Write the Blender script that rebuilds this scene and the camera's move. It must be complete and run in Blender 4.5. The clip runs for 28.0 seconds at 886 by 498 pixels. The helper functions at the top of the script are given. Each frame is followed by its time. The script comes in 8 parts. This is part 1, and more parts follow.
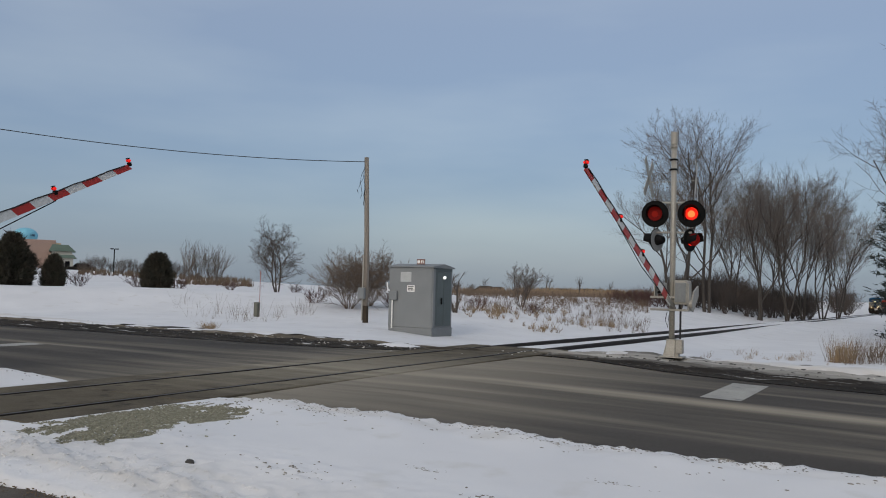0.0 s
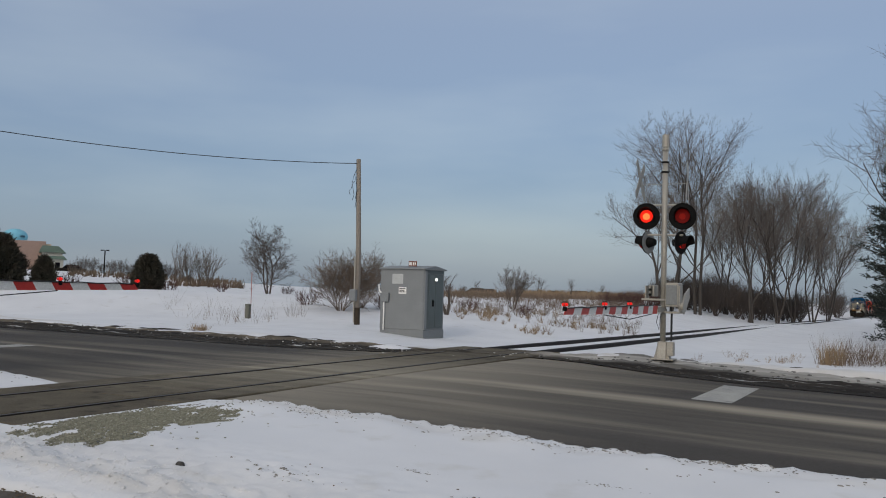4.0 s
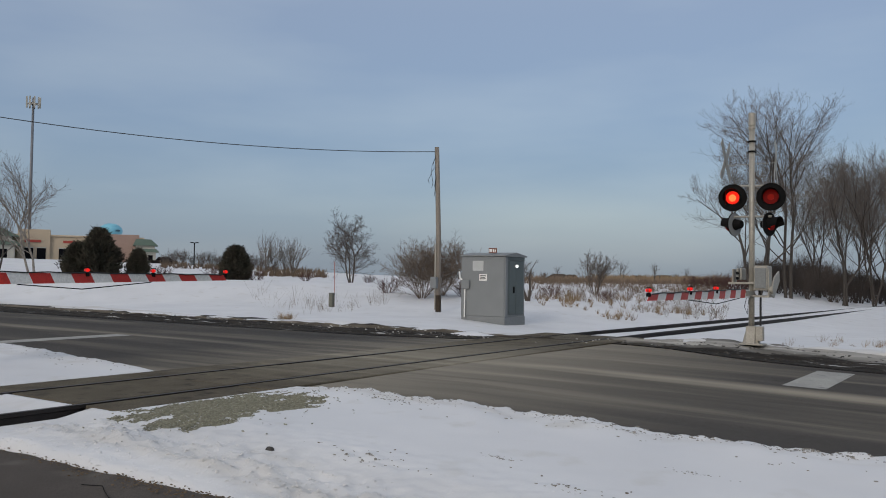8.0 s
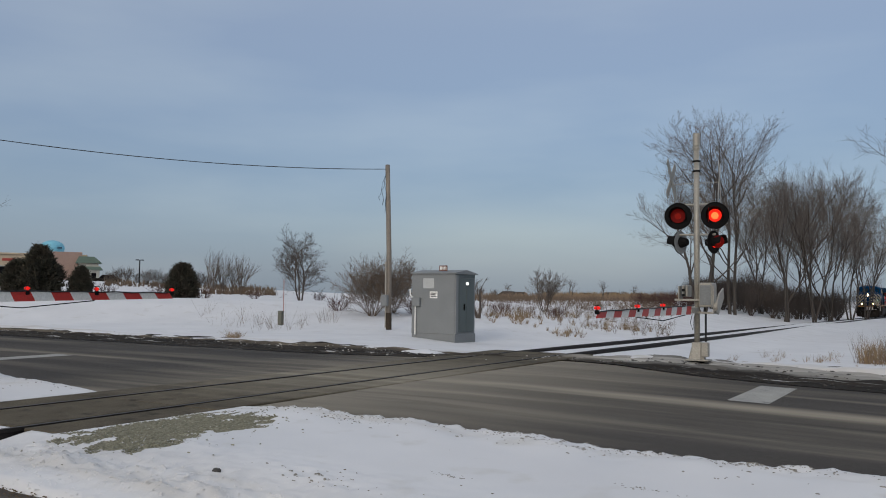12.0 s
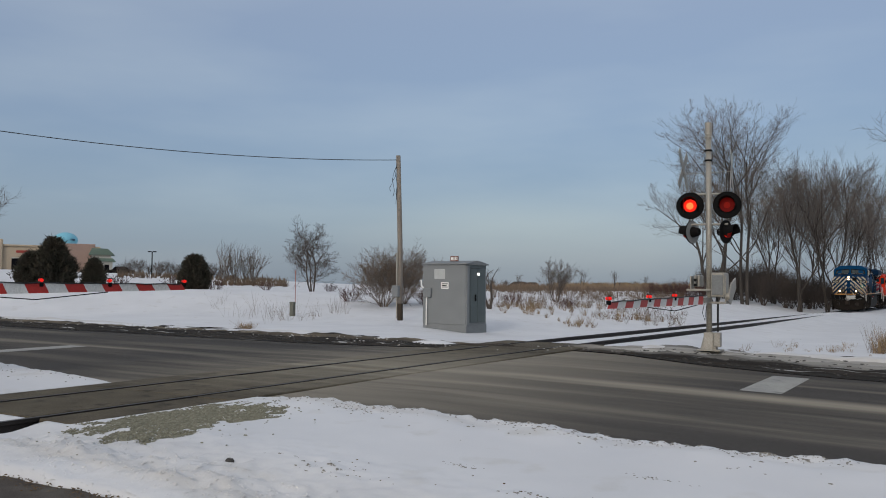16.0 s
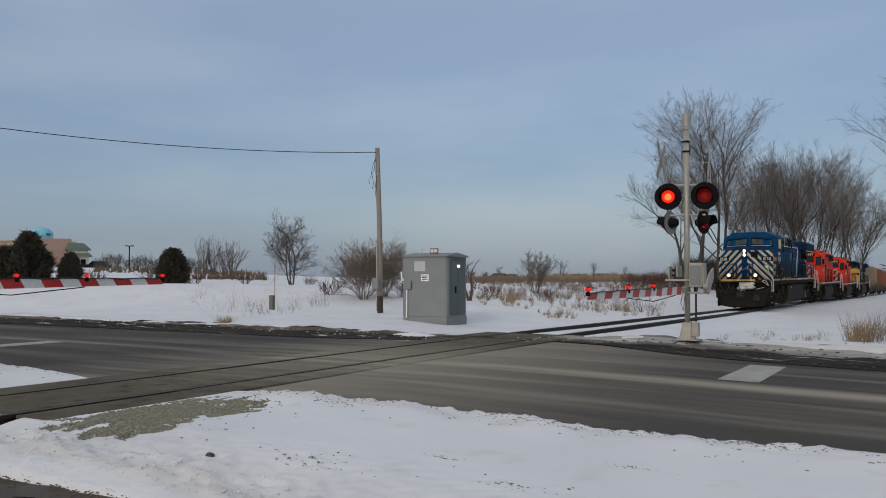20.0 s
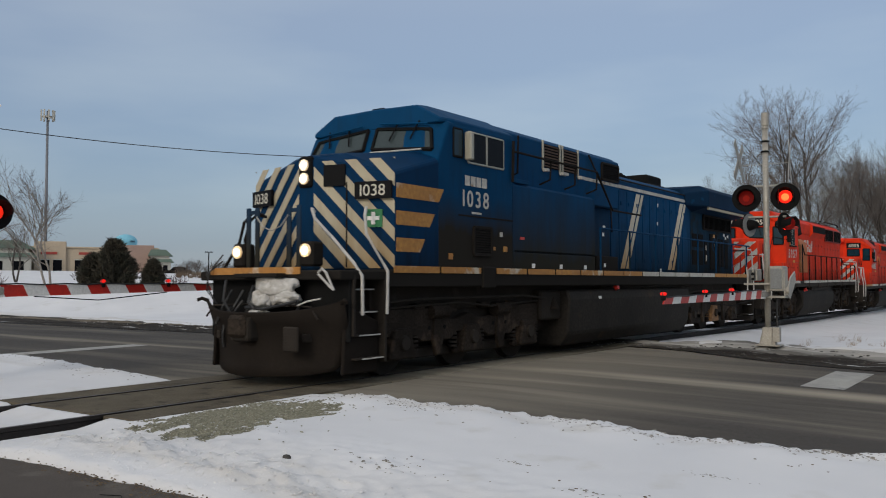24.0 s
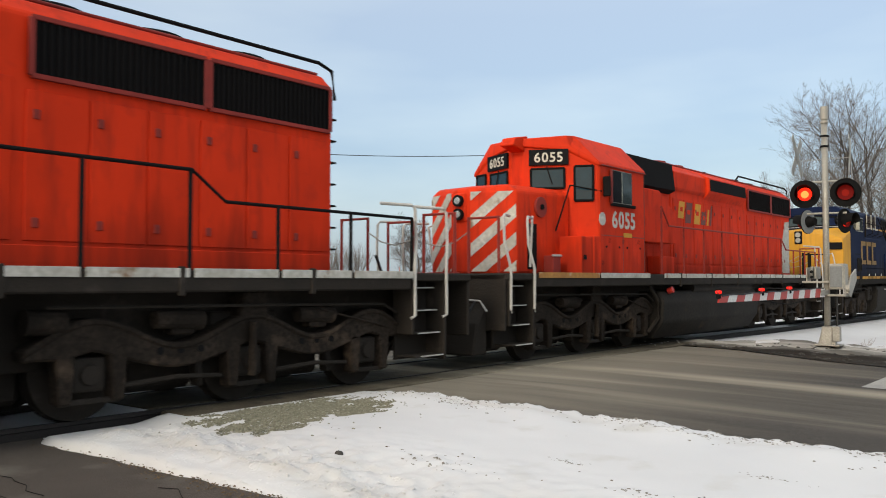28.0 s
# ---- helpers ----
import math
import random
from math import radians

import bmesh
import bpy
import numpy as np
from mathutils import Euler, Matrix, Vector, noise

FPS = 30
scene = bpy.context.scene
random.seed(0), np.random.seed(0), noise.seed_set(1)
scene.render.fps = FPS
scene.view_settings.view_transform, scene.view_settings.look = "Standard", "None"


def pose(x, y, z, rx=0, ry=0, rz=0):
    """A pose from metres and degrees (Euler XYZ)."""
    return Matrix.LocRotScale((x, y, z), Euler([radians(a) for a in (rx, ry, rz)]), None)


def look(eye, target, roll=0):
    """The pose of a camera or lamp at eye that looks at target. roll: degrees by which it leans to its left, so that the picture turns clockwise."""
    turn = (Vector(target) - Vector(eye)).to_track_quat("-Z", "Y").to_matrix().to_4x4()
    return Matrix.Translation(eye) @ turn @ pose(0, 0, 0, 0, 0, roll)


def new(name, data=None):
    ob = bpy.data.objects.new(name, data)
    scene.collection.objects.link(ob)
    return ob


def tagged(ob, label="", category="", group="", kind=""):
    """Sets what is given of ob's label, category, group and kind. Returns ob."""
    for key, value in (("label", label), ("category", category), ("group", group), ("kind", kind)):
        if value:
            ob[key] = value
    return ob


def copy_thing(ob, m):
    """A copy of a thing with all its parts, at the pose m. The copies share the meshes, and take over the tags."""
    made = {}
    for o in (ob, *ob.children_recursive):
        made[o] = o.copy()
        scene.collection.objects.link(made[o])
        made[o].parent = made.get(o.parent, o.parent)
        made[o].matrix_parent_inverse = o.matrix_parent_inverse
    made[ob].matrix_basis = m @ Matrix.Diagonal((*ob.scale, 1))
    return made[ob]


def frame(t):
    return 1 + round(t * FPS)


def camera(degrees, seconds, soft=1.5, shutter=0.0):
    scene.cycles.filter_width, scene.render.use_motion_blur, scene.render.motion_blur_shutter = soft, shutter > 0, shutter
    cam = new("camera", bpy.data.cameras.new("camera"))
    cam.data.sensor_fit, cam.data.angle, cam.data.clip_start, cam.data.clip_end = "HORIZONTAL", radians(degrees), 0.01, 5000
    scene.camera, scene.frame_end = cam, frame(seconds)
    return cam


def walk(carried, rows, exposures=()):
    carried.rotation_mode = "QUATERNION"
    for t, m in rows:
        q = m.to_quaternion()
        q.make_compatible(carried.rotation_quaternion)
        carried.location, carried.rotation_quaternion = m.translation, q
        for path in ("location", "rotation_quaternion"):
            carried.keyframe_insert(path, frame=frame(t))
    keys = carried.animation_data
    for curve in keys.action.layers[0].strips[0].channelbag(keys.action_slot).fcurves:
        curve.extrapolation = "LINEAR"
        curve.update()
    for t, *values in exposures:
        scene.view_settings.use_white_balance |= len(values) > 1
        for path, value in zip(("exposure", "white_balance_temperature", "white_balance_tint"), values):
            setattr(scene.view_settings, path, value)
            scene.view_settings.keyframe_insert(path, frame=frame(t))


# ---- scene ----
# World: x runs along the road, y along the track (the train comes from +y), z = 0 at the rail heads of the crossing.
cam = camera(55.3, 28.0, 1.0, 0.12)
PATH = [
    (0, pose(9.33, -5.57, 1.455, 92.83, -1.56, 29.12)),
    (0.5, pose(9.33, -5.57, 1.455, 92.76, -1.34, 27.69)),
    (1, pose(9.33, -5.57, 1.455, 93.31, -1.17, 27.65)),
    (1.5, pose(9.33, -5.57, 1.455, 93.49, -1.03, 28.12)),
    (2, pose(9.33, -5.57, 1.455, 93.41, -0.97, 28.17)),
    (2.5, pose(9.33, -5.57, 1.455, 93.23, -1.03, 28.08)),
    (3, pose(9.33, -5.57, 1.455, 93.37, -1.11, 27.85)),
    (3.5, pose(9.33, -5.57, 1.455, 93.66, -1.13, 28.01)),
    (4, pose(9.33, -5.57, 1.455, 92.98, -1.65, 28.56)),
    (4.5, pose(9.33, -5.57, 1.455, 91.09, -1.25, 30.97)),
    (6.5, pose(9.33, -5.57, 1.455, 93.20, -0.99, 32.49)),
    (7, pose(9.33, -5.57, 1.455, 92.97, -1.04, 32.50)),
    (7.5, pose(9.33, -5.57, 1.455, 92.73, -0.91, 32.67)),
    (8, pose(9.33, -5.57, 1.455, 91.98, -0.86, 34.01)),
    (8.5, pose(9.33, -5.57, 1.455, 92.16, -1.10, 31.81)),
    (9, pose(9.33, -5.57, 1.455, 92.03, -1.23, 30.77)),
    (9.5, pose(9.33, -5.57, 1.455, 91.84, -1.36, 30.62)),
    (10, pose(9.33, -5.57, 1.455, 91.95, -1.39, 30.16)),
    (10.5, pose(9.33, -5.57, 1.455, 92.42, -0.89, 30.48)),
    (11, pose(9.33, -5.57, 1.455, 92.65, -0.79, 30.45)),
    (11.5, pose(9.33, -5.57, 1.455, 93.06, -0.74, 30.75)),
    (13.5, pose(9.33, -5.57, 1.455, 93.37, -0.55, 30.25)),
    (14, pose(9.33, -5.57, 1.455, 93.17, -0.65, 30.34)),
    (14.5, pose(9.33, -5.57, 1.455, 92.57, -0.84, 31.44)),
    (15, pose(9.33, -5.57, 1.455, 92.72, -0.59, 31.33)),
    (15.5, pose(9.33, -5.57, 1.455, 92.16, -0.85, 31.93)),
    (16, pose(9.33, -5.57, 1.455, 92.57, -0.57, 31.42)),
    (16.5, pose(9.33, -5.57, 1.455, 92.49, -0.25, 31.31)),
    (17, pose(9.33, -5.57, 1.455, 92.01, -0.16, 31.28)),
    (17.5, pose(9.33, -5.57, 1.455, 91.96, -0.41, 30.30)),
    (18, pose(9.33, -5.57, 1.455, 91.93, -0.43, 30.49)),
    (18.5, pose(9.33, -5.57, 1.455, 92.19, -0.01, 29.33)),
    (19, pose(9.33, -5.57, 1.455, 92.08, -0.01, 29.32)),
    (19.5, pose(9.33, -5.57, 1.455, 91.85, -0.11, 29.72)),
    (20, pose(9.33, -5.57, 1.455, 92.05, -0.13, 30.07)),
    (20.5, pose(9.33, -5.57, 1.455, 91.90, -0.27, 29.43)),
    (21, pose(9.33, -5.57, 1.455, 91.59, -0.46, 29.84)),
    (21.5, pose(9.33, -5.57, 1.455, 91.38, -0.49, 29.63)),
    (23.5, pose(9.33, -5.57, 1.455, 91.88, -0.38, 32.46)),
    (24, pose(9.33, -5.57, 1.455, 92.35, 0.03, 34.94)),
    (24.5, pose(9.33, -5.57, 1.455, 92.38, -0.27, 38.40)),
    (25, pose(9.33, -5.57, 1.455, 91.88, -0.11, 38.34)),
    (25.5, pose(9.33, -5.57, 1.455, 91.60, -0.17, 38.04)),
    (26, pose(9.33, -5.57, 1.455, 91.84, 0.09, 37.58)),
    (26.5, pose(9.33, -5.57, 1.455, 91.98, 0.16, 37.51)),
    (27, pose(9.33, -5.57, 1.455, 92.29, 0.00, 37.80)),
    (27.5, pose(9.33, -5.57, 1.455, 92.31, 0.10, 38.08)),
    (28, pose(9.33, -5.57, 1.455, 92.21, -0.00, 38.37)),
]
walk(cam, PATH, [(0.0, -0.17, 6450, 9), (22.5, -0.17, 6450, 9), (24.0, -0.04, 6600, 8), (25, 0.52, 7000, 6), (26, 0.70, 7050, 6), (27, 0.66, 7050, 6), (28, 0.63, 7050, 6)])

# ---- sky and light ----
SUN_AZ, SUN_EL = 174.0, 24.0      # degrees: bearing of the veiled sun (clockwise from +y) and its height
world = bpy.data.worlds.new("overcast_sky")
scene.world = world
world.use_nodes = True
wt = world.node_tree
wt.nodes.clear()


def wnode(kind, **values):
    n = wt.nodes.new(kind)
    for key, value in values.items():
        if key in n.inputs:
            n.inputs[key].default_value = value
    return n


sky = wnode("ShaderNodeTexSky")
sky.sky_type, sky.sun_disc = "NISHITA", False
sky.sun_elevation, sky.sun_rotation = radians(SUN_EL), radians(SUN_AZ)
sky.air_density, sky.dust_density, sky.ozone_density = 1.0, 3.0, 2.0
sky_bg = wnode("ShaderNodeBackground", Strength=0.055)
wt.links.new(sky.outputs[0], sky_bg.inputs[0])
coord = wnode("ShaderNodeTexCoord")
sep = wnode("ShaderNodeSeparateXYZ")
wt.links.new(coord.outputs["Generated"], sep.inputs[0])
ramp = wnode("ShaderNodeValToRGB")
wt.links.new(sep.outputs["Z"], ramp.inputs[0])
stops = [(0.0, (0.265, 0.315, 0.375)), (0.05, (0.213, 0.272, 0.365)), (0.14, (0.175, 0.233, 0.335)), (0.3, (0.235, 0.28, 0.375)), (0.5, (0.40, 0.43, 0.48)), (1.0, (0.80, 0.81, 0.83))]
while len(ramp.color_ramp.elements) < len(stops):
    ramp.color_ramp.elements.new(0.5)
for e, (pos, col) in zip(ramp.color_ramp.elements, stops):
    e.position, e.color = pos, (*col, 1)
stretch = wnode("ShaderNodeMapping")
stretch.inputs["Scale"].default_value = (1.6, 1.6, 7.0)
wt.links.new(coord.outputs["Generated"], stretch.inputs[0])
veil = wnode("ShaderNodeTexNoise", Scale=1.7, Detail=4.0, Roughness=0.5)
wt.links.new(stretch.outputs[0], veil.inputs["Vector"])
veil_ramp = wnode("ShaderNodeValToRGB")
veil_ramp.color_ramp.elements[0].position, veil_ramp.color_ramp.elements[1].position = 0.42, 0.75
veil_ramp.color_ramp.elements[1].color = (0.45, 0.45, 0.45, 1)
wt.links.new(veil.outputs[0], veil_ramp.inputs[0])
clouds = wnode("ShaderNodeMix")
clouds.data_type = "RGBA"
wt.links.new(veil_ramp.outputs[0], clouds.inputs[0])
wt.links.new(ramp.outputs[0], clouds.inputs[6])
clouds.inputs[7].default_value = (0.38, 0.42, 0.46, 1)
gap_dir = radians(-27.5)


def wmath(op, a, b=None):
    n = wt.nodes.new("ShaderNodeMath")
    n.operation = op
    for k, v in enumerate((a, b)):
        if v is None:
            continue
        if hasattr(v, "is_linked"):
            wt.links.new(v, n.inputs[k])
        else:
            n.inputs[k].default_value = v
    return n.outputs[0]


across = wmath("ADD", wmath("MULTIPLY", sep.outputs["X"], math.cos(gap_dir)), wmath("MULTIPLY", sep.outputs["Y"], -math.sin(gap_dir)))
ahead = wmath("ADD", wmath("MULTIPLY", sep.outputs["X"], math.sin(gap_dir)), wmath("MULTIPLY", sep.outputs["Y"], math.cos(gap_dir)))
spread = wmath("ADD", wmath("POWER", wmath("ABSOLUTE", wmath("DIVIDE", across, 0.14)), 2.0), wmath("POWER", wmath("ABSOLUTE", wmath("DIVIDE", wmath("SUBTRACT", sep.outputs["Z"], 0.078), 0.030)), 2.0))
gap = wmath("MULTIPLY", wmath("MULTIPLY", wmath("POWER", 2.718, wmath("MULTIPLY", spread, -1.0)), wmath("GREATER_THAN", ahead, 0.0)), 0.45)
breach = wnode("ShaderNodeMix")
breach.data_type = "RGBA"
wt.links.new(gap, breach.inputs[0])
wt.links.new(clouds.outputs[2], breach.inputs[6])
breach.inputs[7].default_value = (0.40, 0.44, 0.45, 1)
cloud_bg = wnode("ShaderNodeBackground", Strength=0.92)
wt.links.new(breach.outputs[2], cloud_bg.inputs[0])
both = wnode("ShaderNodeAddShader")
wt.links.new(sky_bg.outputs[0], both.inputs[0])
wt.links.new(cloud_bg.outputs[0], both.inputs[1])
out = wnode("ShaderNodeOutputWorld")
wt.links.new(both.outputs[0], out.inputs[0])

sun = new("sun", bpy.data.lights.new("sun", "SUN"))
sun.data.energy, sun.data.angle, sun.data.color = 0.9, radians(14), (1.0, 0.93, 0.85)
sun.matrix_world = look((0, 0, 60), (-60 * math.sin(radians(SUN_AZ)), -60 * math.cos(radians(SUN_AZ)), 60 - 60 * math.tan(radians(SUN_EL))))


# ---- materials ----
def material(name, base, rough=0.8, metal=0.0, var=None, scale=3.0, amount=0.5, fine=60.0, bump=0.2, bump_scale=40.0, spots=None, spot_scale=1.0, spot_range=(0.55, 0.65), stretch_xyz=None, spec=0.5, rand=0.0):
    """Base colour with broad and fine variation, optional spots of a second colour, and fine relief."""
    mat = bpy.data.materials.new(name)
    mat.use_nodes = True
    nt = mat.node_tree
    b = nt.nodes["Principled BSDF"]
    b.inputs["Roughness"].default_value, b.inputs["Metallic"].default_value = rough, metal
    b.inputs["Specular IOR Level"].default_value = spec
    tc = nt.nodes.new("ShaderNodeTexCoord")
    vec = tc.outputs["Object"]
    if stretch_xyz:
        mp = nt.nodes.new("ShaderNodeMapping")
        mp.inputs["Scale"].default_value = stretch_xyz
        nt.links.new(vec, mp.inputs[0])
        vec = mp.outputs[0]

    def noise_tex(sc, detail=4.0):
        n = nt.nodes.new("ShaderNodeTexNoise")
        n.inputs["Scale"].default_value, n.inputs["Detail"].default_value = sc, detail
        nt.links.new(vec, n.inputs["Vector"])
        return n.outputs[0]

    def mix(fac, a, c, kind="MIX"):
        m = nt.nodes.new("ShaderNodeMix")
        m.data_type, m.blend_type = "RGBA", kind
        for slot, v in ((0, fac), (6, a), (7, c)):
            if hasattr(v, "is_linked"):
                nt.links.new(v, m.inputs[slot])
            else:
                m.inputs[slot].default_value = v if slot == 0 else (*v, 1)
        return m.outputs[2]

    def ramped(v, lo, hi):
        r = nt.nodes.new("ShaderNodeMapRange")
        r.inputs["From Min"].default_value, r.inputs["From Max"].default_value = lo, hi
        nt.links.new(v, r.inputs[0])
        return r.outputs[0]

    var = var or tuple(c * 0.72 for c in base)
    col = mix(ramped(noise_tex(scale), 0.5 - 0.32 / max(amount, 0.05) * 0.5, 0.5 + 0.32 / max(amount, 0.05) * 0.5), base, var)
    col = mix(ramped(noise_tex(fine, 3.0), 0.3, 0.75), col, tuple(c * 0.8 for c in var)) if fine and amount > 0.3 else col
    if spots:
        col = mix(ramped(noise_tex(spot_scale, 6.0), *spot_range), col, spots)
    if rand:
        oi = nt.nodes.new("ShaderNodeObjectInfo")
        hs = nt.nodes.new("ShaderNodeHueSaturation")
        r = nt.nodes.new("ShaderNodeMapRange")
        r.inputs["To Min"].default_value, r.inputs["To Max"].default_value = 1 - rand, 1 + rand
        nt.links.new(oi.outputs["Random"], r.inputs[0])
        nt.links.new(r.outputs[0], hs.inputs["Value"])
        nt.links.new(col, hs.inputs["Color"])
        col = hs.outputs[0]
    nt.links.new(col, b.inputs["Base Color"])
    if bump:
        bp = nt.nodes.new("ShaderNodeBump")
        bp.inputs["Strength"].default_value = bump
        bp.inputs["Distance"].default_value = 0.02
        nt.links.new(noise_tex(bump_scale, 5.0), bp.inputs["Height"])
        nt.links.new(bp.outputs[0], b.inputs["Normal"])
    return mat


def glow(name, col, strength, dark=(0.02, 0.005, 0.005)):
    mat = bpy.data.materials.new(name)
    mat.use_nodes = True
    b = mat.node_tree.nodes["Principled BSDF"]
    b.inputs["Base Color"].default_value = (*dark, 1)
    b.inputs["Emission Color"].default_value = (*col, 1)
    b.inputs["Emission Strength"].default_value = strength
    b.inputs["Specular IOR Level"].default_value, b.inputs["Roughness"].default_value = 0.08, 0.6
    return mat


SNOW = material("snow", (0.655, 0.652, 0.66), 0.75, var=(0.57, 0.568, 0.58), scale=0.5, amount=0.7, fine=0, bump=0.10, bump_scale=34.0, spots=(0.50, 0.485, 0.46), spot_scale=1.5, spot_range=(0.60, 0.80))
DIRTY_SNOW = material("dirty_snow", (0.62, 0.61, 0.60), 0.8, var=(0.42, 0.40, 0.36), scale=1.6, amount=0.9, fine=12, bump=0.6, bump_scale=14, spots=(0.13, 0.11, 0.085), spot_scale=2.6, spot_range=(0.56, 0.68))
ASPHALT = material("asphalt", (0.098, 0.088, 0.078), 0.9, var=(0.060, 0.054, 0.049), scale=0.9, amount=0.9, fine=140, bump=0.5, bump_scale=90, spec=0.12, spots=(0.136, 0.120, 0.098), spot_scale=0.8, spot_range=(0.47, 0.70), stretch_xyz=(0.12, 1.0, 1.0))


def stain(mat, colour, terms):
    """Mixes dried dust over a material: terms are (axis, centre, half width, strength, side) bands along the road or across it, broken by noise."""
    nt = mat.node_tree
    b = nt.nodes["Principled BSDF"]
    src = b.inputs["Base Color"].links[0].from_socket
    tc = nt.nodes.new("ShaderNodeTexCoord")
    sp = nt.nodes.new("ShaderNodeSeparateXYZ")
    nt.links.new(tc.outputs["Object"], sp.inputs[0])
    mp = nt.nodes.new("ShaderNodeMapping")
    mp.inputs["Scale"].default_value = (0.10, 1.0, 1.0)
    nt.links.new(tc.outputs["Object"], mp.inputs[0])
    ns = nt.nodes.new("ShaderNodeTexNoise")
    ns.inputs["Scale"].default_value, ns.inputs["Detail"].default_value = 2.4, 9.0
    nt.links.new(mp.outputs[0], ns.inputs["Vector"])

    def op(kind, *vals):
        m = nt.nodes.new("ShaderNodeMath")
        m.operation = kind
        for i, v in enumerate(vals):
            if hasattr(v, "is_linked"):
                nt.links.new(v, m.inputs[i])
            else:
                m.inputs[i].default_value = v
        return m.outputs[0]

    wave = op("MULTIPLY", op("SUBTRACT", ns.outputs[0], 0.5), 1.6)
    for axis, centre, half_w, strength, side in terms:
        d = op("ABSOLUTE", op("SUBTRACT", op("ADD", sp.outputs[axis], op("MULTIPLY", wave, half_w * 0.8)), centre))
        fac = op("MAXIMUM", op("SUBTRACT", 1.0, op("DIVIDE", d, half_w * 1.6)), 0.0)
        fac = op("MULTIPLY", fac, op("ADD", op("MULTIPLY", wave, 0.9), strength))
        if side:
            fac = op("MULTIPLY", fac, op("MAXIMUM", op("MINIMUM", op("MULTIPLY", sp.outputs["X"], 0.4 * side), 1.0), 0.0))
        fac = op("MINIMUM", op("MAXIMUM", fac, 0.0), 1.0)
        mx = nt.nodes.new("ShaderNodeMix")
        mx.data_type = "RGBA"
        nt.links.new(fac, mx.inputs[0])
        nt.links.new(src, mx.inputs[6])
        mx.inputs[7].default_value = (*colour, 1)
        src = mx.outputs[2]
    nt.links.new(src, b.inputs["Base Color"])


stain(ASPHALT, (0.34, 0.30, 0.235), (("Y", 7.35, 0.34, 0.85, 1), ("Y", 7.2, 0.26, 0.40, -1), ("X", 1.0, 3.2, 0.58, 0), ("Y", 4.7, 0.60, 0.20, 1), ("Y", 5.9, 0.20, 0.28, 1), ("Y", 9.4, 0.18, 0.20, 1)))
stain(SNOW, (0.42, 0.375, 0.31), (("Y", -0.85, 0.60, 0.26, 0), ("Y", 2.45, 0.28, 0.14, 0), ("Y", 15.5, 0.55, 0.42, 0)))
DRIVE = material("drive_asphalt", (0.122, 0.104, 0.090), 0.9, var=(0.075, 0.064, 0.056), scale=0.8, amount=0.9, fine=90, bump=0.35, bump_scale=120, spec=0.12, spots=(0.16, 0.145, 0.125), spot_scale=1.1, spot_range=(0.56, 0.75))
MUD = material("muddy_shoulder", (0.052, 0.043, 0.035), 0.9, var=(0.020, 0.017, 0.014), scale=0.9, amount=1.0, fine=25, bump=0.7, bump_scale=20, spec=0.10, spots=(0.40, 0.39, 0.37), spot_scale=1.6, spot_range=(0.63, 0.68), stretch_xyz=(0.22, 2.2, 1.0))
stain(MUD, (0.40, 0.38, 0.345), (("Y", 14.5, 0.65, 1.0, 1), ("Y", 15.4, 0.6, 0.9, 1)))
stain(MUD, (0.20, 0.165, 0.12), (("Y", 14.1, 0.40, 0.75, -1), ("X", 0.6, 1.6, 0.25, 0)))
CONCRETE = material("dusty_concrete", (0.150, 0.127, 0.090), 0.9, var=(0.084, 0.070, 0.050), scale=1.6, amount=1.0, fine=50, spots=(0.045, 0.038, 0.030), spot_scale=3.0, spot_range=(0.56, 0.68), bump=0.3, bump_scale=60, spec=0.12, rand=0.10)
stain(CONCRETE, (0.27, 0.24, 0.185), (("Y", 7.3, 2.8, 0.75, 0),))
GRAVEL = material("pale_gravel", (0.37, 0.355, 0.265), 0.95, var=(0.13, 0.125, 0.09), scale=26, amount=0.9, fine=60, bump=0.4, bump_scale=80)
RAIL = material("rusty_rail", (0.045, 0.036, 0.032), 0.6, 0.4, var=(0.025, 0.02, 0.018), scale=4, fine=60, bump=0.15)
RAILTOP = material("worn_rail_top", (0.085, 0.074, 0.064), 0.6, 0.4, scale=5, bump=0.05)
PAINT_WHITE = material("worn_road_paint", (0.42, 0.405, 0.355), 0.8, var=(0.28, 0.27, 0.25), scale=2.0, amount=0.9, fine=40, bump=0.2, spots=(0.13, 0.125, 0.12), spot_scale=5, spot_range=(0.60, 0.72))
GALV = material("galvanised_steel", (0.43, 0.405, 0.355), 0.5, 0.2, var=(0.32, 0.30, 0.26), scale=5, amount=0.7, fine=40, bump=0.05)
CABINET = material("grey_aluminium_cabinet", (0.25, 0.26, 0.262), 0.6, 0.1, spec=0.3, var=(0.20, 0.21, 0.212), scale=1.5, amount=0.8, fine=30, bump=0.05)
CABINET_DOOR = material("dull_green_grey_door", (0.135, 0.16, 0.158), 0.6, 0.0, spec=0.3, scale=1.5, fine=30, bump=0.05)
WOOD = material("weathered_pole_wood", (0.30, 0.26, 0.215), 0.9, var=(0.19, 0.165, 0.14), scale=2.5, amount=0.9, fine=30, bump=0.4, bump_scale=18, stretch_xyz=(4, 4, 0.3))
BLACK = material("black_paint", (0.007, 0.007, 0.0075), 0.75, spec=0.04, var=(0.013, 0.013, 0.013), scale=4, bump=0.05)
RUBBER = material("black_cable", (0.015, 0.015, 0.016), 0.6, bump=0.0)
WHITE = material("white_reflective_sheet", (0.86, 0.85, 0.82), 0.5, var=(0.76, 0.74, 0.70), scale=6, amount=0.6, fine=40, bump=0.03)
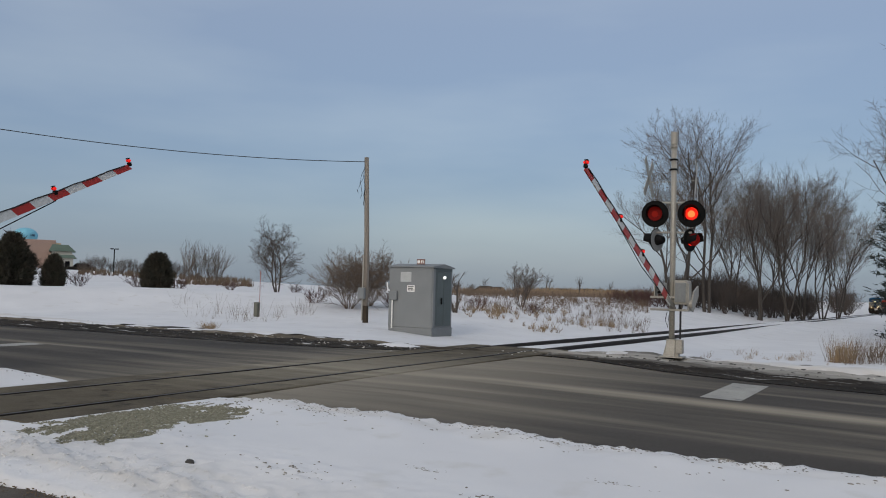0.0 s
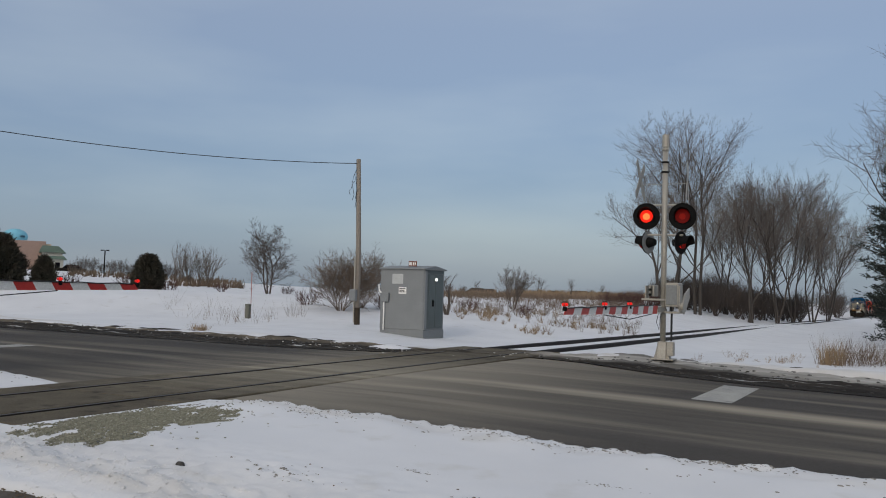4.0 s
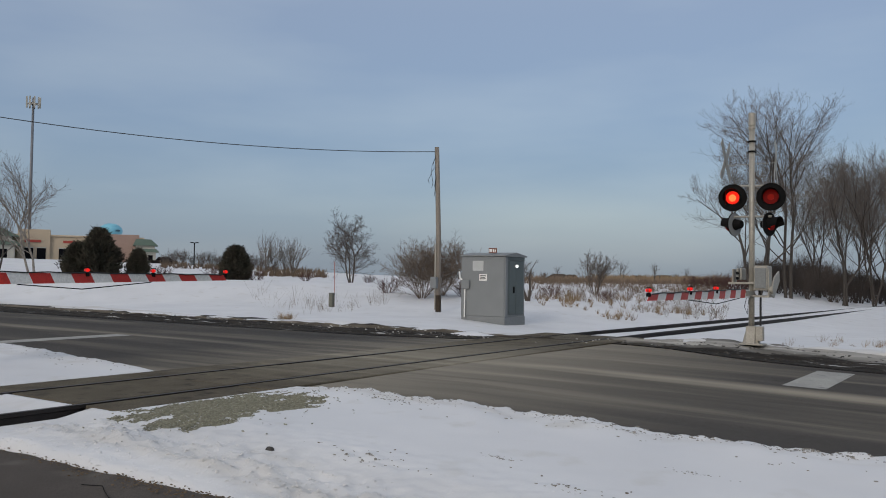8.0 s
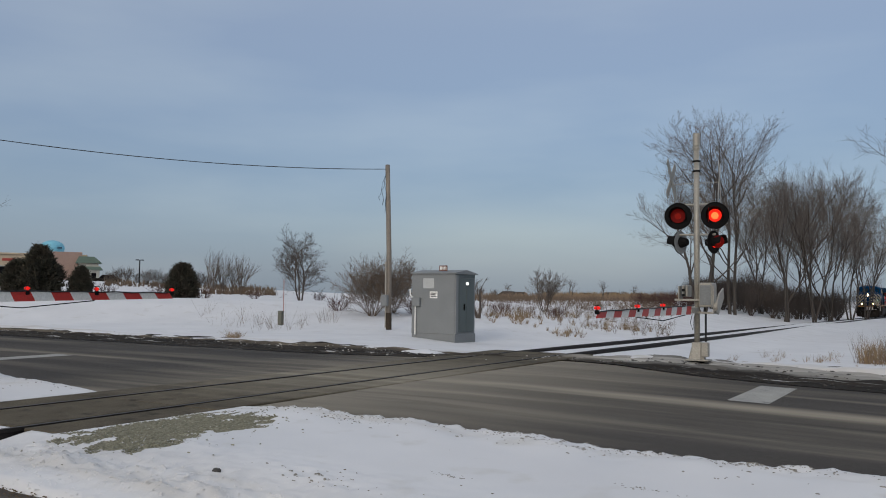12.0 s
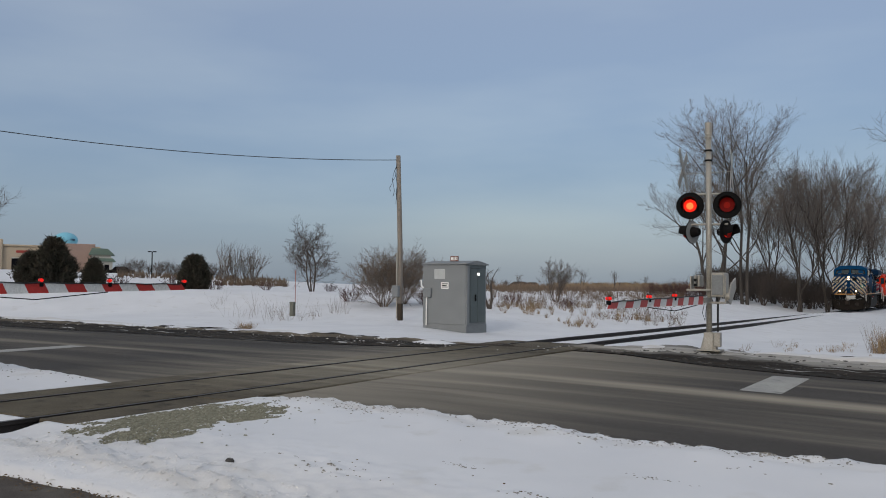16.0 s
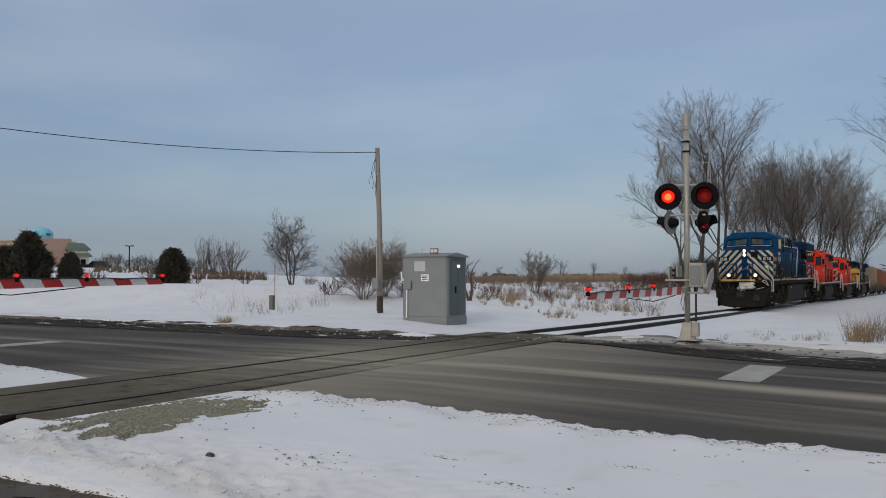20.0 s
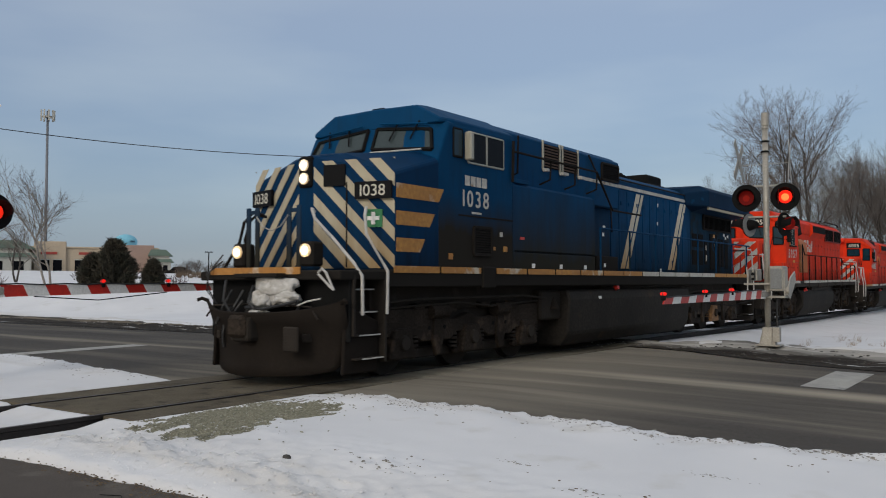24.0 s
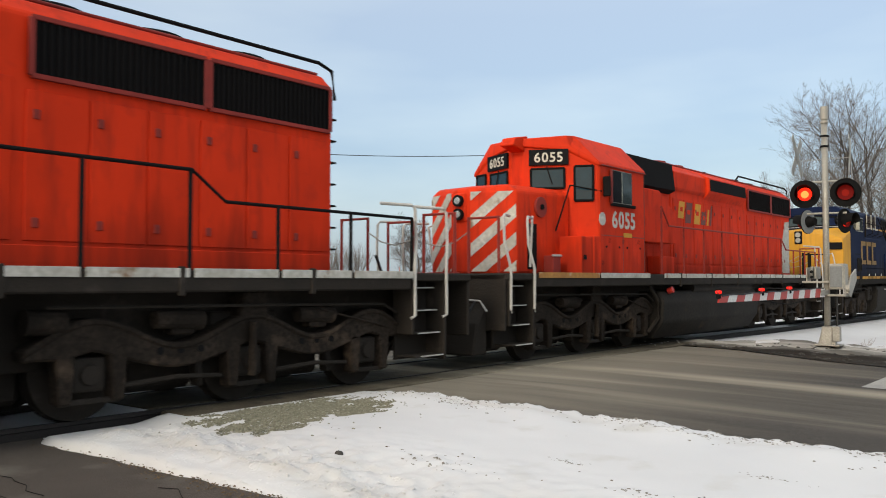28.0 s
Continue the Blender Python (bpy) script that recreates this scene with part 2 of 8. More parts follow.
RED = material("red_reflective_sheet", (0.62, 0.035, 0.02), 0.45, var=(0.48, 0.025, 0.018), scale=6, amount=0.6, fine=40, bump=0.03)
LAMP_ON = glow("red_lamp_lit", (1.0, 0.022, 0.008), 1.0, (0.3, 0.01, 0.01))
LAMP_CORE = glow("red_lamp_core", (1.0, 0.12, 0.03), 2.6, (0.4, 0.02, 0.01))
# Weak glow of the added shutters, imitating a lens that is off.
UNLIT_LENS = glow("unlit_lens_glow", (0.9, 0.02, 0.01), 0.05, (0.09, 0.004, 0.004))
# Emission that paints a faint red reflection onto the shutter.
LENS_GLINT = glow("painted_lens_glint", (0.9, 0.03, 0.01), 0.16, (0.09, 0.004, 0.004))
HEADLIGHT = glow("headlight_lit", (1.0, 0.60, 0.26), 0.42, (0.8, 0.8, 0.7))
LAMP_BULB = glow("lamp_bulb_lit", (1.0, 0.62, 0.27), 24.0, (0.8, 0.8, 0.7))
DITCHLIGHT = glow("ditch_light_lit", (1.0, 0.58, 0.24), 0.42, (0.8, 0.7, 0.5))
GATE_LAMP = glow("gate_lamp_lit", (1.0, 0.02, 0.015), 0.8, (0.3, 0.01, 0.01))


# ---- mesh helpers ----
def part(name, bm, mat, parent=None, label="", smooth=False):
    """Links a bmesh as one mesh object under a thing or part."""
    me = bpy.data.meshes.new(name)
    bmesh.ops.recalc_face_normals(bm, faces=bm.faces)
    bm.to_mesh(me)
    bm.free()
    me.materials.append(mat)
    if smooth:
        for p in me.polygons:
            p.use_smooth = True
    ob = new(name, me)
    ob.parent = parent
    if label:
        ob["label"] = label
    return ob


def thing(name, label, category, m=None, group="", kind=""):
    ob = new(name)
    ob.empty_display_size = 0.3
    if m is not None:
        ob.matrix_basis = m
    return tagged(ob, label, category, group, kind)


def B():
    return bmesh.new()


def box(bm, x0, x1, y0, y1, z0, z1, m=None):
    v = [bm.verts.new((x, y, z)) for x in (x0, x1) for y in (y0, y1) for z in (z0, z1)]
    for f in ((0, 1, 3, 2), (4, 6, 7, 5), (0, 4, 5, 1), (2, 3, 7, 6), (0, 2, 6, 4), (1, 5, 7, 3)):
        bm.faces.new([v[i] for i in f])
    if m is not None:
        for q in v:
            q.co = m @ q.co
    return bm


def bbox(x0, x1, y0, y1, z0, z1, bevel=0.02, seg=1):
    """A bmesh box with eased edges."""
    bm = box(B(), x0, x1, y0, y1, z0, z1)
    if bevel:
        bmesh.ops.bevel(bm, geom=bm.edges[:], offset=bevel, segments=seg, affect="EDGES", profile=0.5)
    return bm


def tube(bm, pts, r, seg=8, r1=None, cap=True):
    """A round bar along a list of points, tapering from r to r1."""
    pts = [Vector(p) for p in pts]
    r1 = r if r1 is None else r1
    rings = []
    for i, p in enumerate(pts):
        d = (pts[min(i + 1, len(pts) - 1)] - pts[max(i - 1, 0)]).normalized()
        a = d.cross(Vector((0, 0, 1)) if abs(d.z) < 0.95 else Vector((1, 0, 0))).normalized()
        b = d.cross(a)
        rr = r + (r1 - r) * i / max(1, len(pts) - 1)
        rings.append([bm.verts.new(p + (a * math.cos(2 * math.pi * k / seg) + b * math.sin(2 * math.pi * k / seg)) * rr) for k in range(seg)])
    for q, w in zip(rings, rings[1:]):
        for k in range(seg):
            bm.faces.new((q[k], q[(k + 1) % seg], w[(k + 1) % seg], w[k]))
    if cap:
        bm.faces.new(rings[0][::-1])
        bm.faces.new(rings[-1])
    return bm


def prism(bm, prof, axis, a, b):
    """A closed outline pushed along an axis from a to b. The outline lists the two other coordinates in x, y, z order."""
    def at(p, c):
        return (c, p[0], p[1]) if axis == "x" else (p[0], c, p[1]) if axis == "y" else (p[0], p[1], c)
    q, w = ([bm.verts.new(at(p, c)) for p in prof] for c in (a, b))
    bm.faces.new(q[::-1])
    bm.faces.new(w)
    for i in range(len(prof)):
        j = (i + 1) % len(prof)
        bm.faces.new((q[i], q[j], w[j], w[i]))
    return bm


def eased(bm, offset=0.02, seg=1):
    bmesh.ops.recalc_face_normals(bm, faces=bm.faces)
    bmesh.ops.bevel(bm, geom=[e for e in bm.edges if e.is_manifold and e.calc_face_angle(0) > 0.5], offset=offset, segments=seg, affect="EDGES", profile=0.5)
    return bm


def letters(name, text, size, mat, parent, m, label="", depth=0.003, space=1.0, bold=0.0):
    """Raised lettering in the built-in font: each character is a mesh of its own, set in a centred line."""
    glyphs, x = [], 0.0
    for ch in text:
        if ch == " ":
            x += 0.30 * size * space
            continue
        cu = bpy.data.curves.new(name, "FONT")
        cu.body, cu.size, cu.extrude, cu.offset, cu.resolution_u = ch, size, depth, bold, 4
        tmp = bpy.data.objects.new(name, cu)
        me = bpy.data.meshes.new_from_object(tmp)
        bpy.data.objects.remove(tmp)
        bm = bmesh.new()
        bm.from_mesh(me)
        bmesh.ops.remove_doubles(bm, verts=bm.verts, dist=1e-5)
        bm.to_mesh(me)
        bm.free()
        lo, hi = min(v.co.x for v in me.vertices), max(v.co.x for v in me.vertices)
        glyphs.append((me, x - lo))
        x += hi - lo + 0.11 * size * space
    x -= 0.11 * size * space
    for me, dx in glyphs:
        me.materials.clear()
        me.materials.append(mat)
        ob = new(name, me)
        ob.parent, ob.matrix_basis = parent, m @ pose(dx - x / 2, -0.35 * size, 0)
        if label:
            ob["label"] = label


STAND = Vector((9.33, -5.57, 0))


def spot(bearing, metres):
    """A place at a bearing (degrees clockwise from 29 degrees left of the track) and distance from the roadside stand."""
    a = radians(bearing - 29)
    return STAND.x + metres * math.sin(a), STAND.y + metres * math.cos(a)


# ---- ground ----
def smooth01(a, b, v):
    t = min(1, max(0, (v - a) / (b - a)))
    return t * t * (3 - 2 * t)


def track_z(y):
    """Rail height: level over the crossing, then a gentle fall."""
    return -0.0072 * (y - 16) if y > 20 else -0.0072 * max(0.0, y - 12) ** 2 / 16


def road_z(x):
    return -0.022 * max(0.0, x - 3) if x < 20 else -0.374


def far_edge(x):
    """The far edge of the asphalt, flared beside the track."""
    return 11.3 + 2.1 * math.exp(-((x - 1.2) / 3.2) ** 2)


def bank_edge(x):
    """Where the snow begins beyond the far shoulder."""
    return 14.2 + 1.2 * smooth01(0, 4, x) - 1.2 * math.exp(-((x + 1.8) / 2.2) ** 2) + 1.0 * smooth01(12, 30, -x)


def ground_z(x, y):
    """Height of the open ground under the snow."""
    n = noise.noise(Vector((x * 0.16, y * 0.16, 0.3))) * 0.10 + noise.noise(Vector((x * 0.7, y * 0.7, 4.3))) * 0.02
    z = n * smooth01(1.6, 4.5, abs(x))
    fall = 1 - smooth01(4, 22, abs(x))
    bed = track_z(y) * fall - 0.11 - 0.20 * smooth01(1.4, 3.4, abs(x)) * (1 - smooth01(5, 9, -x))
    beyond = smooth01(13.0, 22, y)
    z += beyond * bed + (1 - beyond) * (-0.07 + 0.3 * road_z(x) + 0.10 * smooth01(1.4, 2.4, abs(x)) * smooth01(6, 4, y) * smooth01(-1.2, 0.2, y))
    k = smooth01(20, 32, -x)
    z += 0.62 * smooth01(3, 12, -x) * smooth01(23 - 8 * k, 35 - 12 * k, y) + 0.60 * smooth01(12, 27, -x) * smooth01(17 - 3 * k, 32 - 10 * k, y)
    z += 2.4 * smooth01(30, 125, -x) * smooth01(20, 60, y) * (1 - smooth01(75, 130, y))
    z -= 0.10 * smooth01(2.4, -1.0, y) * smooth01(3.0, 6.0, x)
    return z


def wob(x, seed, f=0.45):
    return 0.6 * noise.noise(Vector((x * f, seed, 0))) + 0.3 * noise.noise(Vector((x * f * 4.2, seed + 5, 0)))


ROAD_NEAR, PATH_EDGE = 2.75, -1.5


def in_gravel(x, y):
    d = ((x - 2.22 - 0.10 * (0.8 - y)) / 0.78) ** 4 + ((y - 0.78) / 1.22) ** 4 - 0.62 + 0.9 * noise.noise(Vector((x * 1.6, y * 1.6, 3.0))) + 1.1 * noise.noise(Vector((x * 5.5, y * 5.5, 8.0)))
    return smooth01(0.24, -0.14, d) * smooth01(1.46, 1.62, x)


# broken crust: places along the ploughed edge and on the open snow (x, y, spread)
pr = random.Random(27)
PATCHES = []
for k in range(46):
    x = pr.uniform(1.7, 11.5)
    PATCHES.append((x, ROAD_NEAR + 0.16 * wob(x, 1.0) - pr.choice((0.12, 0.2, 0.3, 0.5)), pr.uniform(0.05, 0.16)))
PATCHES += [(4.75, 0.0, 0.16), (4.95, -0.1, 0.14), (5.7, 0.75, 0.07), (7.2, 1.2, 0.08), (2.2, 2.55, 0.2), (2.6, 2.6, 0.15), (3.2, 0.2, 0.15), (6.6, 0.2, 0.1)]


def crust_relief(x, y):
    """Small jagged relief where the snow crust is broken."""
    k = 0.0
    for cx, cy, sd in PATCHES:
        dx, dy = (x - cx) / (sd * 1.9), (y - cy) / (sd * 0.8)
        q = dx * dx + dy * dy
        if q < 5:
            k += math.exp(-q)
    if k < 0.02:
        return 0.0
    n = noise.noise(Vector((x * 7.0, y * 11.0, 9.0))) + 0.7 * noise.noise(Vector((x * 15.0, y * 21.0, 4.0)))
    return 0.030 * min(k, 1.0) * (n + 0.15)


def snow_z(x, y):
    """The snow sheet: ground, ploughed banks, and dips where road, path, crossing and gravel lie bare."""
    z = ground_z(x, y)
    near = ROAD_NEAR + 0.16 * wob(x, 1.0) + 0.5 * smooth01(-1.6, -7, x)
    far = bank_edge(x) + 0.7 * wob(x, 9.0)
    path = PATH_EDGE + 0.22 * wob(x, 21.0, 0.7)
    gap = smooth01(1.5, 2.6, abs(x))
    rough = 0.5 + 0.8 * noise.noise(Vector((x * 1.3, y * 1.3, 2.0)))
    z += gap * 0.07 * rough * math.exp(-((y - near + 0.45) / 0.5) ** 2)
    z += gap * 0.13 * rough * math.exp(-((y - far - 0.6) / 0.6) ** 2)
    z += 0.10 * rough * math.exp(-((y - path - 0.45) / 0.4) ** 2) * smooth01(1.2, 2.2, abs(x))
    rubble = noise.noise(Vector((x * 4.1, y * 4.1, 6.0))) + 0.3 + 1.0 * noise.noise(Vector((x * 9.0, y * 9.0, 2.0))) + 0.6 * noise.noise(Vector((x * 17.0, y * 17.0, 5.0)))
    z += (0.042 * math.exp(-((y - path - 0.65) / 0.42) ** 2) + 0.016 * math.exp(-((y - path - 1.3) / 0.7) ** 2)) * rubble * smooth01(1.0, 1.8, abs(x))
    z += 0.065 * (1 - smooth01(1.55, 2.3, abs(x))) * smooth01(-0.5, 0.0, y) * (1 - smooth01(2.7, 3.1, y))
    z += (0.03 * noise.noise(Vector((x * 4.6, y * 4.6, 1.0))) + 0.022 * noise.noise(Vector((x * 10.0, y * 10.0, 3.0)))) * math.exp(-((y - near + 0.25) / 0.28) ** 2) * gap
    z += 0.005 * noise.noise(Vector((x * 3.1, y * 3.1, 5.0))) * smooth01(1.0, 2.0, abs(x)) * (1 - smooth01(25, 40, y))
    if 1.2 < x < 12 and -0.8 < y < 3.2:
        z += crust_relief(x, y)
    bare = smooth01(near - 0.12, near + 0.10, y) * (1 - smooth01(far - 0.15, far + 0.10, y))
    bare = max(bare, smooth01(path + 0.10, path - 0.12, y) * smooth01(-12.5, -12.0, y))
    bare = max(bare, smooth01(1.43, 1.35, abs(x)) * smooth01(-0.02, 0.10, y) * (1 - smooth01(13.4, 13.8, y)))
    bare = max(bare, smooth01(0.18, 0.10, abs(abs(x) - 0.86)) * smooth01(0.2, -0.1, y))
    bare = max(bare, 0.8 * smooth01(0.17, 0.09, abs(abs(x) - 0.79 + 0.05 * wob(y, 4.0, 0.9))) * smooth01(13.0, 13.6, y) * (1 - smooth01(60, 90, y)))
    bare = max(bare, 0.05 * in_gravel(x, y))
    return z * (1 - bare) + bare * (min(0, road_z(x)) - 0.30)




def graded(stops):
    """Coordinates whose step changes from stop to stop: (start, step), ..., (end, 0)."""
    vals = []
    for (a, st), (b, _) in zip(stops[:-1], stops[1:]):
        n = max(1, round((b - a) / st))
        vals += [a + (b - a) * i / n for i in range(n)]
    return vals + [stops[-1][0]]


def sheet(name, xs, ys, zf, mat):
    """A height field as one mesh."""
    nx, ny = len(xs), len(ys)
    verts = [(x, y, zf(x, y)) for x in xs for y in ys]
    faces = [(i * ny + j, (i + 1) * ny + j, (i + 1) * ny + j + 1, i * ny + j + 1) for i in range(nx - 1) for j in range(ny - 1)]
    me = bpy.data.meshes.new(name)
    me.from_pydata(verts, [], faces)
    me.materials.append(mat)
    for p in me.polygons:
        p.use_smooth = True
    return new(name, me)


xs = graded([(-2500, 400), (-500, 60), (-140, 10), (-60, 2.0), (-24, 0.5), (-9, 0.14), (-1.6, 0.085), (1.0, 0.045), (7.2, 0.07), (10, 0.4), (16, 1.0), (26, 3), (60, 12), (180, 60), (600, 300), (2500, 0)])
ys = graded([(-600, 120), (-60, 8), (-14, 0.8), (-2.2, 0.045), (0.5, 0.06), (2.0, 0.045), (3.1, 0.12), (4, 0.3), (12, 0.15), (17, 0.4), (34, 1.5), (80, 5), (200, 30), (500, 200), (2600, 0)])
tagged(sheet("ground", xs, ys, snow_z, SNOW), "open snow-covered ground with wind-scoured drifts", "snow", kind="structure")

xs = graded([(-900, 60), (-60, 4), (-20, 0.5), (20, 4), (60, 60), (900, 0)])
ys = [0, 0.2, 0.4, 0.6, 0.8, 1.0]
tagged(sheet("road", xs, ys, lambda x, f: 0, ASPHALT), "worn dark asphalt two-lane road with pale salt streaks", "road", kind="structure")
road = bpy.data.objects["road"]
for v in road.data.vertices:
    v.co.y = 2.2 + v.co.y * (far_edge(v.co.x) - 2.2)
    v.co.z = road_z(v.co.x) - 0.005 * abs(v.co.y - 7.2) - 0.012
xs = graded([(-900, 60), (-60, 2), (-20, 0.11), (14, 0.3), (20, 2), (60, 60), (900, 0)])
ys = [i / 36 for i in range(37)]
tagged(sheet("shoulder", xs, ys, lambda x, f: 0, MUD), "muddy road shoulder with ruts, slush and meltwater", "shoulder", kind="structure")
for v in bpy.data.objects["shoulder"].data.vertices:
    f, x = v.co.y, v.co.x
    y0, y1 = far_edge(x) - 0.05, bank_edge(x) + 0.9
    v.co.y = y0 + f * (y1 - y0) + 0.12 * wob(x, 31.0 + f) * (1 - f)
    v.co.z = road_z(x) - 0.02 - 0.03 * f + 0.08 * smooth01(0.05, 0.4, f) * (noise.noise(Vector((x * 0.9, v.co.y * 2.2, 7.7))) + 0.2) + 0.045 * smooth01(0.03, 0.12, f) * noise.noise(Vector((x * 2.6, v.co.y * 5.2, 1.7)))
xs = graded([(-60, 2), (-12, 0.25), (12, 2), (60, 0)])
ys = graded([(-12.4, 0.6), (-1.2, 0)])
tagged(sheet("pavement", xs, ys, lambda x, y: -0.13 - 0.03 * noise.noise(Vector((x * 0.4, y * 0.4, 0))), DRIVE), "cracked brownish asphalt path beside the snow", "path", kind="structure")
bm = B()
cr = random.Random(3)
for k in range(7):
    x, y, pts = cr.uniform(-3, 4.5), cr.uniform(-3.2, -1.8), []
    for i in range(9):
        pts.append((x, y, -0.122 - 0.03 * noise.noise(Vector((x * 0.4, y * 0.4, 0)))))
        x, y = x + cr.uniform(0.10, 0.22), y + cr.uniform(-0.09, 0.07)
    tube(bm, pts, 0.003, 4)
tagged(part("crack_seams", bm, BLACK), "dark crack lines in the asphalt path", "crack", kind="stuff")

# stop lines and salt-worn edge line
for name, x0, y0, y1 in (("stop_line", 6.40, 8.0, 10.8), ("stop_line", -8.65, 2.9, 7.0)):
    bm = B()
    q = [bm.verts.new((x, y, road_z(x) - 0.005 * abs(y - 7.2) - 0.008)) for x, y in ((x0, y0), (x0 + 0.62, y0), (x0 + 0.62, y1), (x0, y1))]
    bm.faces.new(q)
    tagged(part(name, bm, PAINT_WHITE), "worn white painted stop line across one lane", "road marking", group="stop lines")
# slush lumps on the shoulder
LUMP = material("dark_slush", (0.075, 0.066, 0.058), 0.8, var=(0.04, 0.036, 0.032), scale=3, fine=20, bump=0.5, bump_scale=25)


def lumps(name, count, place, size, mat, label, seed):
    rnd = random.Random(seed)
    verts, faces = [], []
    for _ in range(count):
        x, y, z = place(rnd)
        r = rnd.uniform(*size)
        n = len(verts)
        k = 6
        a0 = rnd.random() * 6.28
        el = rnd.uniform(1.0, 2.0)
        for ring, (rr, h) in enumerate(((1.0, -0.3), (0.75, 0.45))):
            for i in range(k):
                a = a0 + i * 2 * math.pi / k
                j = rnd.uniform(0.75, 1.2)
                verts.append((x + math.cos(a) * r * rr * j * el, y + math.sin(a) * r * rr * j, z + r * h * rnd.uniform(0.7, 1.2)))
        verts.append((x, y, z + r * 0.62))
        for i in range(k):
            faces.append((n + i, n + (i + 1) % k, n + k + (i + 1) % k, n + k + i))
            faces.append((n + k + i, n + k + (i + 1) % k, n + 2 * k))
    me = bpy.data.meshes.new(name)
    me.from_pydata(verts, [], faces)
    me.materials.append(mat)
    return tagged(new(name, me), label, name.split("_")[-1], kind="stuff")


def on_shoulder(r):
    x = r.uniform(-34, 20)
    f = r.uniform(0.05, 1.0)
    y = far_edge(x) + f * (bank_edge(x) - far_edge(x))
    return x, y, road_z(x) - 0.02


lumps("slush_lumps", 2600, on_shoulder, (0.008, 0.034), LUMP, "dark frozen slush lumps thrown up on the shoulder", 5)
lumps("snow_lumps", 320, lambda r: (lambda x: (x, bank_edge(x) + r.uniform(-1.6, 0.3), road_z(x) + 0.0))(r.uniform(-34, 20)), (0.006, 0.026), DIRTY_SNOW, "grey broken snow lumps along the road edge", 6)


def near_bank(r):
    x = r.choice((r.uniform(1.8, 11), r.uniform(-12, -1.8)))
    y = ROAD_NEAR + 0.16 * wob(x, 1.0) + 0.5 * smooth01(-1.6, -7, x) - abs(r.gauss(0, 0.35)) - 0.08
    return x, y, snow_z(x, y)


def in_patch(r):
    x, y, sd = r.choice(PATCHES)
    x, y = x + r.gauss(0, sd * 1.5), min(y + r.gauss(0, sd * 0.5), ROAD_NEAR + 0.16 * wob(x, 1.0) - 0.08)
    return x, y, snow_z(x, y) - 0.004


# Grit colour, greyed further to paint in shadows among the broken crust.
GRIT_SHADOW_SNOW = material("gritty_shadowed_crust", (0.36, 0.34, 0.31), 0.85, var=(0.18, 0.165, 0.14), scale=9, amount=0.9, fine=40, bump=0.4, bump_scale=40)
lumps("bank_lumps", 420, near_bank, (0.005, 0.015), GRIT_SHADOW_SNOW, "crumbled dirty snow along the ploughed bank", 7)
lumps("snow_crust", 3600, in_patch, (0.003, 0.011), GRIT_SHADOW_SNOW, "broken gritty crust patches with their shadows painted grey", 18)


def path_bank(r):
    x = r.uniform(0.9, 7)
    y = PATH_EDGE + 0.22 * wob(x, 21.0, 0.7) + abs(r.gauss(0.55, 0.32))
    return x, y, snow_z(x, y) - 0.004


lumps("snow_crumbs", 5600, path_bank, (0.003, 0.011), SNOW, "crumbly ridge of ploughed snow beside the path", 8)
SOIL = material("brown_soil", (0.13, 0.088, 0.050), 0.95, scale=8, fine=30, bump=0.4)
lumps("soil_crumbs", 520, lambda r: (lambda x: (x, PATH_EDGE + 0.22 * wob(x, 21.0, 0.7) + r.gauss(-0.03, 0.07), -0.10))(r.gauss(4.2, 1.3)), (0.003, 0.010), SOIL, "brown turf crumbs at the edge of the path", 9)

# gravel patch beside the crossing panels
gr = random.Random(12)
stones = []
while len(stones) < 20000:
    x, y = gr.uniform(1.38, 3.3), gr.uniform(-0.9, 2.4)
    if gr.random() < in_gravel(x, y):
        stones.append((x, y))
stones += [(gr.gauss(2.35, 0.55), gr.gauss(1.0, 0.75)) for _ in range(240)]
stones = [(x, y) for x, y in stones if x > 1.46 and y < 2.5]
it = iter(stones)


def next_stone(r):
    x, y = next(it)
    return x, y, snow_z(x, y) + r.uniform(-0.004, 0.008)


lumps("gravel_stones", len(stones), next_stone, (0.005, 0.012), GRAVEL, "pale greenish-grey crushed gravel in patchy snow", 13)
lumps("dirt_specks", 36, lambda r: (lambda c: (c[0] + r.gauss(0, 0.28), c[1] + r.gauss(0, 0.12), -0.02))(r.choice(((4.9, 0.15), (5.1, 0.0), (2.6, -0.7), (6.4, 0.3), (8.0, 1.9), (-4.0, 2.4), (3.0, 2.3)))), (0.005, 0.012), SOIL, "dark specks of grit and turf showing in snow", 17)
for ob in [bpy.data.objects["dirt_specks"]]:
    for k in range(0, len(ob.data.vertices), 13):
        v0 = ob.data.vertices[k].co
        dz = snow_z(v0.x, v0.y) - (-0.02)
        for q in range(13):
            ob.data.vertices[k + q].co.z += dz
tagged(part("clod", bbox(4.03, 4.11, -0.40, -0.34, snow_z(4.07, -0.37) - 0.02, snow_z(4.07, -0.37) + 0.03, 0.018), LUMP), "small dark frozen clod lying on snow", "clod")

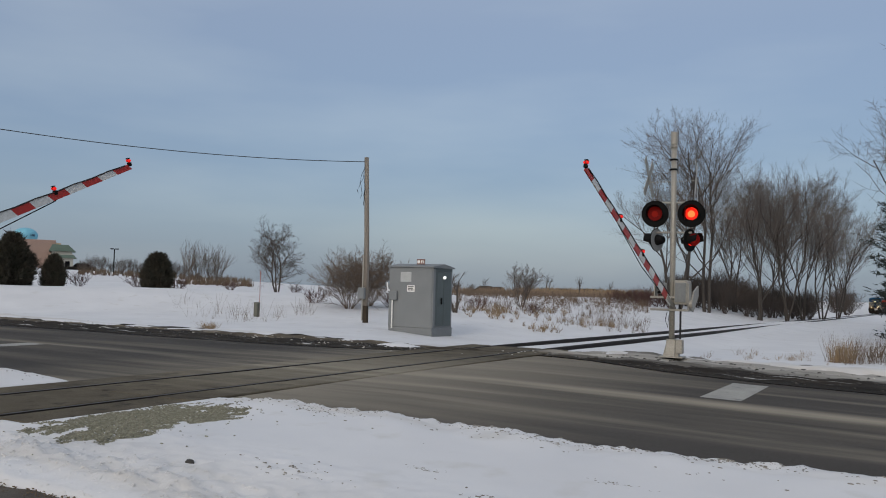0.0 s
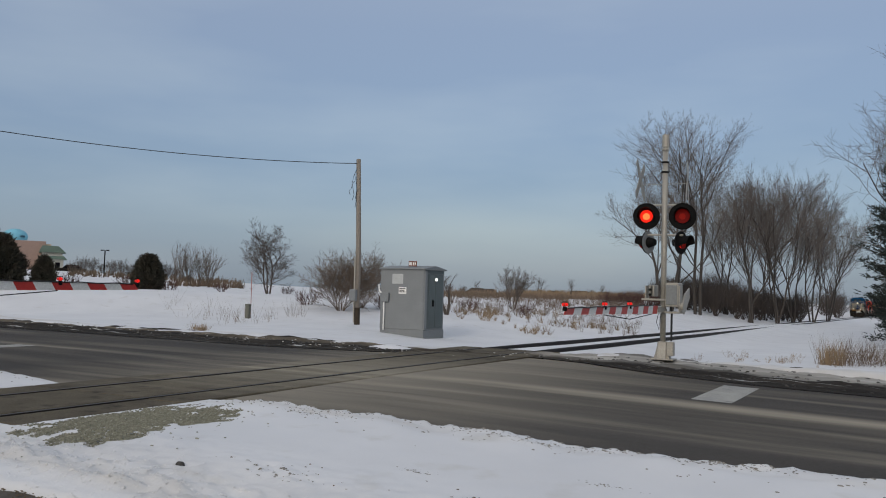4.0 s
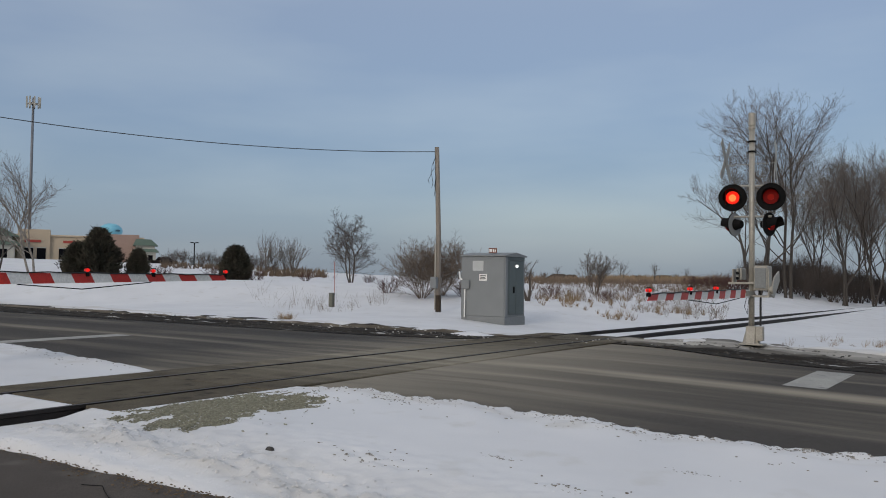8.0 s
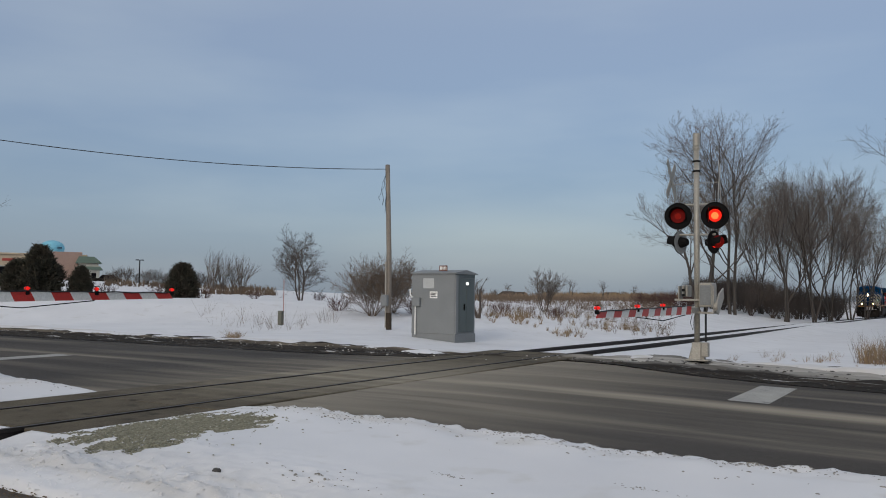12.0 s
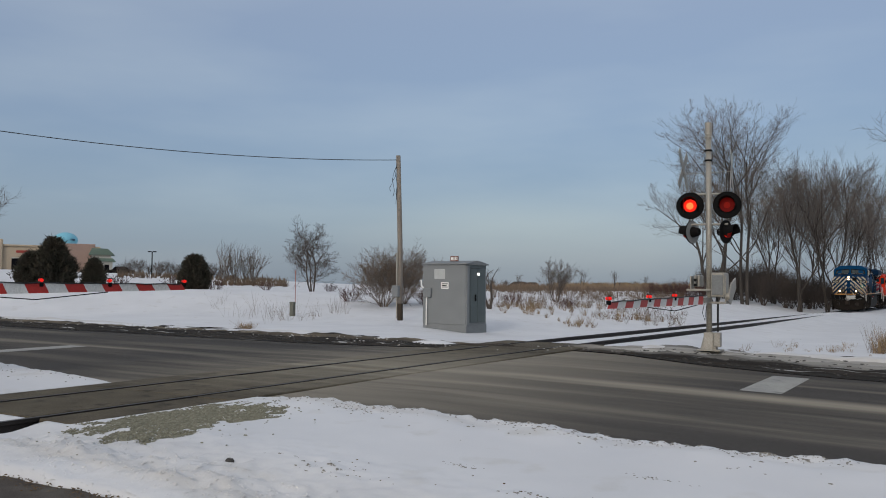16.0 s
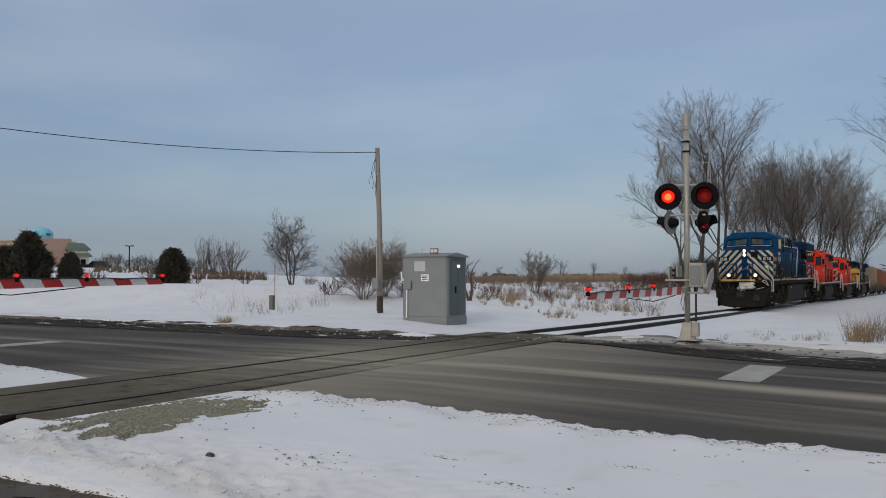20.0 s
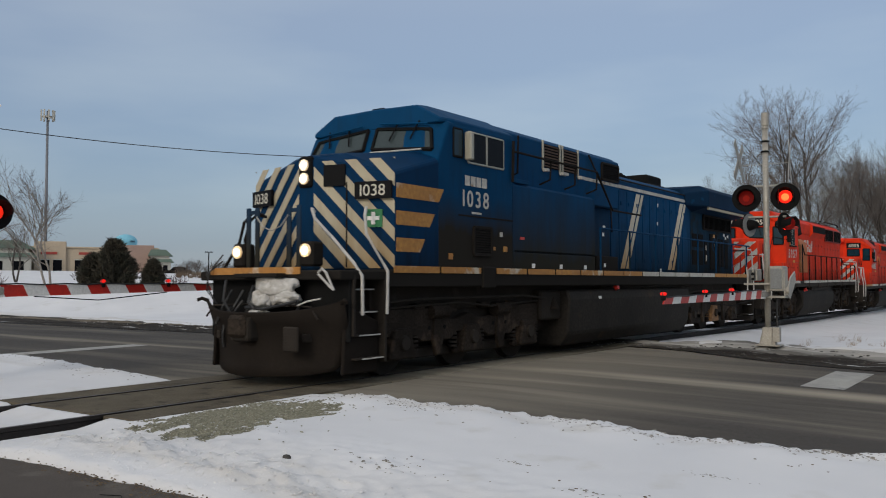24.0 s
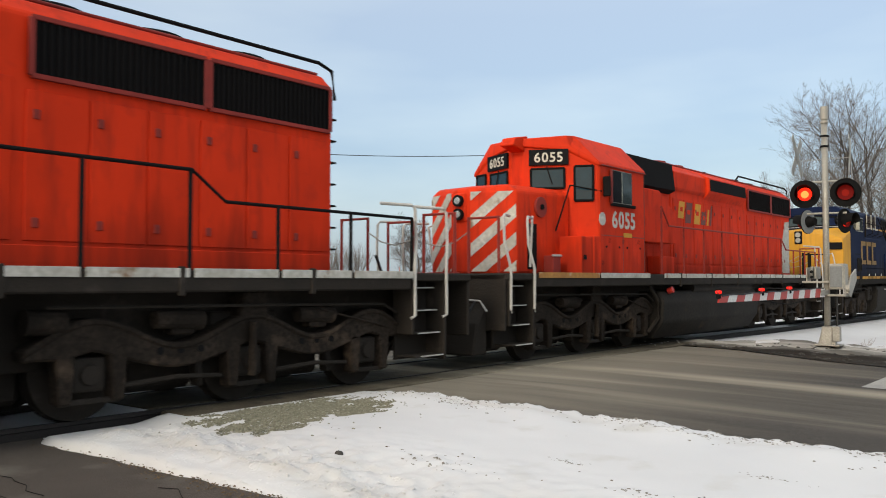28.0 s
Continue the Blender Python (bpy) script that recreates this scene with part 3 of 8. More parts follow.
# ---- track ----
track = thing("railway_track", "rusty single railway track half buried in snow", "railway track", kind="structure")
for sx in (-0.7525, 0.7525):
    bm = B()
    prof = [(-0.075, -0.17), (0.075, -0.17), (0.075, -0.155), (0.012, -0.13), (0.012, -0.05), (0.036, -0.04), (0.036, 0.0), (-0.036, 0.0), (-0.036, -0.04), (-0.012, -0.05), (-0.012, -0.13), (-0.075, -0.155)]
    yy = graded([(-60, 20), (0, 6), (12, 1), (22, 30), (420, 0)])
    rings = [[bm.verts.new((sx + a, y, track_z(y) + b)) for a, b in prof] for y in yy]
    for q, w in zip(rings, rings[1:]):
        for i in range(len(prof)):
            bm.faces.new((q[i], q[(i + 1) % len(prof)], w[(i + 1) % len(prof)], w[i]))
    part("rail", bm, RAIL, track)
    bm = B()
    rings = [[bm.verts.new((sx + a, y, track_z(y) + 0.002)) for a in (-0.026, 0.026)] for y in yy]
    for q, w in zip(rings, rings[1:]):
        bm.faces.new((q[0], q[1], w[1], w[0]))
    part("rail_head", bm, RAILTOP, track, "worn bright running surface")

BALLAST = material("dark_ballast", (0.060, 0.052, 0.045), 0.95, spec=0.1, var=(0.025, 0.022, 0.019), scale=6, amount=1.0, fine=40, bump=0.8, bump_scale=25, spots=(0.5, 0.49, 0.48), spot_scale=2.0, spot_range=(0.60, 0.70))
tagged(sheet("ballast", [-1.3, -0.9, -0.5, 0.5, 0.9, 1.3], graded([(13.2, 0.5), (24, 4), (60, 30), (420, 0)]), lambda x, y: track_z(y) - 0.165, BALLAST), "dark stone ballast showing beside the rails", "ballast", kind="structure")

# crossing panels: three strips of concrete slabs with dark flangeways
crossing = thing("crossing_surface", "dusty concrete crossing panels set between the rails", "crossing", kind="structure")
cx = random.Random(4)
for a, b in ((-1.42, -0.83), (-0.66, 0.66), (0.83, 1.42)):
    y = 0.0
    while y < 13.3:
        ln = 2.21
        bm = bbox(a, b, y + 0.008, y + ln - 0.008, -0.25, -0.004 + cx.uniform(-0.004, 0.004), 0.012)
        part("slab", bm, CONCRETE, crossing)
        y += ln
bm = box(B(), -1.5, 1.5, -0.02, 13.3, -0.3, -0.07)
part("bed", bm, BLACK, crossing, "dark flangeway filler")


# ---- crossing signals ----
def lamp_unit(parent, m, lit):
    """A red flasher: round black background plate, hood, lens and an added dark shutter that swings before it to
    imitate flashing. Faces -y.
    """
    unit = new("flasher")
    unit.parent, unit.matrix_basis = parent, m
    bm = tube(B(), [(0, 0.03, 0), (0, 0.0, 0)], 0.325, 28)
    part("background_plate", bm, BLACK, unit)
    bm = tube(B(), [(0, 0.24, 0), (0, 0.03, 0)], 0.10, 16, 0.16)
    part("lamp_body", bm, BLACK, unit)
    part("plate_back", tube(B(), [(0, 0.03, 0), (0, 0.038, 0)], 0.318, 28), CABINET, unit, "grey back of the round plate")
    bm = B()
    n = 18
    rows = []
    for dy, r in ((0.0, 0.185), (-0.30, 0.205)):
        rows.append([bm.verts.new((math.sin(a) * r, dy if abs(a) < 1.9 else dy * 0.4, math.cos(a) * r)) for a in [(-2.2 + 4.4 * i / n) for i in range(n + 1)]])
    for i in range(n):
        bm.faces.new((rows[0][i], rows[0][i + 1], rows[1][i + 1], rows[1][i]))
    hood = part("hood", bm, BLACK, unit)
    md = hood.modifiers.new("thick", "SOLIDIFY")
    md.thickness = 0.008
    bm = tube(B(), [(0, -0.005, 0), (0, -0.03, 0)], 0.155, 24, 0.14)
    part("lens", bm, LAMP_ON, unit, "glowing red lens")
    bm = tube(B(), [(0, -0.03, -0.01), (0, -0.042, -0.01)], 0.085, 20, 0.06)
    part("bulb_glow", bm, LAMP_CORE, unit, "bright orange-red filament spot")
    # Added disc, no real part: covers the lit lens to look switched off.
    bm = tube(B(), [(0.15, 0.004, 0), (0.15, -0.004, 0)], 0.172, 24)
    sh = part("shutter", bm, UNLIT_LENS, unit, "added dark red shutter imitating the unlit lens")
    sh.matrix_basis = pose(-0.15, -0.05, 0)
    # Small glowing disc, a painted glint rather than a bulb.
    part("glint_disc", tube(B(), [(0.15, -0.004, -0.01), (0.15, -0.010, -0.01)], 0.075, 18), LENS_GLINT, sh, "faint glowing disc painted as a lens reflection")
    return sh


def crossbuck(parent, m, lettered):
    """Two crossed white boards; faces -y."""
    xb = new("crossbuck")
    xb.parent, xb.matrix_basis = parent, m
    for k, (ang, words) in enumerate(((45, "CROSSING"), (-45, "RAIL  ROAD"))):
        bm = bbox(-0.61, 0.61, -0.006, 0.006, -0.1, 0.1, 0.004)
        bd = part("board", bm, WHITE if lettered else GALV, xb)
        bd.matrix_basis = pose(0, -0.014 * k, 0, 0, -ang, 0)
        if lettered:
            letters("lettering", words, 0.165, BLACK, xb, bd.matrix_basis @ pose(0, -0.009, 0, 90, 0, 0), "black capital letters", 0.002, 1.12, 0.003)
    return xb


SHUTTERS = []


def signal_mast(name, x, y, z, face_deg, arm_len, arm_dir, tip_up, label):
    """Galvanised flasher mast with gate mechanism. arm_dir: +1 or -1 along y."""
    s = thing(name, label, "crossing signal", pose(x, y, z), "crossing signals")
    part("mast_tube", tube(B(), [(0, 0, 0.05), (0, 0, 5.42)], 0.068, 16), GALV, s, smooth=True)
    part("pinnacle", tube(B(), [(0, 0, 5.18), (0, 0, 5.48)], 0.085, 16), GALV, s)
    part("junction_base", eased(prism(prism(B(), [(-0.20, 0.0), (0.20, 0.0), (0.085, 0.44), (-0.085, 0.44)], "y", -0.09, 0.09), [(-0.14, 0.0), (0.14, 0.0), (0.085, 0.44), (-0.085, 0.44)], "x", -0.11, 0.11), 0.01), GALV, s)
    part("junction_box", bbox(0.12, 0.28, -0.12, 0.06, 0.10, 0.44, 0.015), GALV, s)
    part("conduit", tube(B(), [(0.2, 0.02, 0.45), (0.2, 0.02, 1.15), (0.16, 0.05, 1.3)], 0.025, 8), RUBBER, s)
    for zz in (4.56, 4.80, 5.12):
        part("collar", tube(B(), [(0, 0, zz - 0.02), (0, 0, zz + 0.02)], 0.095, 14), BLACK if zz < 5.0 else GALV, s)
    for sx in (-1, 1):
        part("bracket_arm", bbox(min(0, sx * 0.6), max(0, sx * 0.6), -0.012, 0.012, 4.96 if arm_dir > 0 else 4.26, 5.0 if arm_dir > 0 else 4.275, 0.004), GALV, s)
    f = pose(0, 0, 0, 0, 0, face_deg)
    for zz in (3.75, 3.02):
        part("cross_arm", tube(B(), [(-0.44, 0, zz), (0.44, 0, zz)], 0.024, 8), GALV, s).matrix_basis = f
    for side, on in ((-1, "L"), (1, "R")):
        SHUTTERS.append((lamp_unit(s, f @ pose(side * 0.425, -0.10, 3.47), on), on))
    # the pair that faces the other way along the road
    for side, rot in ((-1, -118), (1, 62)):
        SHUTTERS.append((lamp_unit(s, f @ pose(side * (0.40 if arm_dir < 0 else 0.58), 0.05, 2.84, 0, 0, rot) @ Matrix.Diagonal((0.86, 0.86, 0.86, 1)), "R" if side > 0 else "L"), "R" if side > 0 else "L"))
    crossbuck(s, pose(-0.60, -0.05, 4.37, 0, 0, 92) if arm_dir < 0 else f @ pose(0.30, -0.12, 4.05), arm_dir > 0)
    crossbuck(s, pose(0.52, 0.05, 4.27, 0, 0, 99) if arm_dir < 0 else f @ pose(-0.30, 0.14, 4.05, 0, 0, 150), False)
    # gate mechanism
    part("mechanism_case", bbox(0.09, 0.40, -0.2, 0.26, 1.28, 1.86, 0.02), GALV, s, "grey cast gate mechanism case")
    part("case_door", bbox(0.12, 0.37, -0.225, -0.2, 1.33, 1.80, 0.01), CABINET, s)
    for dz in (1.12, 1.42):
        part("clamp_plate", bbox(-0.50, 0.42, -0.15, 0.16, dz, dz + 0.05, 0.008), GALV, s)
    for xx in (-0.40, 0.41):
        part("side_plate", bbox(xx - 0.014, xx + 0.014, -0.14, 0.16, 1.12 if xx > 0 else 1.44, 1.78, 0.006), GALV, s)
    for zz in (1.56, 1.68):
        part("bolt", tube(B(), [(-0.27, -0.205, zz), (-0.27, -0.24, zz)], 0.035, 10), BLACK, s)
    part("foot_plate", bbox(-0.26, 0.30, -0.20, 0.20, 0.0, 0.035, 0.008), GALV, s)
    part("pivot_hub", tube(B(), [(0.40, -0.02, 1.30), (0.50, -0.02, 1.30)], 0.09, 16), GALV, s)
    part("ground_wire", tube(B(), [(-0.10, -0.06, 1.10), (-0.14, -0.08, 0.9), (-0.08, -0.08, 0.72), (-0.05, -0.07, 1.05)], 0.008, 5), RUBBER, s)
    for q in (-0.28, -0.20):
        part("counterweight", bbox(q - 0.025, q + 0.025, -0.2, 0.2, 1.52, 1.80, 0.02), GALV, s)
    part("counter_arm", eased(prism(B(), [(-arm_dir * q, w) for q, w in ((-0.1, 1.2), (0.25, 1.1), (0.8, 1.5), (0.75, 1.75), (0.3, 1.6))], "x", 0.42, 0.46), 0.01), GALV, s, "pale grey counterweight arm")
    # gate arm: pivots about the road direction
    arm = new("gate_arm")
    arm.parent = s
    n = 16 if arm_dir < 0 else 14
    seg = arm_len / n
    for i in range(n):
        h0, h1 = 0.10 - 0.045 * i / n, 0.10 - 0.045 * (i + 1) / n
        a, b = 0.35 + i * seg, 0.35 + (i + 1) * seg
        sl = 0.09
        bm = B()
        prism(bm, [(arm_dir * (a - (sl if i else 0)), h0), (arm_dir * (b - sl), h1), (arm_dir * (b + (sl * 0 if i == n - 1 else 0)), -h1), (arm_dir * a, -h0)], "x", -0.012, 0.012)
        part("arm_panel", bm, RED if i % 2 else WHITE, arm)
    part("root_fork", bbox(-0.03, 0.03, min(0, arm_dir * 0.7), max(0, arm_dir * 0.7), -0.06, 0.06, 0.01), GALV, arm)
    part("arm_cable", tube(B(), [(0.02, arm_dir * (0.5 + q * (arm_len - 0.3) / 12), 0.10 - 0.045 * q / 12 + 0.015 * (q % 2)) for q in range(13)], 0.012, 6), RUBBER, arm)
    for frac in (0.995, 0.66, 0.40):
        d = arm_dir * (0.35 + arm_len * frac)
        at = pose(0, d, 0.10 - 0.03 * frac)
        part("lamp_housing", bbox(-0.035, 0.035, -0.035, 0.035, -0.06, 0.012, 0.01), BLACK, arm).matrix_basis = at
        part("lamp_cap", bbox(-0.04, 0.04, -0.03, 0.03, 0.085, 0.10, 0.006), BLACK, arm).matrix_basis = at
        for sx in (-1, 1):
            part("lens", tube(B(), [(sx * 0.012, 0, 0.05), (sx * 0.034, 0, 0.05), (sx * 0.05, 0, 0.05)], 0.032, 14, 0.022), GATE_LAMP, arm, "glowing red gate lamp").matrix_basis = at
        part("lamp_ring", tube(B(), [(-0.012, 0, 0.05), (0.012, 0, 0.05)], 0.037, 14), RED, arm).matrix_basis = at
    part("truss_wire", tube(tube(B(), [(0, arm_dir * 1.2, -0.10), (0, arm_dir * (arm_len * 0.45), -0.19)], 0.01, 6), [(0, arm_dir * (arm_len * 0.45), -0.19), (0, arm_dir * (arm_len * 0.72), -0.08)], 0.01, 6), BLACK, arm)
    return s, arm


mast_far, arm_far = signal_mast("crossing_signal", 4.2, 15.05, 0.0, 10, 6.55, -1, 1, "galvanised crossing signal mast with red flashers beside snowy shoulder")
mast_near, arm_near = signal_mast("crossing_signal", -4.0, 0.69, -0.3, 24, 5.21, 1, 1, "galvanised crossing signal mast with lettered crossbuck and flashers")

# ---- equipment cabinet ----
cabx, caby = -6.53, 22.05
shelter = thing("equipment_cabinet", "grey aluminium signal equipment cabinet standing in snow", "cabinet", pose(cabx, caby, -0.02))
part("base_skid", bbox(-1.92, 0.02, 0.01, 1.62, -0.5, 0.06, 0.02), CABINET, shelter)
part("body", bbox(-1.93, 0.0, 0.0, 1.6, 0.04, 2.34, 0.025), CABINET, shelter)
part("roof", eased(prism(B(), [(-0.06, 2.33), (1.66, 2.33), (1.66, 2.38), (0.8, 2.50), (-0.06, 2.38)], "x", -1.98, 0.08), 0.012), CABINET, shelter)
part("door", bbox(0.0, 0.03, 0.22, 1.45, 0.12, 2.18, 0.01), CABINET_DOOR, shelter, "dull green-grey sheet door")
part("gable", bbox(0.0, 0.02, 0.06, 1.54, 2.20, 2.33, 0.005), CABINET_DOOR, shelter)
part("door_post", bbox(0.0, 0.045, 0.02, 0.2, 0.06, 2.3, 0.01), CABINET, shelter)
part("door_handle", bbox(0.03, 0.07, 0.62, 0.70, 0.95, 1.2, 0.012), BLACK, shelter, "black latch handle")
for yy in (0.3, 0.84):
    part("door_rib", bbox(0.03, 0.045, yy, yy + 0.03, 0.15, 2.15, 0.004), CABINET_DOOR, shelter)
part("door_light", tube(B(), [(0.03, 0.85, 1.98), (0.10, 0.85, 1.97)], 0.055, 12), glow("white_lamp", (1.0, 0.97, 0.9), 1.2, (0.8, 0.8, 0.8)), shelter, "small lit white lamp")
part("notice_plate", bbox(-1.40, -0.92, -0.012, 0, 1.78, 2.16, 0.003), material("pale_plate", (0.55, 0.56, 0.55), 0.5, bump=0), shelter, "pale blank notice plate")
sg = part("warning_sign", bbox(-1.10, -0.76, -0.012, 0, 1.40, 1.66, 0.003), WHITE, shelter, "white warning sign with dark unreadable bars")
for i in range(3):
    part("text_bar", bbox(-1.06, -0.80 - 0.04 * (i % 2), -0.016, -0.012, 1.46 + i * 0.06, 1.49 + i * 0.06, 0), BLACK, sg)
part("meter_box", bbox(-1.86, -1.5, -0.12, 0, 1.08, 1.42, 0.02), CABINET, shelter)
part("conduit", tube(B(), [(-1.72, -0.05, 0.0), (-1.72, -0.05, 1.1)], 0.03, 10), WHITE, shelter, "white plastic conduit")
part("conduit", tube(B(), [(-1.98, -0.05, 1.75), (-1.95, -0.05, 1.5), (-1.85, -0.06, 1.42)], 0.03, 10), WHITE, shelter)
tg = part("roof_sign", bbox(-0.85, -0.50, 0.25, 0.29, 2.46, 2.66, 0.004), material("brown_sign", (0.20, 0.06, 0.03), 0.5, bump=0), shelter, "small brown sign with pale bars")
for a, b in ((-0.82, -0.70), (-0.66, -0.60), (-0.57, -0.53)):
    part("text_bar", bbox(a, b, 0.244, 0.25, 2.50, 2.62, 0), WHITE, tg)

# ---- service pole and wire ----
px, py = spot(-5.3, 37.6)
pole = thing("utility_pole", "weathered wooden service pole with loose drop wires", "utility pole", pose(px, py, -0.05))
part("post", tube(B(), [(0, 0, -0.3), (-0.05, 0, 3.5), (-0.20, 0, 7.36)], 0.125, 14, 0.10), WOOD, pole, smooth=True)
part("base_sleeve", tube(B(), [(0, 0, 0.0), (-0.01, 0, 0.75)], 0.128, 14), material("tarred_wood", (0.05, 0.035, 0.022), 0.9), pole, "dark stained pole foot")
part("conduit", tube(B(), [(-0.10, -0.13, 0.1), (-0.12, -0.13, 3.0)], 0.03, 8), GALV, pole)
part("meter_box", bbox(-0.26, 0.06, -0.30, -0.12, 1.05, 1.55, 0.02), CABINET, pole, "grey meter box")
for i in range(5):
    r2 = random.Random(40 + i)
    pts = [(-0.2, -0.1, 7.15 - 0.15 * i)]
    for k in range(6):
        p = pts[-1]
        pts.append((p[0] - r2.uniform(-0.08, 0.16), p[1] + r2.uniform(-0.05, 0.05), p[2] - r2.uniform(0.12, 0.32)))
    part("drop_wire", tube(B(), pts, 0.011, 5), RUBBER, pole)
wire = B()
ax, ay = spot(-48, 34)
p0, p1 = Vector((px - 0.2, py, 7.12)), Vector((ax, ay, 7.75))
tube(wire, [p0.lerp(p1, t) - Vector((0, 0, 3.2 * t * (1 - t))) for t in [i / 40 for i in range(41)]], 0.016, 5)
tagged(part("overhead_wire", wire, RUBBER), "thin black sagging service wire from the pole", "wire")


# ---- locomotives ----
# Local axes of rail vehicles: x forward, y to the side that faces the path, z up from the rail; x = 0 at the front pilot.
def grimy(name, base, dirt, rough=0.5, z0=1.4, z1=2.9, spots=None, streak=0.55, patch=(0.60, 0.78), rand=0.0, fray=0.45, spec=0.22):
    """Vehicle paint: clean above, with road dirt that thins out upward in streaks, and scuffed patches."""
    mat = bpy.data.materials.new(name)
    mat.use_nodes = True
    nt = mat.node_tree
    b = nt.nodes["Principled BSDF"]
    b.inputs["Roughness"].default_value, b.inputs["Specular IOR Level"].default_value = rough, spec
    tc = nt.nodes.new("ShaderNodeTexCoord")
    sp = nt.nodes.new("ShaderNodeSeparateXYZ")
    nt.links.new(tc.outputs["Object"], sp.inputs[0])
    mp = nt.nodes.new("ShaderNodeMapping")
    mp.inputs["Scale"].default_value = (2.2, 2.2, 0.35)
    nt.links.new(tc.outputs["Object"], mp.inputs[0])

    def noi(vec, sc, det=5.0):
        n = nt.nodes.new("ShaderNodeTexNoise")
        n.inputs["Scale"].default_value, n.inputs["Detail"].default_value = sc, det
        nt.links.new(vec, n.inputs["Vector"])
        return n.outputs[0]

    def rng(v, a, c, lo=0.0, hi=1.0):
        r = nt.nodes.new("ShaderNodeMapRange")
        for key, val in (("From Min", a), ("From Max", c), ("To Min", lo), ("To Max", hi)):
            r.inputs[key].default_value = val
        nt.links.new(v, r.inputs[0])
        return r.outputs[0]

    def mth(op, a, c):
        m = nt.nodes.new("ShaderNodeMath")
        m.operation, m.use_clamp = op, op != "ADD"
        for i, v in enumerate((a, c)):
            if hasattr(v, "is_linked"):
                nt.links.new(v, m.inputs[i])
            else:
                m.inputs[i].default_value = v
        return m.outputs[0]

    def mix(f, a, c):
        m = nt.nodes.new("ShaderNodeMix")
        m.data_type = "RGBA"
        for slot, v in ((0, f), (6, a), (7, c)):
            if hasattr(v, "is_linked"):
                nt.links.new(v, m.inputs[slot])
            else:
                m.inputs[slot].default_value = (*v, 1)
        return m.outputs[2]

    fade = mix(rng(noi(tc.outputs["Object"], 0.9), 0.35, 0.7), base, tuple(c * 0.78 for c in base))
    fade = mix(rng(noi(mp.outputs[0], 3.0), 0.52, 0.74, 0, streak), fade, tuple(c * 0.55 + 0.004 for c in base))
    height = rng(mth("ADD", sp.outputs["Z"], rng(noi(mp.outputs[0], 1.6), 0.3, 0.7, -fray, fray)), z1, z0)
    col = mix(mth("MULTIPLY", height, 0.97), fade, dirt)
    if spots:
        col = mix(rng(noi(tc.outputs["Object"], 2.2, 8.0), *patch), col, spots)
    if rand:
        oi = nt.nodes.new("ShaderNodeObjectInfo")
        hs = nt.nodes.new("ShaderNodeHueSaturation")
        nt.links.new(rng(oi.outputs["Random"], 0, 1, 1 - rand, 1 + rand), hs.inputs["Value"])
        nt.links.new(col, hs.inputs["Color"])
        col = hs.outputs[0]
    nt.links.new(col, b.inputs["Base Color"])
    nt.links.new(mix(height, (rough,) * 3, (0.85,) * 3), b.inputs["Roughness"])
    bp = nt.nodes.new("ShaderNodeBump")
    bp.inputs["Strength"].default_value, bp.inputs["Distance"].default_value = 0.12, 0.01
    nt.links.new(noi(tc.outputs["Object"], 3.0), bp.inputs["Height"])
    nt.links.new(bp.outputs[0], b.inputs["Normal"])
    return mat


GRIME = (0.018, 0.016, 0.014)
BLUE = grimy("faded_blue_paint", (0.002, 0.050, 0.130), (0.026, 0.0235, 0.0165), 0.6, 1.85, 3.55, fray=0.20, spec=0.04)
BLUE_CAB = grimy("cab_blue_paint", (0.002, 0.046, 0.118), (0.024, 0.020, 0.0145), 0.6, 2.30, 2.95, fray=0.12, spec=0.04)
BLUE_NOSE = grimy("nose_blue_paint", (0.002, 0.028, 0.078), (0.006, 0.008, 0.009), 0.6, 1.1, 2.3, spec=0.05)
BLUE_HOOD = grimy("hood_blue_paint", (0.002, 0.048, 0.128), (0.010, 0.016, 0.018), 0.6, 1.3, 3.0, spots=(0.004, 0.034, 0.075), patch=(0.55, 0.75), spec=0.05)
BLUE_ROOF = grimy("blue_roof_paint", (0.003, 0.050, 0.130), GRIME, 0.6, 0.0, 0.5, spec=0.06)
TAIL = grimy("sooty_teal_paint", (0.003, 0.030, 0.062), (0.007, 0.009, 0.010), 0.6, 1.2, 3.2, spots=(0.010, 0.013, 0.015), patch=(0.50, 0.62), spec=0.06)
TAIL_WING = grimy("sooty_wing_paint", (0.005, 0.022, 0.052), GRIME, 0.7, 0.0, 0.5, spots=(0.004, 0.055, 0.12), patch=(0.62, 0.74), spec=0.05)
SOOT = grimy("sooty_black_brown", (0.017, 0.014, 0.012), GRIME, 0.7, 1.4, 3.0, spec=0.06)
PLOUGH = material("black_plough_steel", (0.013, 0.011, 0.010), 0.85, spec=0.03, var=(0.022, 0.018, 0.015), scale=1.5, amount=0.9, fine=20, bump=0.2, bump_scale=12)
VENT_BROWN = material("brown_vent_slats", (0.10, 0.055, 0.035), 0.8, bump=0.1)
RUST_AMBER = material("amber_rust_journal", (0.30, 0.15, 0.05), 0.8, var=(0.14, 0.07, 0.03), scale=5, amount=0.9, fine=20, bump=0.3, bump_scale=20)
# Pale green-grey base stands in for reflections on the glass.
GLASS_DUSK = material("painted_reflection_glass", (0.040, 0.058, 0.058), 0.12, 0.0, bump=0, spec=0.4)
STRIPE_SLASH = grimy("slash_stripe_paint", (0.56, 0.51, 0.40), (0.34, 0.17, 0.03), 0.55, 1.3, 3.0)
RED_CP = grimy("faded_red_paint", (0.68, 0.038, 0.010), (0.22, 0.020, 0.010), 0.6, 1.3, 2.3, spots=(0.40, 0.026, 0.011), patch=(0.57, 0.78), streak=0.85, rand=0.06, spec=0.08)
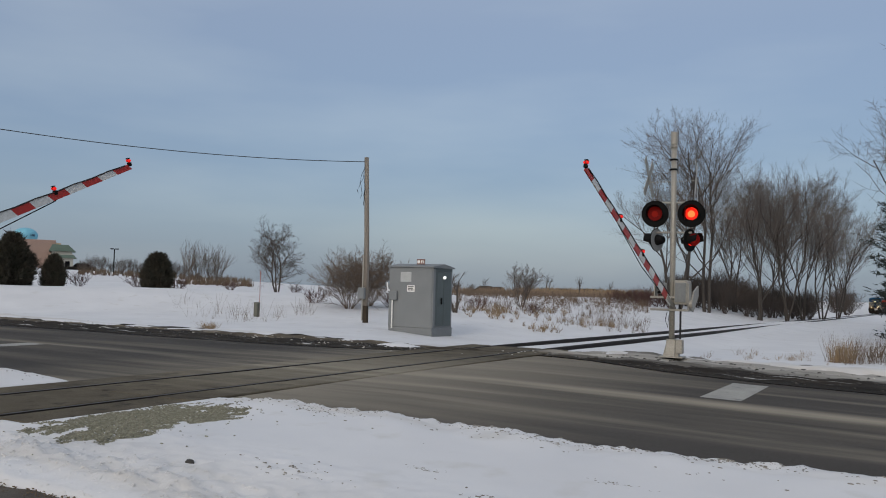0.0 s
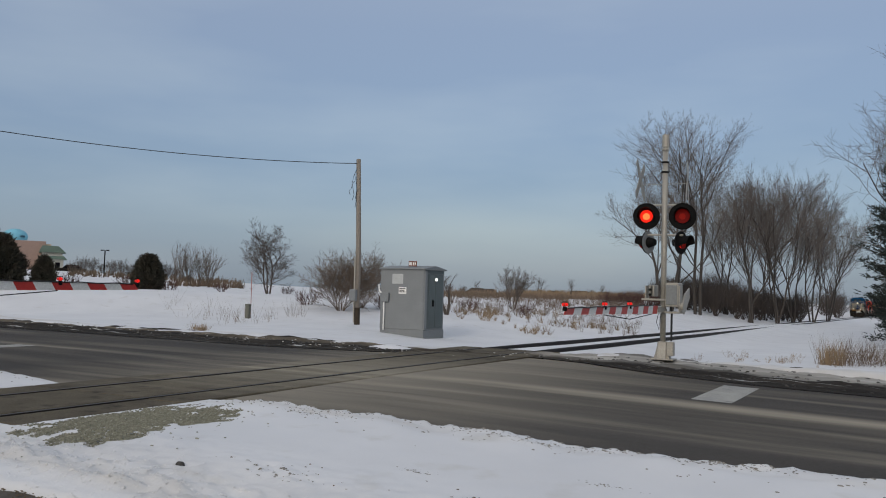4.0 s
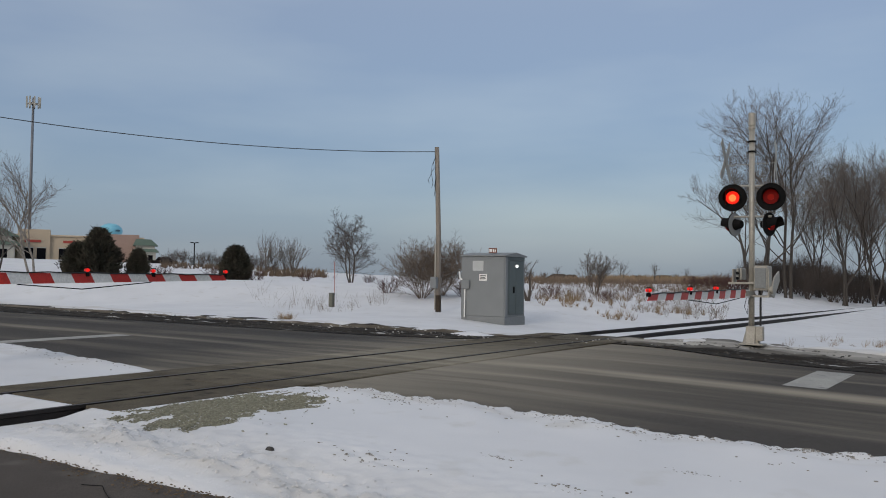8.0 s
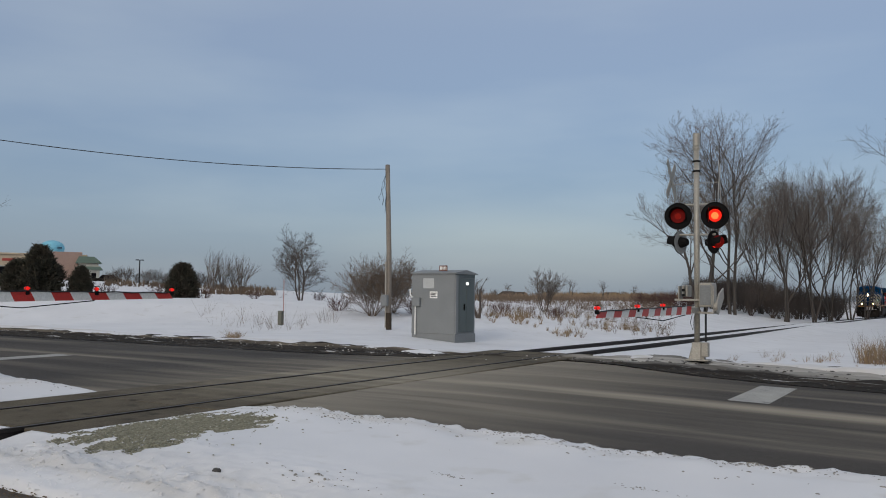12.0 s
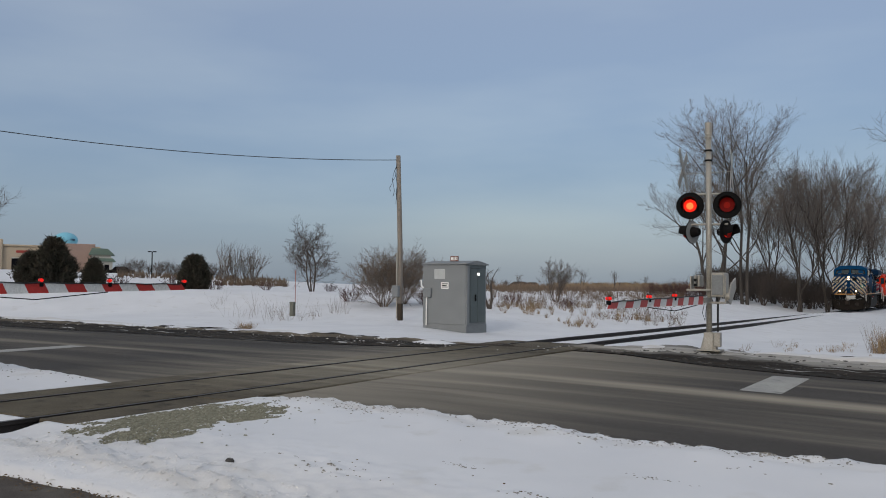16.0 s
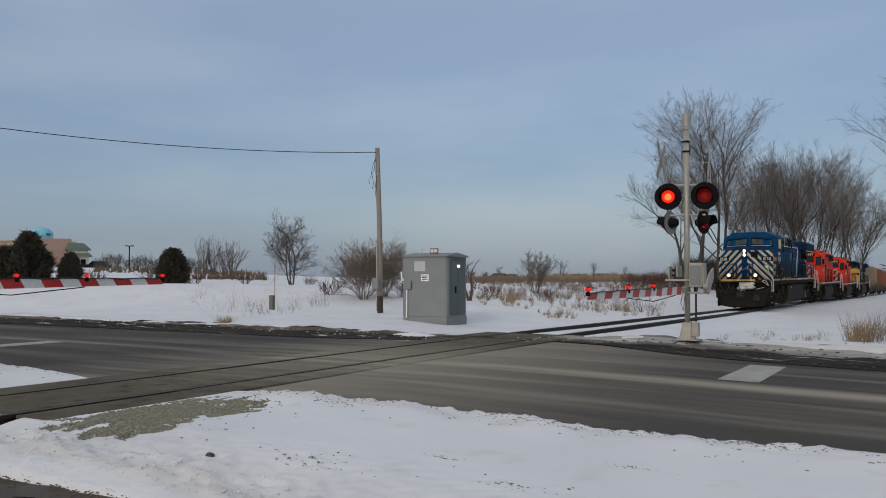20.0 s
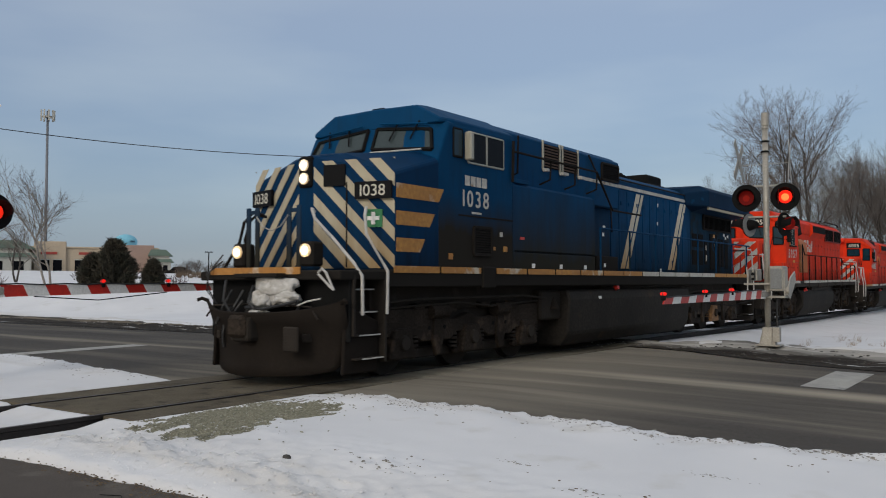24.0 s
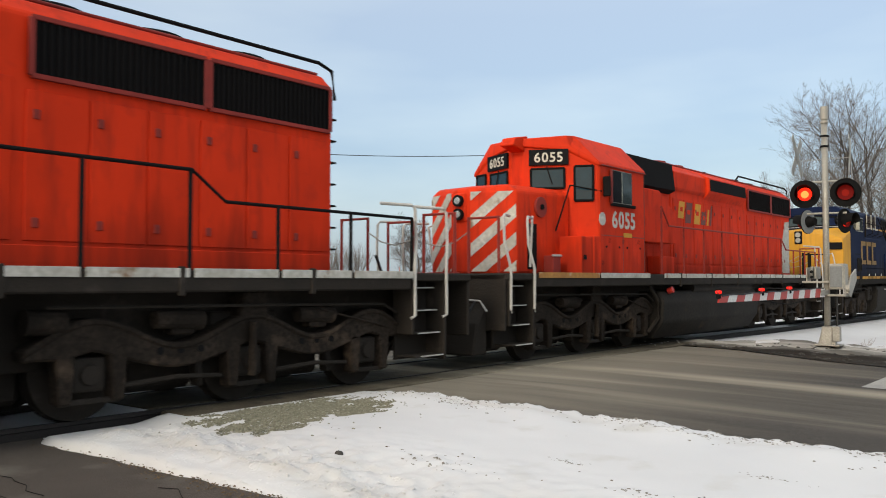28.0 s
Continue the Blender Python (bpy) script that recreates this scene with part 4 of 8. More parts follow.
RED_DARK = grimy("weathered_dark_red_roof", (0.26, 0.030, 0.022), GRIME, 0.6, 0, 0.5, spots=(0.09, 0.02, 0.018))
NAVY = grimy("dark_blue_paint", (0.008, 0.015, 0.045), GRIME, 0.6, 1.4, 2.6, spec=0.05)
YELLOW = grimy("warm_yellow_paint", (0.62, 0.30, 0.03), (0.16, 0.09, 0.03), 0.5, 1.4, 2.0)
ORANGE_BOX = grimy("faded_orange_brown_panel", (0.42, 0.135, 0.045), (0.20, 0.05, 0.02), 0.6, 1.4, 2.0)
UNDER = material("oily_black_undercarriage", (0.018, 0.0155, 0.013), 0.85, 0.0, spec=0.2, var=(0.030, 0.024, 0.019), scale=2.5, amount=0.9, fine=25, bump=0.4, bump_scale=30, spots=(0.045, 0.036, 0.030), spot_scale=3, spot_range=(0.60, 0.75))
UNDER_BROWN = material("rust_brown_undercarriage", (0.050, 0.038, 0.029), 0.9, 0.0, spec=0.12, var=(0.016, 0.0125, 0.010), scale=2.0, amount=0.9, fine=25, bump=0.4, bump_scale=25, spots=(0.085, 0.060, 0.042), spot_scale=3, spot_range=(0.60, 0.76))
TANK = material("grimy_fuel_tank", (0.036, 0.031, 0.026), 0.75, 0.0, spec=0.12, var=(0.019, 0.017, 0.015), scale=1.2, amount=0.9, fine=18, bump=0.25, bump_scale=12, spots=(0.07, 0.042, 0.022), spot_scale=1.4, spot_range=(0.62, 0.80))
GRILLE = material("black_grille", (0.010, 0.009, 0.009), 0.8, spec=0.08, bump=0.1)
STRIPE_CREAM = grimy("cream_stripe", (0.44, 0.385, 0.275), (0.27, 0.16, 0.055), 0.55, 1.3, 2.5)
STRIPE_WHITE = material("dirty_white_stripe", (0.62, 0.60, 0.55), 0.6, var=(0.42, 0.39, 0.33), scale=2.0, amount=0.9, fine=14, bump=0.05, spots=(0.20, 0.11, 0.05), spot_scale=3.5, spot_range=(0.60, 0.70))
STRIPE_AMBER = material("dirty_amber_stripe", (0.50, 0.24, 0.040), 0.6, var=(0.36, 0.155, 0.03), scale=2.0, amount=0.9, fine=14, bump=0.05, spots=(0.50, 0.44, 0.34), spot_scale=3.0, spot_range=(0.58, 0.68))
FRAME_WHITE = material("worn_white_grab_iron", (0.62, 0.61, 0.58), 0.5, var=(0.40, 0.38, 0.35), scale=6, bump=0)
GLASS = material("cab_glass", (0.006, 0.006, 0.008), 0.25, 0.0, bump=0, spec=0.06)
# Blue base colour paints the reflected sky into these panes.
GLASS_BLUE = material("cab_glass_painted_sky", (0.012, 0.040, 0.060), 0.10, 0.0, bump=0, spec=0.22)
ALU = material("window_aluminium", (0.50, 0.47, 0.38), 0.5, 0.4, bump=0)
NUMBER_BLACK = material("number_board_black", (0.006, 0.006, 0.007), 0.6, spec=0.1, bump=0)
NUMBER_WHITE = material("number_white", (0.70, 0.67, 0.56), 0.5, bump=0)
CHROME = material("silver_reflector", (0.62, 0.62, 0.60), 0.25, 0.8, bump=0)
GREEN_SIGN = material("green_sign", (0.012, 0.20, 0.06), 0.5, bump=0)
WEAR_BROWN = material("worn_letter_brown", (0.17, 0.035, 0.025), 0.6, bump=0)


def loft(bm, sections):
    """A body lofted through (x, [(y, z), ...]) half outlines, mirrored in y and capped at both ends."""
    rings = []
    for x, half in sections:
        pts = [(y, z) for y, z in half] + [(-y, z) for y, z in half[::-1] if y > 1e-6]
        rings.append([bm.verts.new((x, y, z)) for y, z in pts])
    for q, w in zip(rings, rings[1:]):
        for i in range(len(q)):
            j = (i + 1) % len(q)
            bm.faces.new((q[i], q[j], w[j], w[i]))
    bm.faces.new(rings[0])
    bm.faces.new(rings[-1][::-1])
    return bm


def clip01(poly):
    """A polygon in (u, v) cut to the unit square."""
    for axis, lim, sign in ((0, 0, 1), (0, 1, -1), (1, 0, 1), (1, 1, -1)):
        res = []
        for a, b in zip(poly, poly[1:] + poly[:1]):
            da, db = sign * (a[axis] - lim), sign * (b[axis] - lim)
            if da >= 0:
                res.append(a)
            if da * db < 0:
                t = da / (da - db)
                res.append((a[0] + (b[0] - a[0]) * t, a[1] + (b[1] - a[1]) * t))
        poly = res
        if not poly:
            break
    return poly


def bands(name, parent, mat, o, u, v, slope, width, gap, start, count, lift=0.006):
    """Diagonal paint bands on the flat panel o + u*[0,1] + v*[0,1]; each band is a thin plate of its own."""
    o, u, v = Vector(o), Vector(u), Vector(v)
    n = u.cross(v).normalized()
    for i in range(count):
        b0 = start + i * (width + gap)
        poly = clip01([(-0.01, b0), (1.01, b0 + slope), (1.01, b0 + slope + width), (-0.01, b0 + width)])
        if len(poly) < 3:
            continue
        bm = B()
        q = [bm.verts.new(o + u * a + v * c + n * lift) for a, c in poly]
        w = [bm.verts.new(o + u * a + v * c - n * 0.002) for a, c in poly]
        bm.faces.new(q)
        for k in range(len(q)):
            bm.faces.new((q[k], w[k], w[(k + 1) % len(q)], q[(k + 1) % len(q)]))
        part(name, bm, mat, parent)


def plate(parent, name, mat, corners, thick=0.012, label=""):
    """A thin plate on four corners, proud along their normal."""
    c = [Vector(p) for p in corners]
    n = (c[1] - c[0]).cross(c[3] - c[0]).normalized()
    bm = B()
    q = [bm.verts.new(p + n * thick) for p in c]
    w = [bm.verts.new(p - n * 0.004) for p in c]
    bm.faces.new(q)
    bm.faces.new(w[::-1])
    for k in range(len(c)):
        bm.faces.new((q[k], w[k], w[(k + 1) % len(c)], q[(k + 1) % len(c)]))
    return part(name, bm, mat, parent, label)


def side_text(parent, text, size, mat, s, y, z, label="", space=1.0, bold=0.0):
    """Lettering on the side that faces +y (reads towards -x)."""
    return letters("lettering", text, size, mat, parent, pose(-s, y, z, 90, 0, 180), label, 0.003, space, bold)


def truck(parent, s_mid, spacing, mat, boxes, roller):
    """A three-axle truck: wheelsets, two side frames with pedestals, springs and brake gear."""
    t = new("truck")
    t.parent, t.matrix_basis = parent, pose(-s_mid, 0, 0)
    for k in (-1, 0, 1):
        bm = tube(B(), [(0, -1.0, 0), (0, 1.0, 0)], 0.09, 10)
        part("axle", bm, UNDER, t).matrix_basis = pose(k * spacing, 0, 0.51)
        for sy in (-1, 1):
            bm = tube(B(), [(0, sy * 0.68, 0), (0, sy * 0.71, 0), (0, sy * 0.711, 0), (0, sy * 0.83, 0)], 0.525, 28, 0.505)
            part("wheel", bm, UNDER, t).matrix_basis = pose(k * spacing, 0, 0.51)
    for k in (-0.55, 0.45, 1.45):
        part("traction_motor", bbox(k * spacing - 0.45, k * spacing + 0.45, -0.62, 0.62, 0.2, 0.8, 0.06), UNDER, t)
    part("bolster", bbox(-0.5, 0.5, -1.0, 1.0, 0.55, 0.95, 0.03), UNDER, t)
    for sy in (1, -1):
        y0, y1 = (0.98, 1.16) if sy > 0 else (-1.16, -0.98)
        L = spacing + 0.55
        prof = [(-L, 0.80), (-L + 0.1, 1.06), (-spacing * 0.62, 1.04), (-spacing * 0.45, 0.86), (-0.35, 0.84), (0, 0.94), (0.35, 0.84), (spacing * 0.45, 0.86), (spacing * 0.62, 1.04), (L - 0.1, 1.06), (L, 0.80),
                (L - 0.06, 0.62), (spacing * 0.80, 0.60), (spacing * 0.70, 0.50), (spacing * 0.30, 0.50), (0.40, 0.62), (-0.40, 0.62), (-spacing * 0.30, 0.50), (-spacing * 0.70, 0.50), (-spacing * 0.80, 0.60), (-L + 0.06, 0.62)]
        part("side_frame", eased(prism(B(), prof, "y", y0, y1), 0.02), mat, t)
        for k in (-1, 0, 1):
            x = k * spacing
            part("journal_box", eased(prism(B(), [(x - 0.34, 0.26), (x + 0.34, 0.26), (x + 0.32, 0.38), (x + 0.21, 0.74), (x - 0.21, 0.74), (x - 0.32, 0.38)], "y", min(sy * 1.0, sy * 1.24), max(sy * 1.0, sy * 1.24)), 0.03), boxes if k == roller else mat, t)
            part("bearing_cap", tube(B(), [(x, sy * 1.2, 0.52), (x, sy * 1.29, 0.52)], 0.13, 16, 0.11), UNDER_BROWN if k == roller else UNDER, t)
            for dx in (-0.44, 0.44):
                bm = B()
                for q in range(4):
                    tube(bm, [(x + dx, sy * 1.08, 0.36 + q * 0.07), (x + dx, sy * 1.08, 0.395 + q * 0.07)], 0.085, 10)
                part("spring", bm, UNDER, t)
            part("pedestal", bbox(x - 0.44, x + 0.44, min(sy * 1.02, sy * 1.14), max(sy * 1.02, sy * 1.14), 0.24, 0.36, 0.03), mat, t)
        for k in (-0.5, 0.5):
            x = k * spacing
            part("brake_shoe_hanger", eased(prism(B(), [(x - 0.10, 0.95), (x + 0.10, 0.95), (x + 0.16, 0.55), (x + 0.06, 0.26), (x - 0.06, 0.26), (x - 0.16, 0.55)], "y", min(sy * 1.12, sy * 1.2), max(sy * 1.12, sy * 1.2)), 0.015), mat, t)
            part("brake_cylinder", tube(B(), [(x - 0.24, sy * 1.18, 0.98), (x + 0.24, sy * 1.18, 0.98)], 0.115, 14), mat, t)
            # Black discs on the solid frame paint in the shade of its holes.
            for dx in (-0.22, 0.22, 0.0):
                part("frame_hole", tube(B(), [(x + dx, sy * 1.155, 0.72), (x + dx, sy * 1.166, 0.72)], 0.035, 10), BLACK, t)
        part("lower_beam", bbox(-L + 0.35, L - 0.35, min(sy * 0.86, sy * 0.98), max(sy * 0.86, sy * 0.98), 0.22, 0.40, 0.03), UNDER, t)
        part("upper_beam", bbox(-L + 0.1, L - 0.1, min(sy * 0.86, sy * 1.0), max(sy * 0.86, sy * 1.0), 0.62, 1.08, 0.03), UNDER, t)
        for k, x in enumerate((-1.5, -0.5, 0.55, 1.5)):
            part("bracket", bbox(x - 0.14, x + 0.14, min(sy * 1.04, sy * 1.18), max(sy * 1.04, sy * 1.18), 0.96 + 0.05 * (k % 2), 1.12, 0.02), mat, t)
        part("air_pipe", tube(B(), [(-L, sy * 1.16, 1.10), (-0.6, sy * 1.24, 1.04), (0.4, sy * 1.22, 1.12), (L, sy * 1.16, 1.06)], 0.02, 6), UNDER, t)
        part("sand_pipe", tube(B(), [(L, sy * 1.0, 1.2), (L + 0.06, sy * 0.95, 0.6), (L - 0.1, sy * 0.8, 0.16)], 0.025, 6), UNDER, t)
    return t


def cast_truck(parent, s_mid, spacing, mat):
    """A three-axle truck with cast side frames that sag between the axles; legs, journals, black hole discs and brake
    rods.
    """
    t = new("truck")
    t.parent, t.matrix_basis = parent, pose(-s_mid, 0, 0)
    for k in (-1, 0, 1):
        part("axle", tube(B(), [(0, -1.0, 0), (0, 1.0, 0)], 0.09, 10), UNDER, t).matrix_basis = pose(k * spacing, 0, 0.51)
        for sy in (-1, 1):
            part("wheel", tube(B(), [(0, sy * 0.68, 0), (0, sy * 0.71, 0), (0, sy * 0.711, 0), (0, sy * 0.83, 0)], 0.525, 28, 0.505), UNDER, t).matrix_basis = pose(k * spacing, 0, 0.51)
        part("traction_motor", bbox((k + 0.45) * spacing - 0.45, (k + 0.45) * spacing + 0.45, -0.62, 0.62, 0.2, 0.8, 0.06), UNDER, t)
    part("bolster", bbox(-0.5, 0.5, -1.0, 1.0, 0.62, 1.1, 0.03), UNDER, t)
    L = spacing + 0.72
    for sy in (1, -1):
        def span(a, b):
            return min(sy * a, sy * b), max(sy * a, sy * b)
        up, low = [], []
        for i in range(49):
            x = -L + 2 * L * i / 48
            c = math.cos(2 * math.pi * x / spacing)
            e = smooth01(spacing + 0.2, L, abs(x))
            up.append((x, 0.93 + 0.15 * c - 0.05 * e))
            low.append((x, 0.60 + 0.09 * c + 0.12 * e + 0.05 * max(0.0, c) ** 6))
        part("side_frame", eased(prism(B(), up + low[::-1], "y", *span(0.96, 1.18)), 0.025), mat, t)
        part("frame_flange", eased(prism(B(), up + [(x, z - 0.07) for x, z in up[::-1]], "y", *span(0.92, 1.21)), 0.02), mat, t)
        for k in (-1, 0, 1):
            x = k * spacing
            for dx in (-0.29, 0.29):
                part("pedestal_leg", eased(prism(B(), [(x + dx - 0.10, 0.72), (x + dx + 0.10, 0.72), (x + dx + 0.065, 0.22), (x + dx - 0.065, 0.22)], "y", *span(0.98, 1.18)), 0.02), mat, t)
            part("journal_box", bbox(x - 0.19, x + 0.19, *span(0.94, 1.10), 0.32, 0.68, 0.04, 2), UNDER, t)
            part("bearing_cap", tube(B(), [(x, sy * 1.09, 0.50), (x, sy * 1.14, 0.50)], 0.12, 16, 0.10), UNDER, t)
            part("tie_bar", bbox(x - 0.34, x + 0.34, *span(1.05, 1.12), 0.20, 0.26, 0.012), UNDER, t)
        for k in (-0.5, 0.5):
            x = k * spacing
            # Frame holes: black discs whose colour stands for the shade inside.
            for dx in (-0.26, 0.0, 0.26):
                part("frame_hole", tube(B(), [(x + dx, sy * 1.176, 0.70), (x + dx, sy * 1.186, 0.70)], 0.042, 12), BLACK, t)
            part("brake_rod", tube(B(), [(x - 0.62, sy * 1.08, 0.36), (x, sy * 1.12, 0.40), (x + 0.62, sy * 1.08, 0.36)], 0.028, 7), UNDER, t)
            part("brake_shoe", eased(prism(B(), [(x - 0.42, 0.25), (x - 0.34, 0.25), (x - 0.30, 0.66), (x - 0.40, 0.66)], "y", *span(0.86, 1.02)), 0.015), UNDER, t)
            part("brake_cylinder", tube(B(), [(x - 0.30, sy * 1.12, 1.02), (x + 0.16, sy * 1.12, 1.04), (x + 0.30, sy * 1.12, 1.04)], 0.12, 14, 0.10), mat, t)
            part("cylinder_bracket", bbox(x - 0.2, x + 0.1, *span(0.98, 1.16), 0.86, 0.98, 0.02), mat, t)
        part("bolster_end", eased(prism(B(), [(-0.22, 1.02), (0.22, 1.02), (0.16, 1.34), (-0.16, 1.34)], "y", *span(0.9, 1.2)), 0.02), mat, t)
        part("snubber", tube(B(), [(0.06, sy * 1.22, 0.34), (0.06, sy * 1.24, 0.98)], 0.05, 10), mat, t)
        part("end_cylinder", tube(B(), [(L - 0.42, sy * 1.12, 1.04), (L - 0.02, sy * 1.12, 1.06)], 0.13, 14), mat, t)
        part("air_pipe", tube(B(), [(-L + 0.1, sy * 1.2, 0.96), (-L + 0.5, sy * 1.22, 1.14), (-0.3, sy * 1.24, 1.17), (L - 0.2, sy * 1.22, 1.20)], 0.020, 6), UNDER, t)
        part("sand_pipe", tube(B(), [(-L, sy * 1.0, 1.2), (-L - 0.02, sy * 0.95, 0.6), (-L + 0.12, sy * 0.8, 0.16)], 0.025, 6), UNDER, t)
        part("hand_brake_rod", tube(B(), [(-spacing - 0.3, sy * 1.2, 0.82), (-spacing * 0.5, sy * 1.24, 1.10)], 0.014, 5), UNDER_BROWN, t)
    return t


def steps(parent, s0, s1, mat, front, irons=True):
    """A corner step well on each side: dark sheets, treads with worn white noses, and grab irons."""
    for sy in (1, -1):
        st = new("step_well")
        st.parent = parent
        ya, yb = (1.12, 1.48) if sy > 0 else (-1.48, -1.12)
        part("back_sheet", bbox(-s1, -s0, min(sy * 1.08, sy * 1.12), max(sy * 1.08, sy * 1.12), 0.32, 1.56, 0.005), UNDER, st)
        part("side_sheet", bbox(-s0 - 0.03, -s0 + 0.03, ya, yb - sy * 0.0, 0.7, 1.58, 0.01), mat, st)
        part("side_sheet", bbox(-s1 - 0.03, -s1 + 0.03, ya, yb, 0.30, 1.58, 0.01), mat, st)
        for i in range(4):
            z, a = 0.36 + i * 0.33, 0.06 * i
            part("tread", bbox(-s1 + 0.04, -s0 - 0.04, ya, yb - sy * a, z, z + 0.028, 0.006), UNDER, st)
            yn = sy * (1.48 - a)
            part("tread_nose", bbox(-s1 + 0.06, -s0 - 0.16, min(yn, yn + sy * 0.012), max(yn, yn + sy * 0.012), z + 0.004, z + 0.024, 0.003), FRAME_WHITE, st, "worn white tread edge")
        for a in (s0, s1) if irons else ():
            d = 1 if front else -1
            part("grab_iron", tube(B(), [(-a - d * 0.05, sy * 1.47, 0.93), (-a + d * 0.01, sy * 1.5, 0.97), (-a, sy * 1.5, 1.66), (-a + d * 0.10, sy * 1.44, 2.08), (-a + d * 0.10, sy * 1.42, 2.50), (-a + d * 0.05, sy * 1.40, 2.56), (-a - d * 0.40, sy * 1.20, 2.57)], 0.024, 8), FRAME_WHITE, st, "worn white grab iron")


def railing(parent, pts, every, foot, y, mat, r=0.021):
    """Walkway handrail on both sides through (s, z) points, with posts."""
    for sy in (1, -1):
        rl = new("handrail")
        rl.parent = parent
        part("top_rail", tube(B(), [(-s, sy * y, z) for s, z in pts], r, 8), mat, rl)
        s = pts[0][0]
        while s <= pts[-1][0] + 0.01:
            z = np.interp(s, [p[0] for p in pts], [p[1] for p in pts])
            part("post", tube(B(), [(-s, sy * y, foot), (-s, sy * y, z)], r * 1.15, 6), mat, rl)
            s += every


def sill_stripes(parent, s0, s1, n, front_mat, rear_mat, change, z0, z1, y=1.505):
    for sy in (1, -1):
        for i in range(n):
            a, b = s0 + (s1 - s0) * i / n + 0.03, s0 + (s1 - s0) * (i + 1) / n - 0.03
            part("sill_stripe", bbox(-b, -a, min(sy * y, sy * (y + 0.012)), max(sy * y, sy * (y + 0.012)), z0, z1, 0.003), front_mat if a < change or a > 15.8 else rear_mat, parent)


def end_gear(parent, x, d, mat, low=None, rails=True):
    """Coupler, hoses, pilot sheet and end railing at one end; d = +1 front, -1 rear."""
    back = 0.0 if rails else 0.22
    part("pilot_sheet", bbox(min(x - d * back, x - d * (0.06 + back)), max(x - d * back, x - d * (0.06 + back)), -1.45, 1.45, 0.62, 1.56, 0.015), low or mat, parent)
    cp = part("coupler", bbox(min(x, x + d * 0.42), max(x, x + d * 0.42), -0.12, 0.12, 0.72, 0.96, 0.04), UNDER, parent)
    part("knuckle", bbox(min(x + d * 0.34, x + d * 0.58), max(x + d * 0.34, x + d * 0.58), -0.2, 0.16, 0.68, 1.0, 0.05), UNDER_BROWN, cp)
    for k, yy in enumerate((-0.75, -0.6, 0.55, 0.7, 0.85) if rails else (-0.7, 0.7)):
        part("air_hose", tube(B(), [(x + d * 0.02, yy, 1.1), (x + d * 0.14, yy, 0.98), (x + d * 0.17, yy - 0.03, 0.7), (x + d * 0.12, yy - 0.06, 0.5)], 0.024, 7), RUBBER, parent)
    for yy in (-0.78, 0.78):
        part("cut_lever", tube(B(), [(x + d * 0.05, yy * 0.3, 1.15), (x + d * 0.10, yy * 1.3, 1.12), (x + d * 0.12, yy * 1.5, 0.95)], 0.016, 6), FRAME_WHITE if rails else UNDER, parent)
    part("drop_step", bbox(min(x - d * 0.1, x + d * 0.22), max(x - d * 0.1, x + d * 0.22), -0.45, 0.45, 1.54, 1.60, 0.01), mat, parent)
    if not rails:
        return
    er = new("end_railing")
    er.parent = parent
    for yy in (-1.25, -0.62, 0.62, 1.25):
        part("post", tube(B(), [(x - d * 0.12, yy, 1.56), (x - d * 0.12, yy, 2.55)], 0.026, 7), mat, er)
    for sy in (1, -1):
        part("top_bar", tube(B(), [(x - d * 0.12, sy * 0.62, 2.53), (x - d * 0.12, sy * 1.25, 2.53)], 0.022, 7), mat, er)
        part("chain", tube(B(), [(x - d * 0.12, sy * 0.62, 2.3), (x - d * 0.12, sy * 0.3, 2.12), (x - d * 0.12, 0, 2.06)], 0.012, 5), GALV, er)
    part("cable_loop", tube(B(), [(x - d * 0.05, -0.5, 1.9), (x + d * 0.16, -0.5, 1.5), (x + d * 0.22, -0.42, 1.2), (x + d * 0.10, -0.3, 1.45)], 0.026, 7), RUBBER, parent)


def horn(parent, s, y, z):
    hn = new("air_horn")
    hn.parent, hn.matrix_basis = parent, pose(-s, y, z)
    for k, (dx, dy, ln) in enumerate(((0.0, 0.0, 0.42), (0.0, 0.16, 0.34), (0.0, -0.16, 0.3))):
        part("trumpet", tube(B(), [(dx - 0.1, dy, 0.12), (dx + ln * 0.6, dy, 0.12), (dx + ln, dy, 0.12)], 0.03, 10, 0.085), BLACK, hn)
    part("foot", bbox(-0.05, 0.05, -0.2, 0.2, 0, 0.1, 0.01), BLACK, hn)


def louvres(parent, name, s0, s1, y, z0, z1, mat, n, upright=True, frame_mat=None):
    """A recessed dark opening with its slats; on both sides."""
    for sy in (1, -1):
        g = new(name)
        g.parent = parent
        yo = sy * y
        part("backing", bbox(-s1, -s0, min(yo, yo + sy * 0.012), max(yo, yo + sy * 0.012), z0, z1, 0), GRILLE, g)
        bm = B()
        for i in range(n):
            f = (i + 0.5) / n
            if upright:
                x = -s0 - (s1 - s0) * f
                box(bm, x - 0.012, x + 0.012, min(yo, yo + sy * 0.035), max(yo, yo + sy * 0.035), z0 + 0.02, z1 - 0.02)
            else:
                z = z0 + (z1 - z0) * f
                box(bm, -s1 + 0.02, -s0 - 0.02, min(yo, yo + sy * 0.035), max(yo, yo + sy * 0.035), z - 0.012, z + 0.012)
        part("slats", bm, mat, g)
        if frame_mat:
            for a, b, c, d in ((s0 - 0.03, s0 + 0.03, z0, z1), (s1 - 0.03, s1 + 0.03, z0, z1), (s0, s1, z0 - 0.03, z0 + 0.02), (s0, s1, z1 - 0.02, z1 + 0.03)):
                part("frame_bar", bbox(-b, -a, min(yo, yo + sy * 0.045), max(yo, yo + sy * 0.045), c, d, 0.004), frame_mat, g)


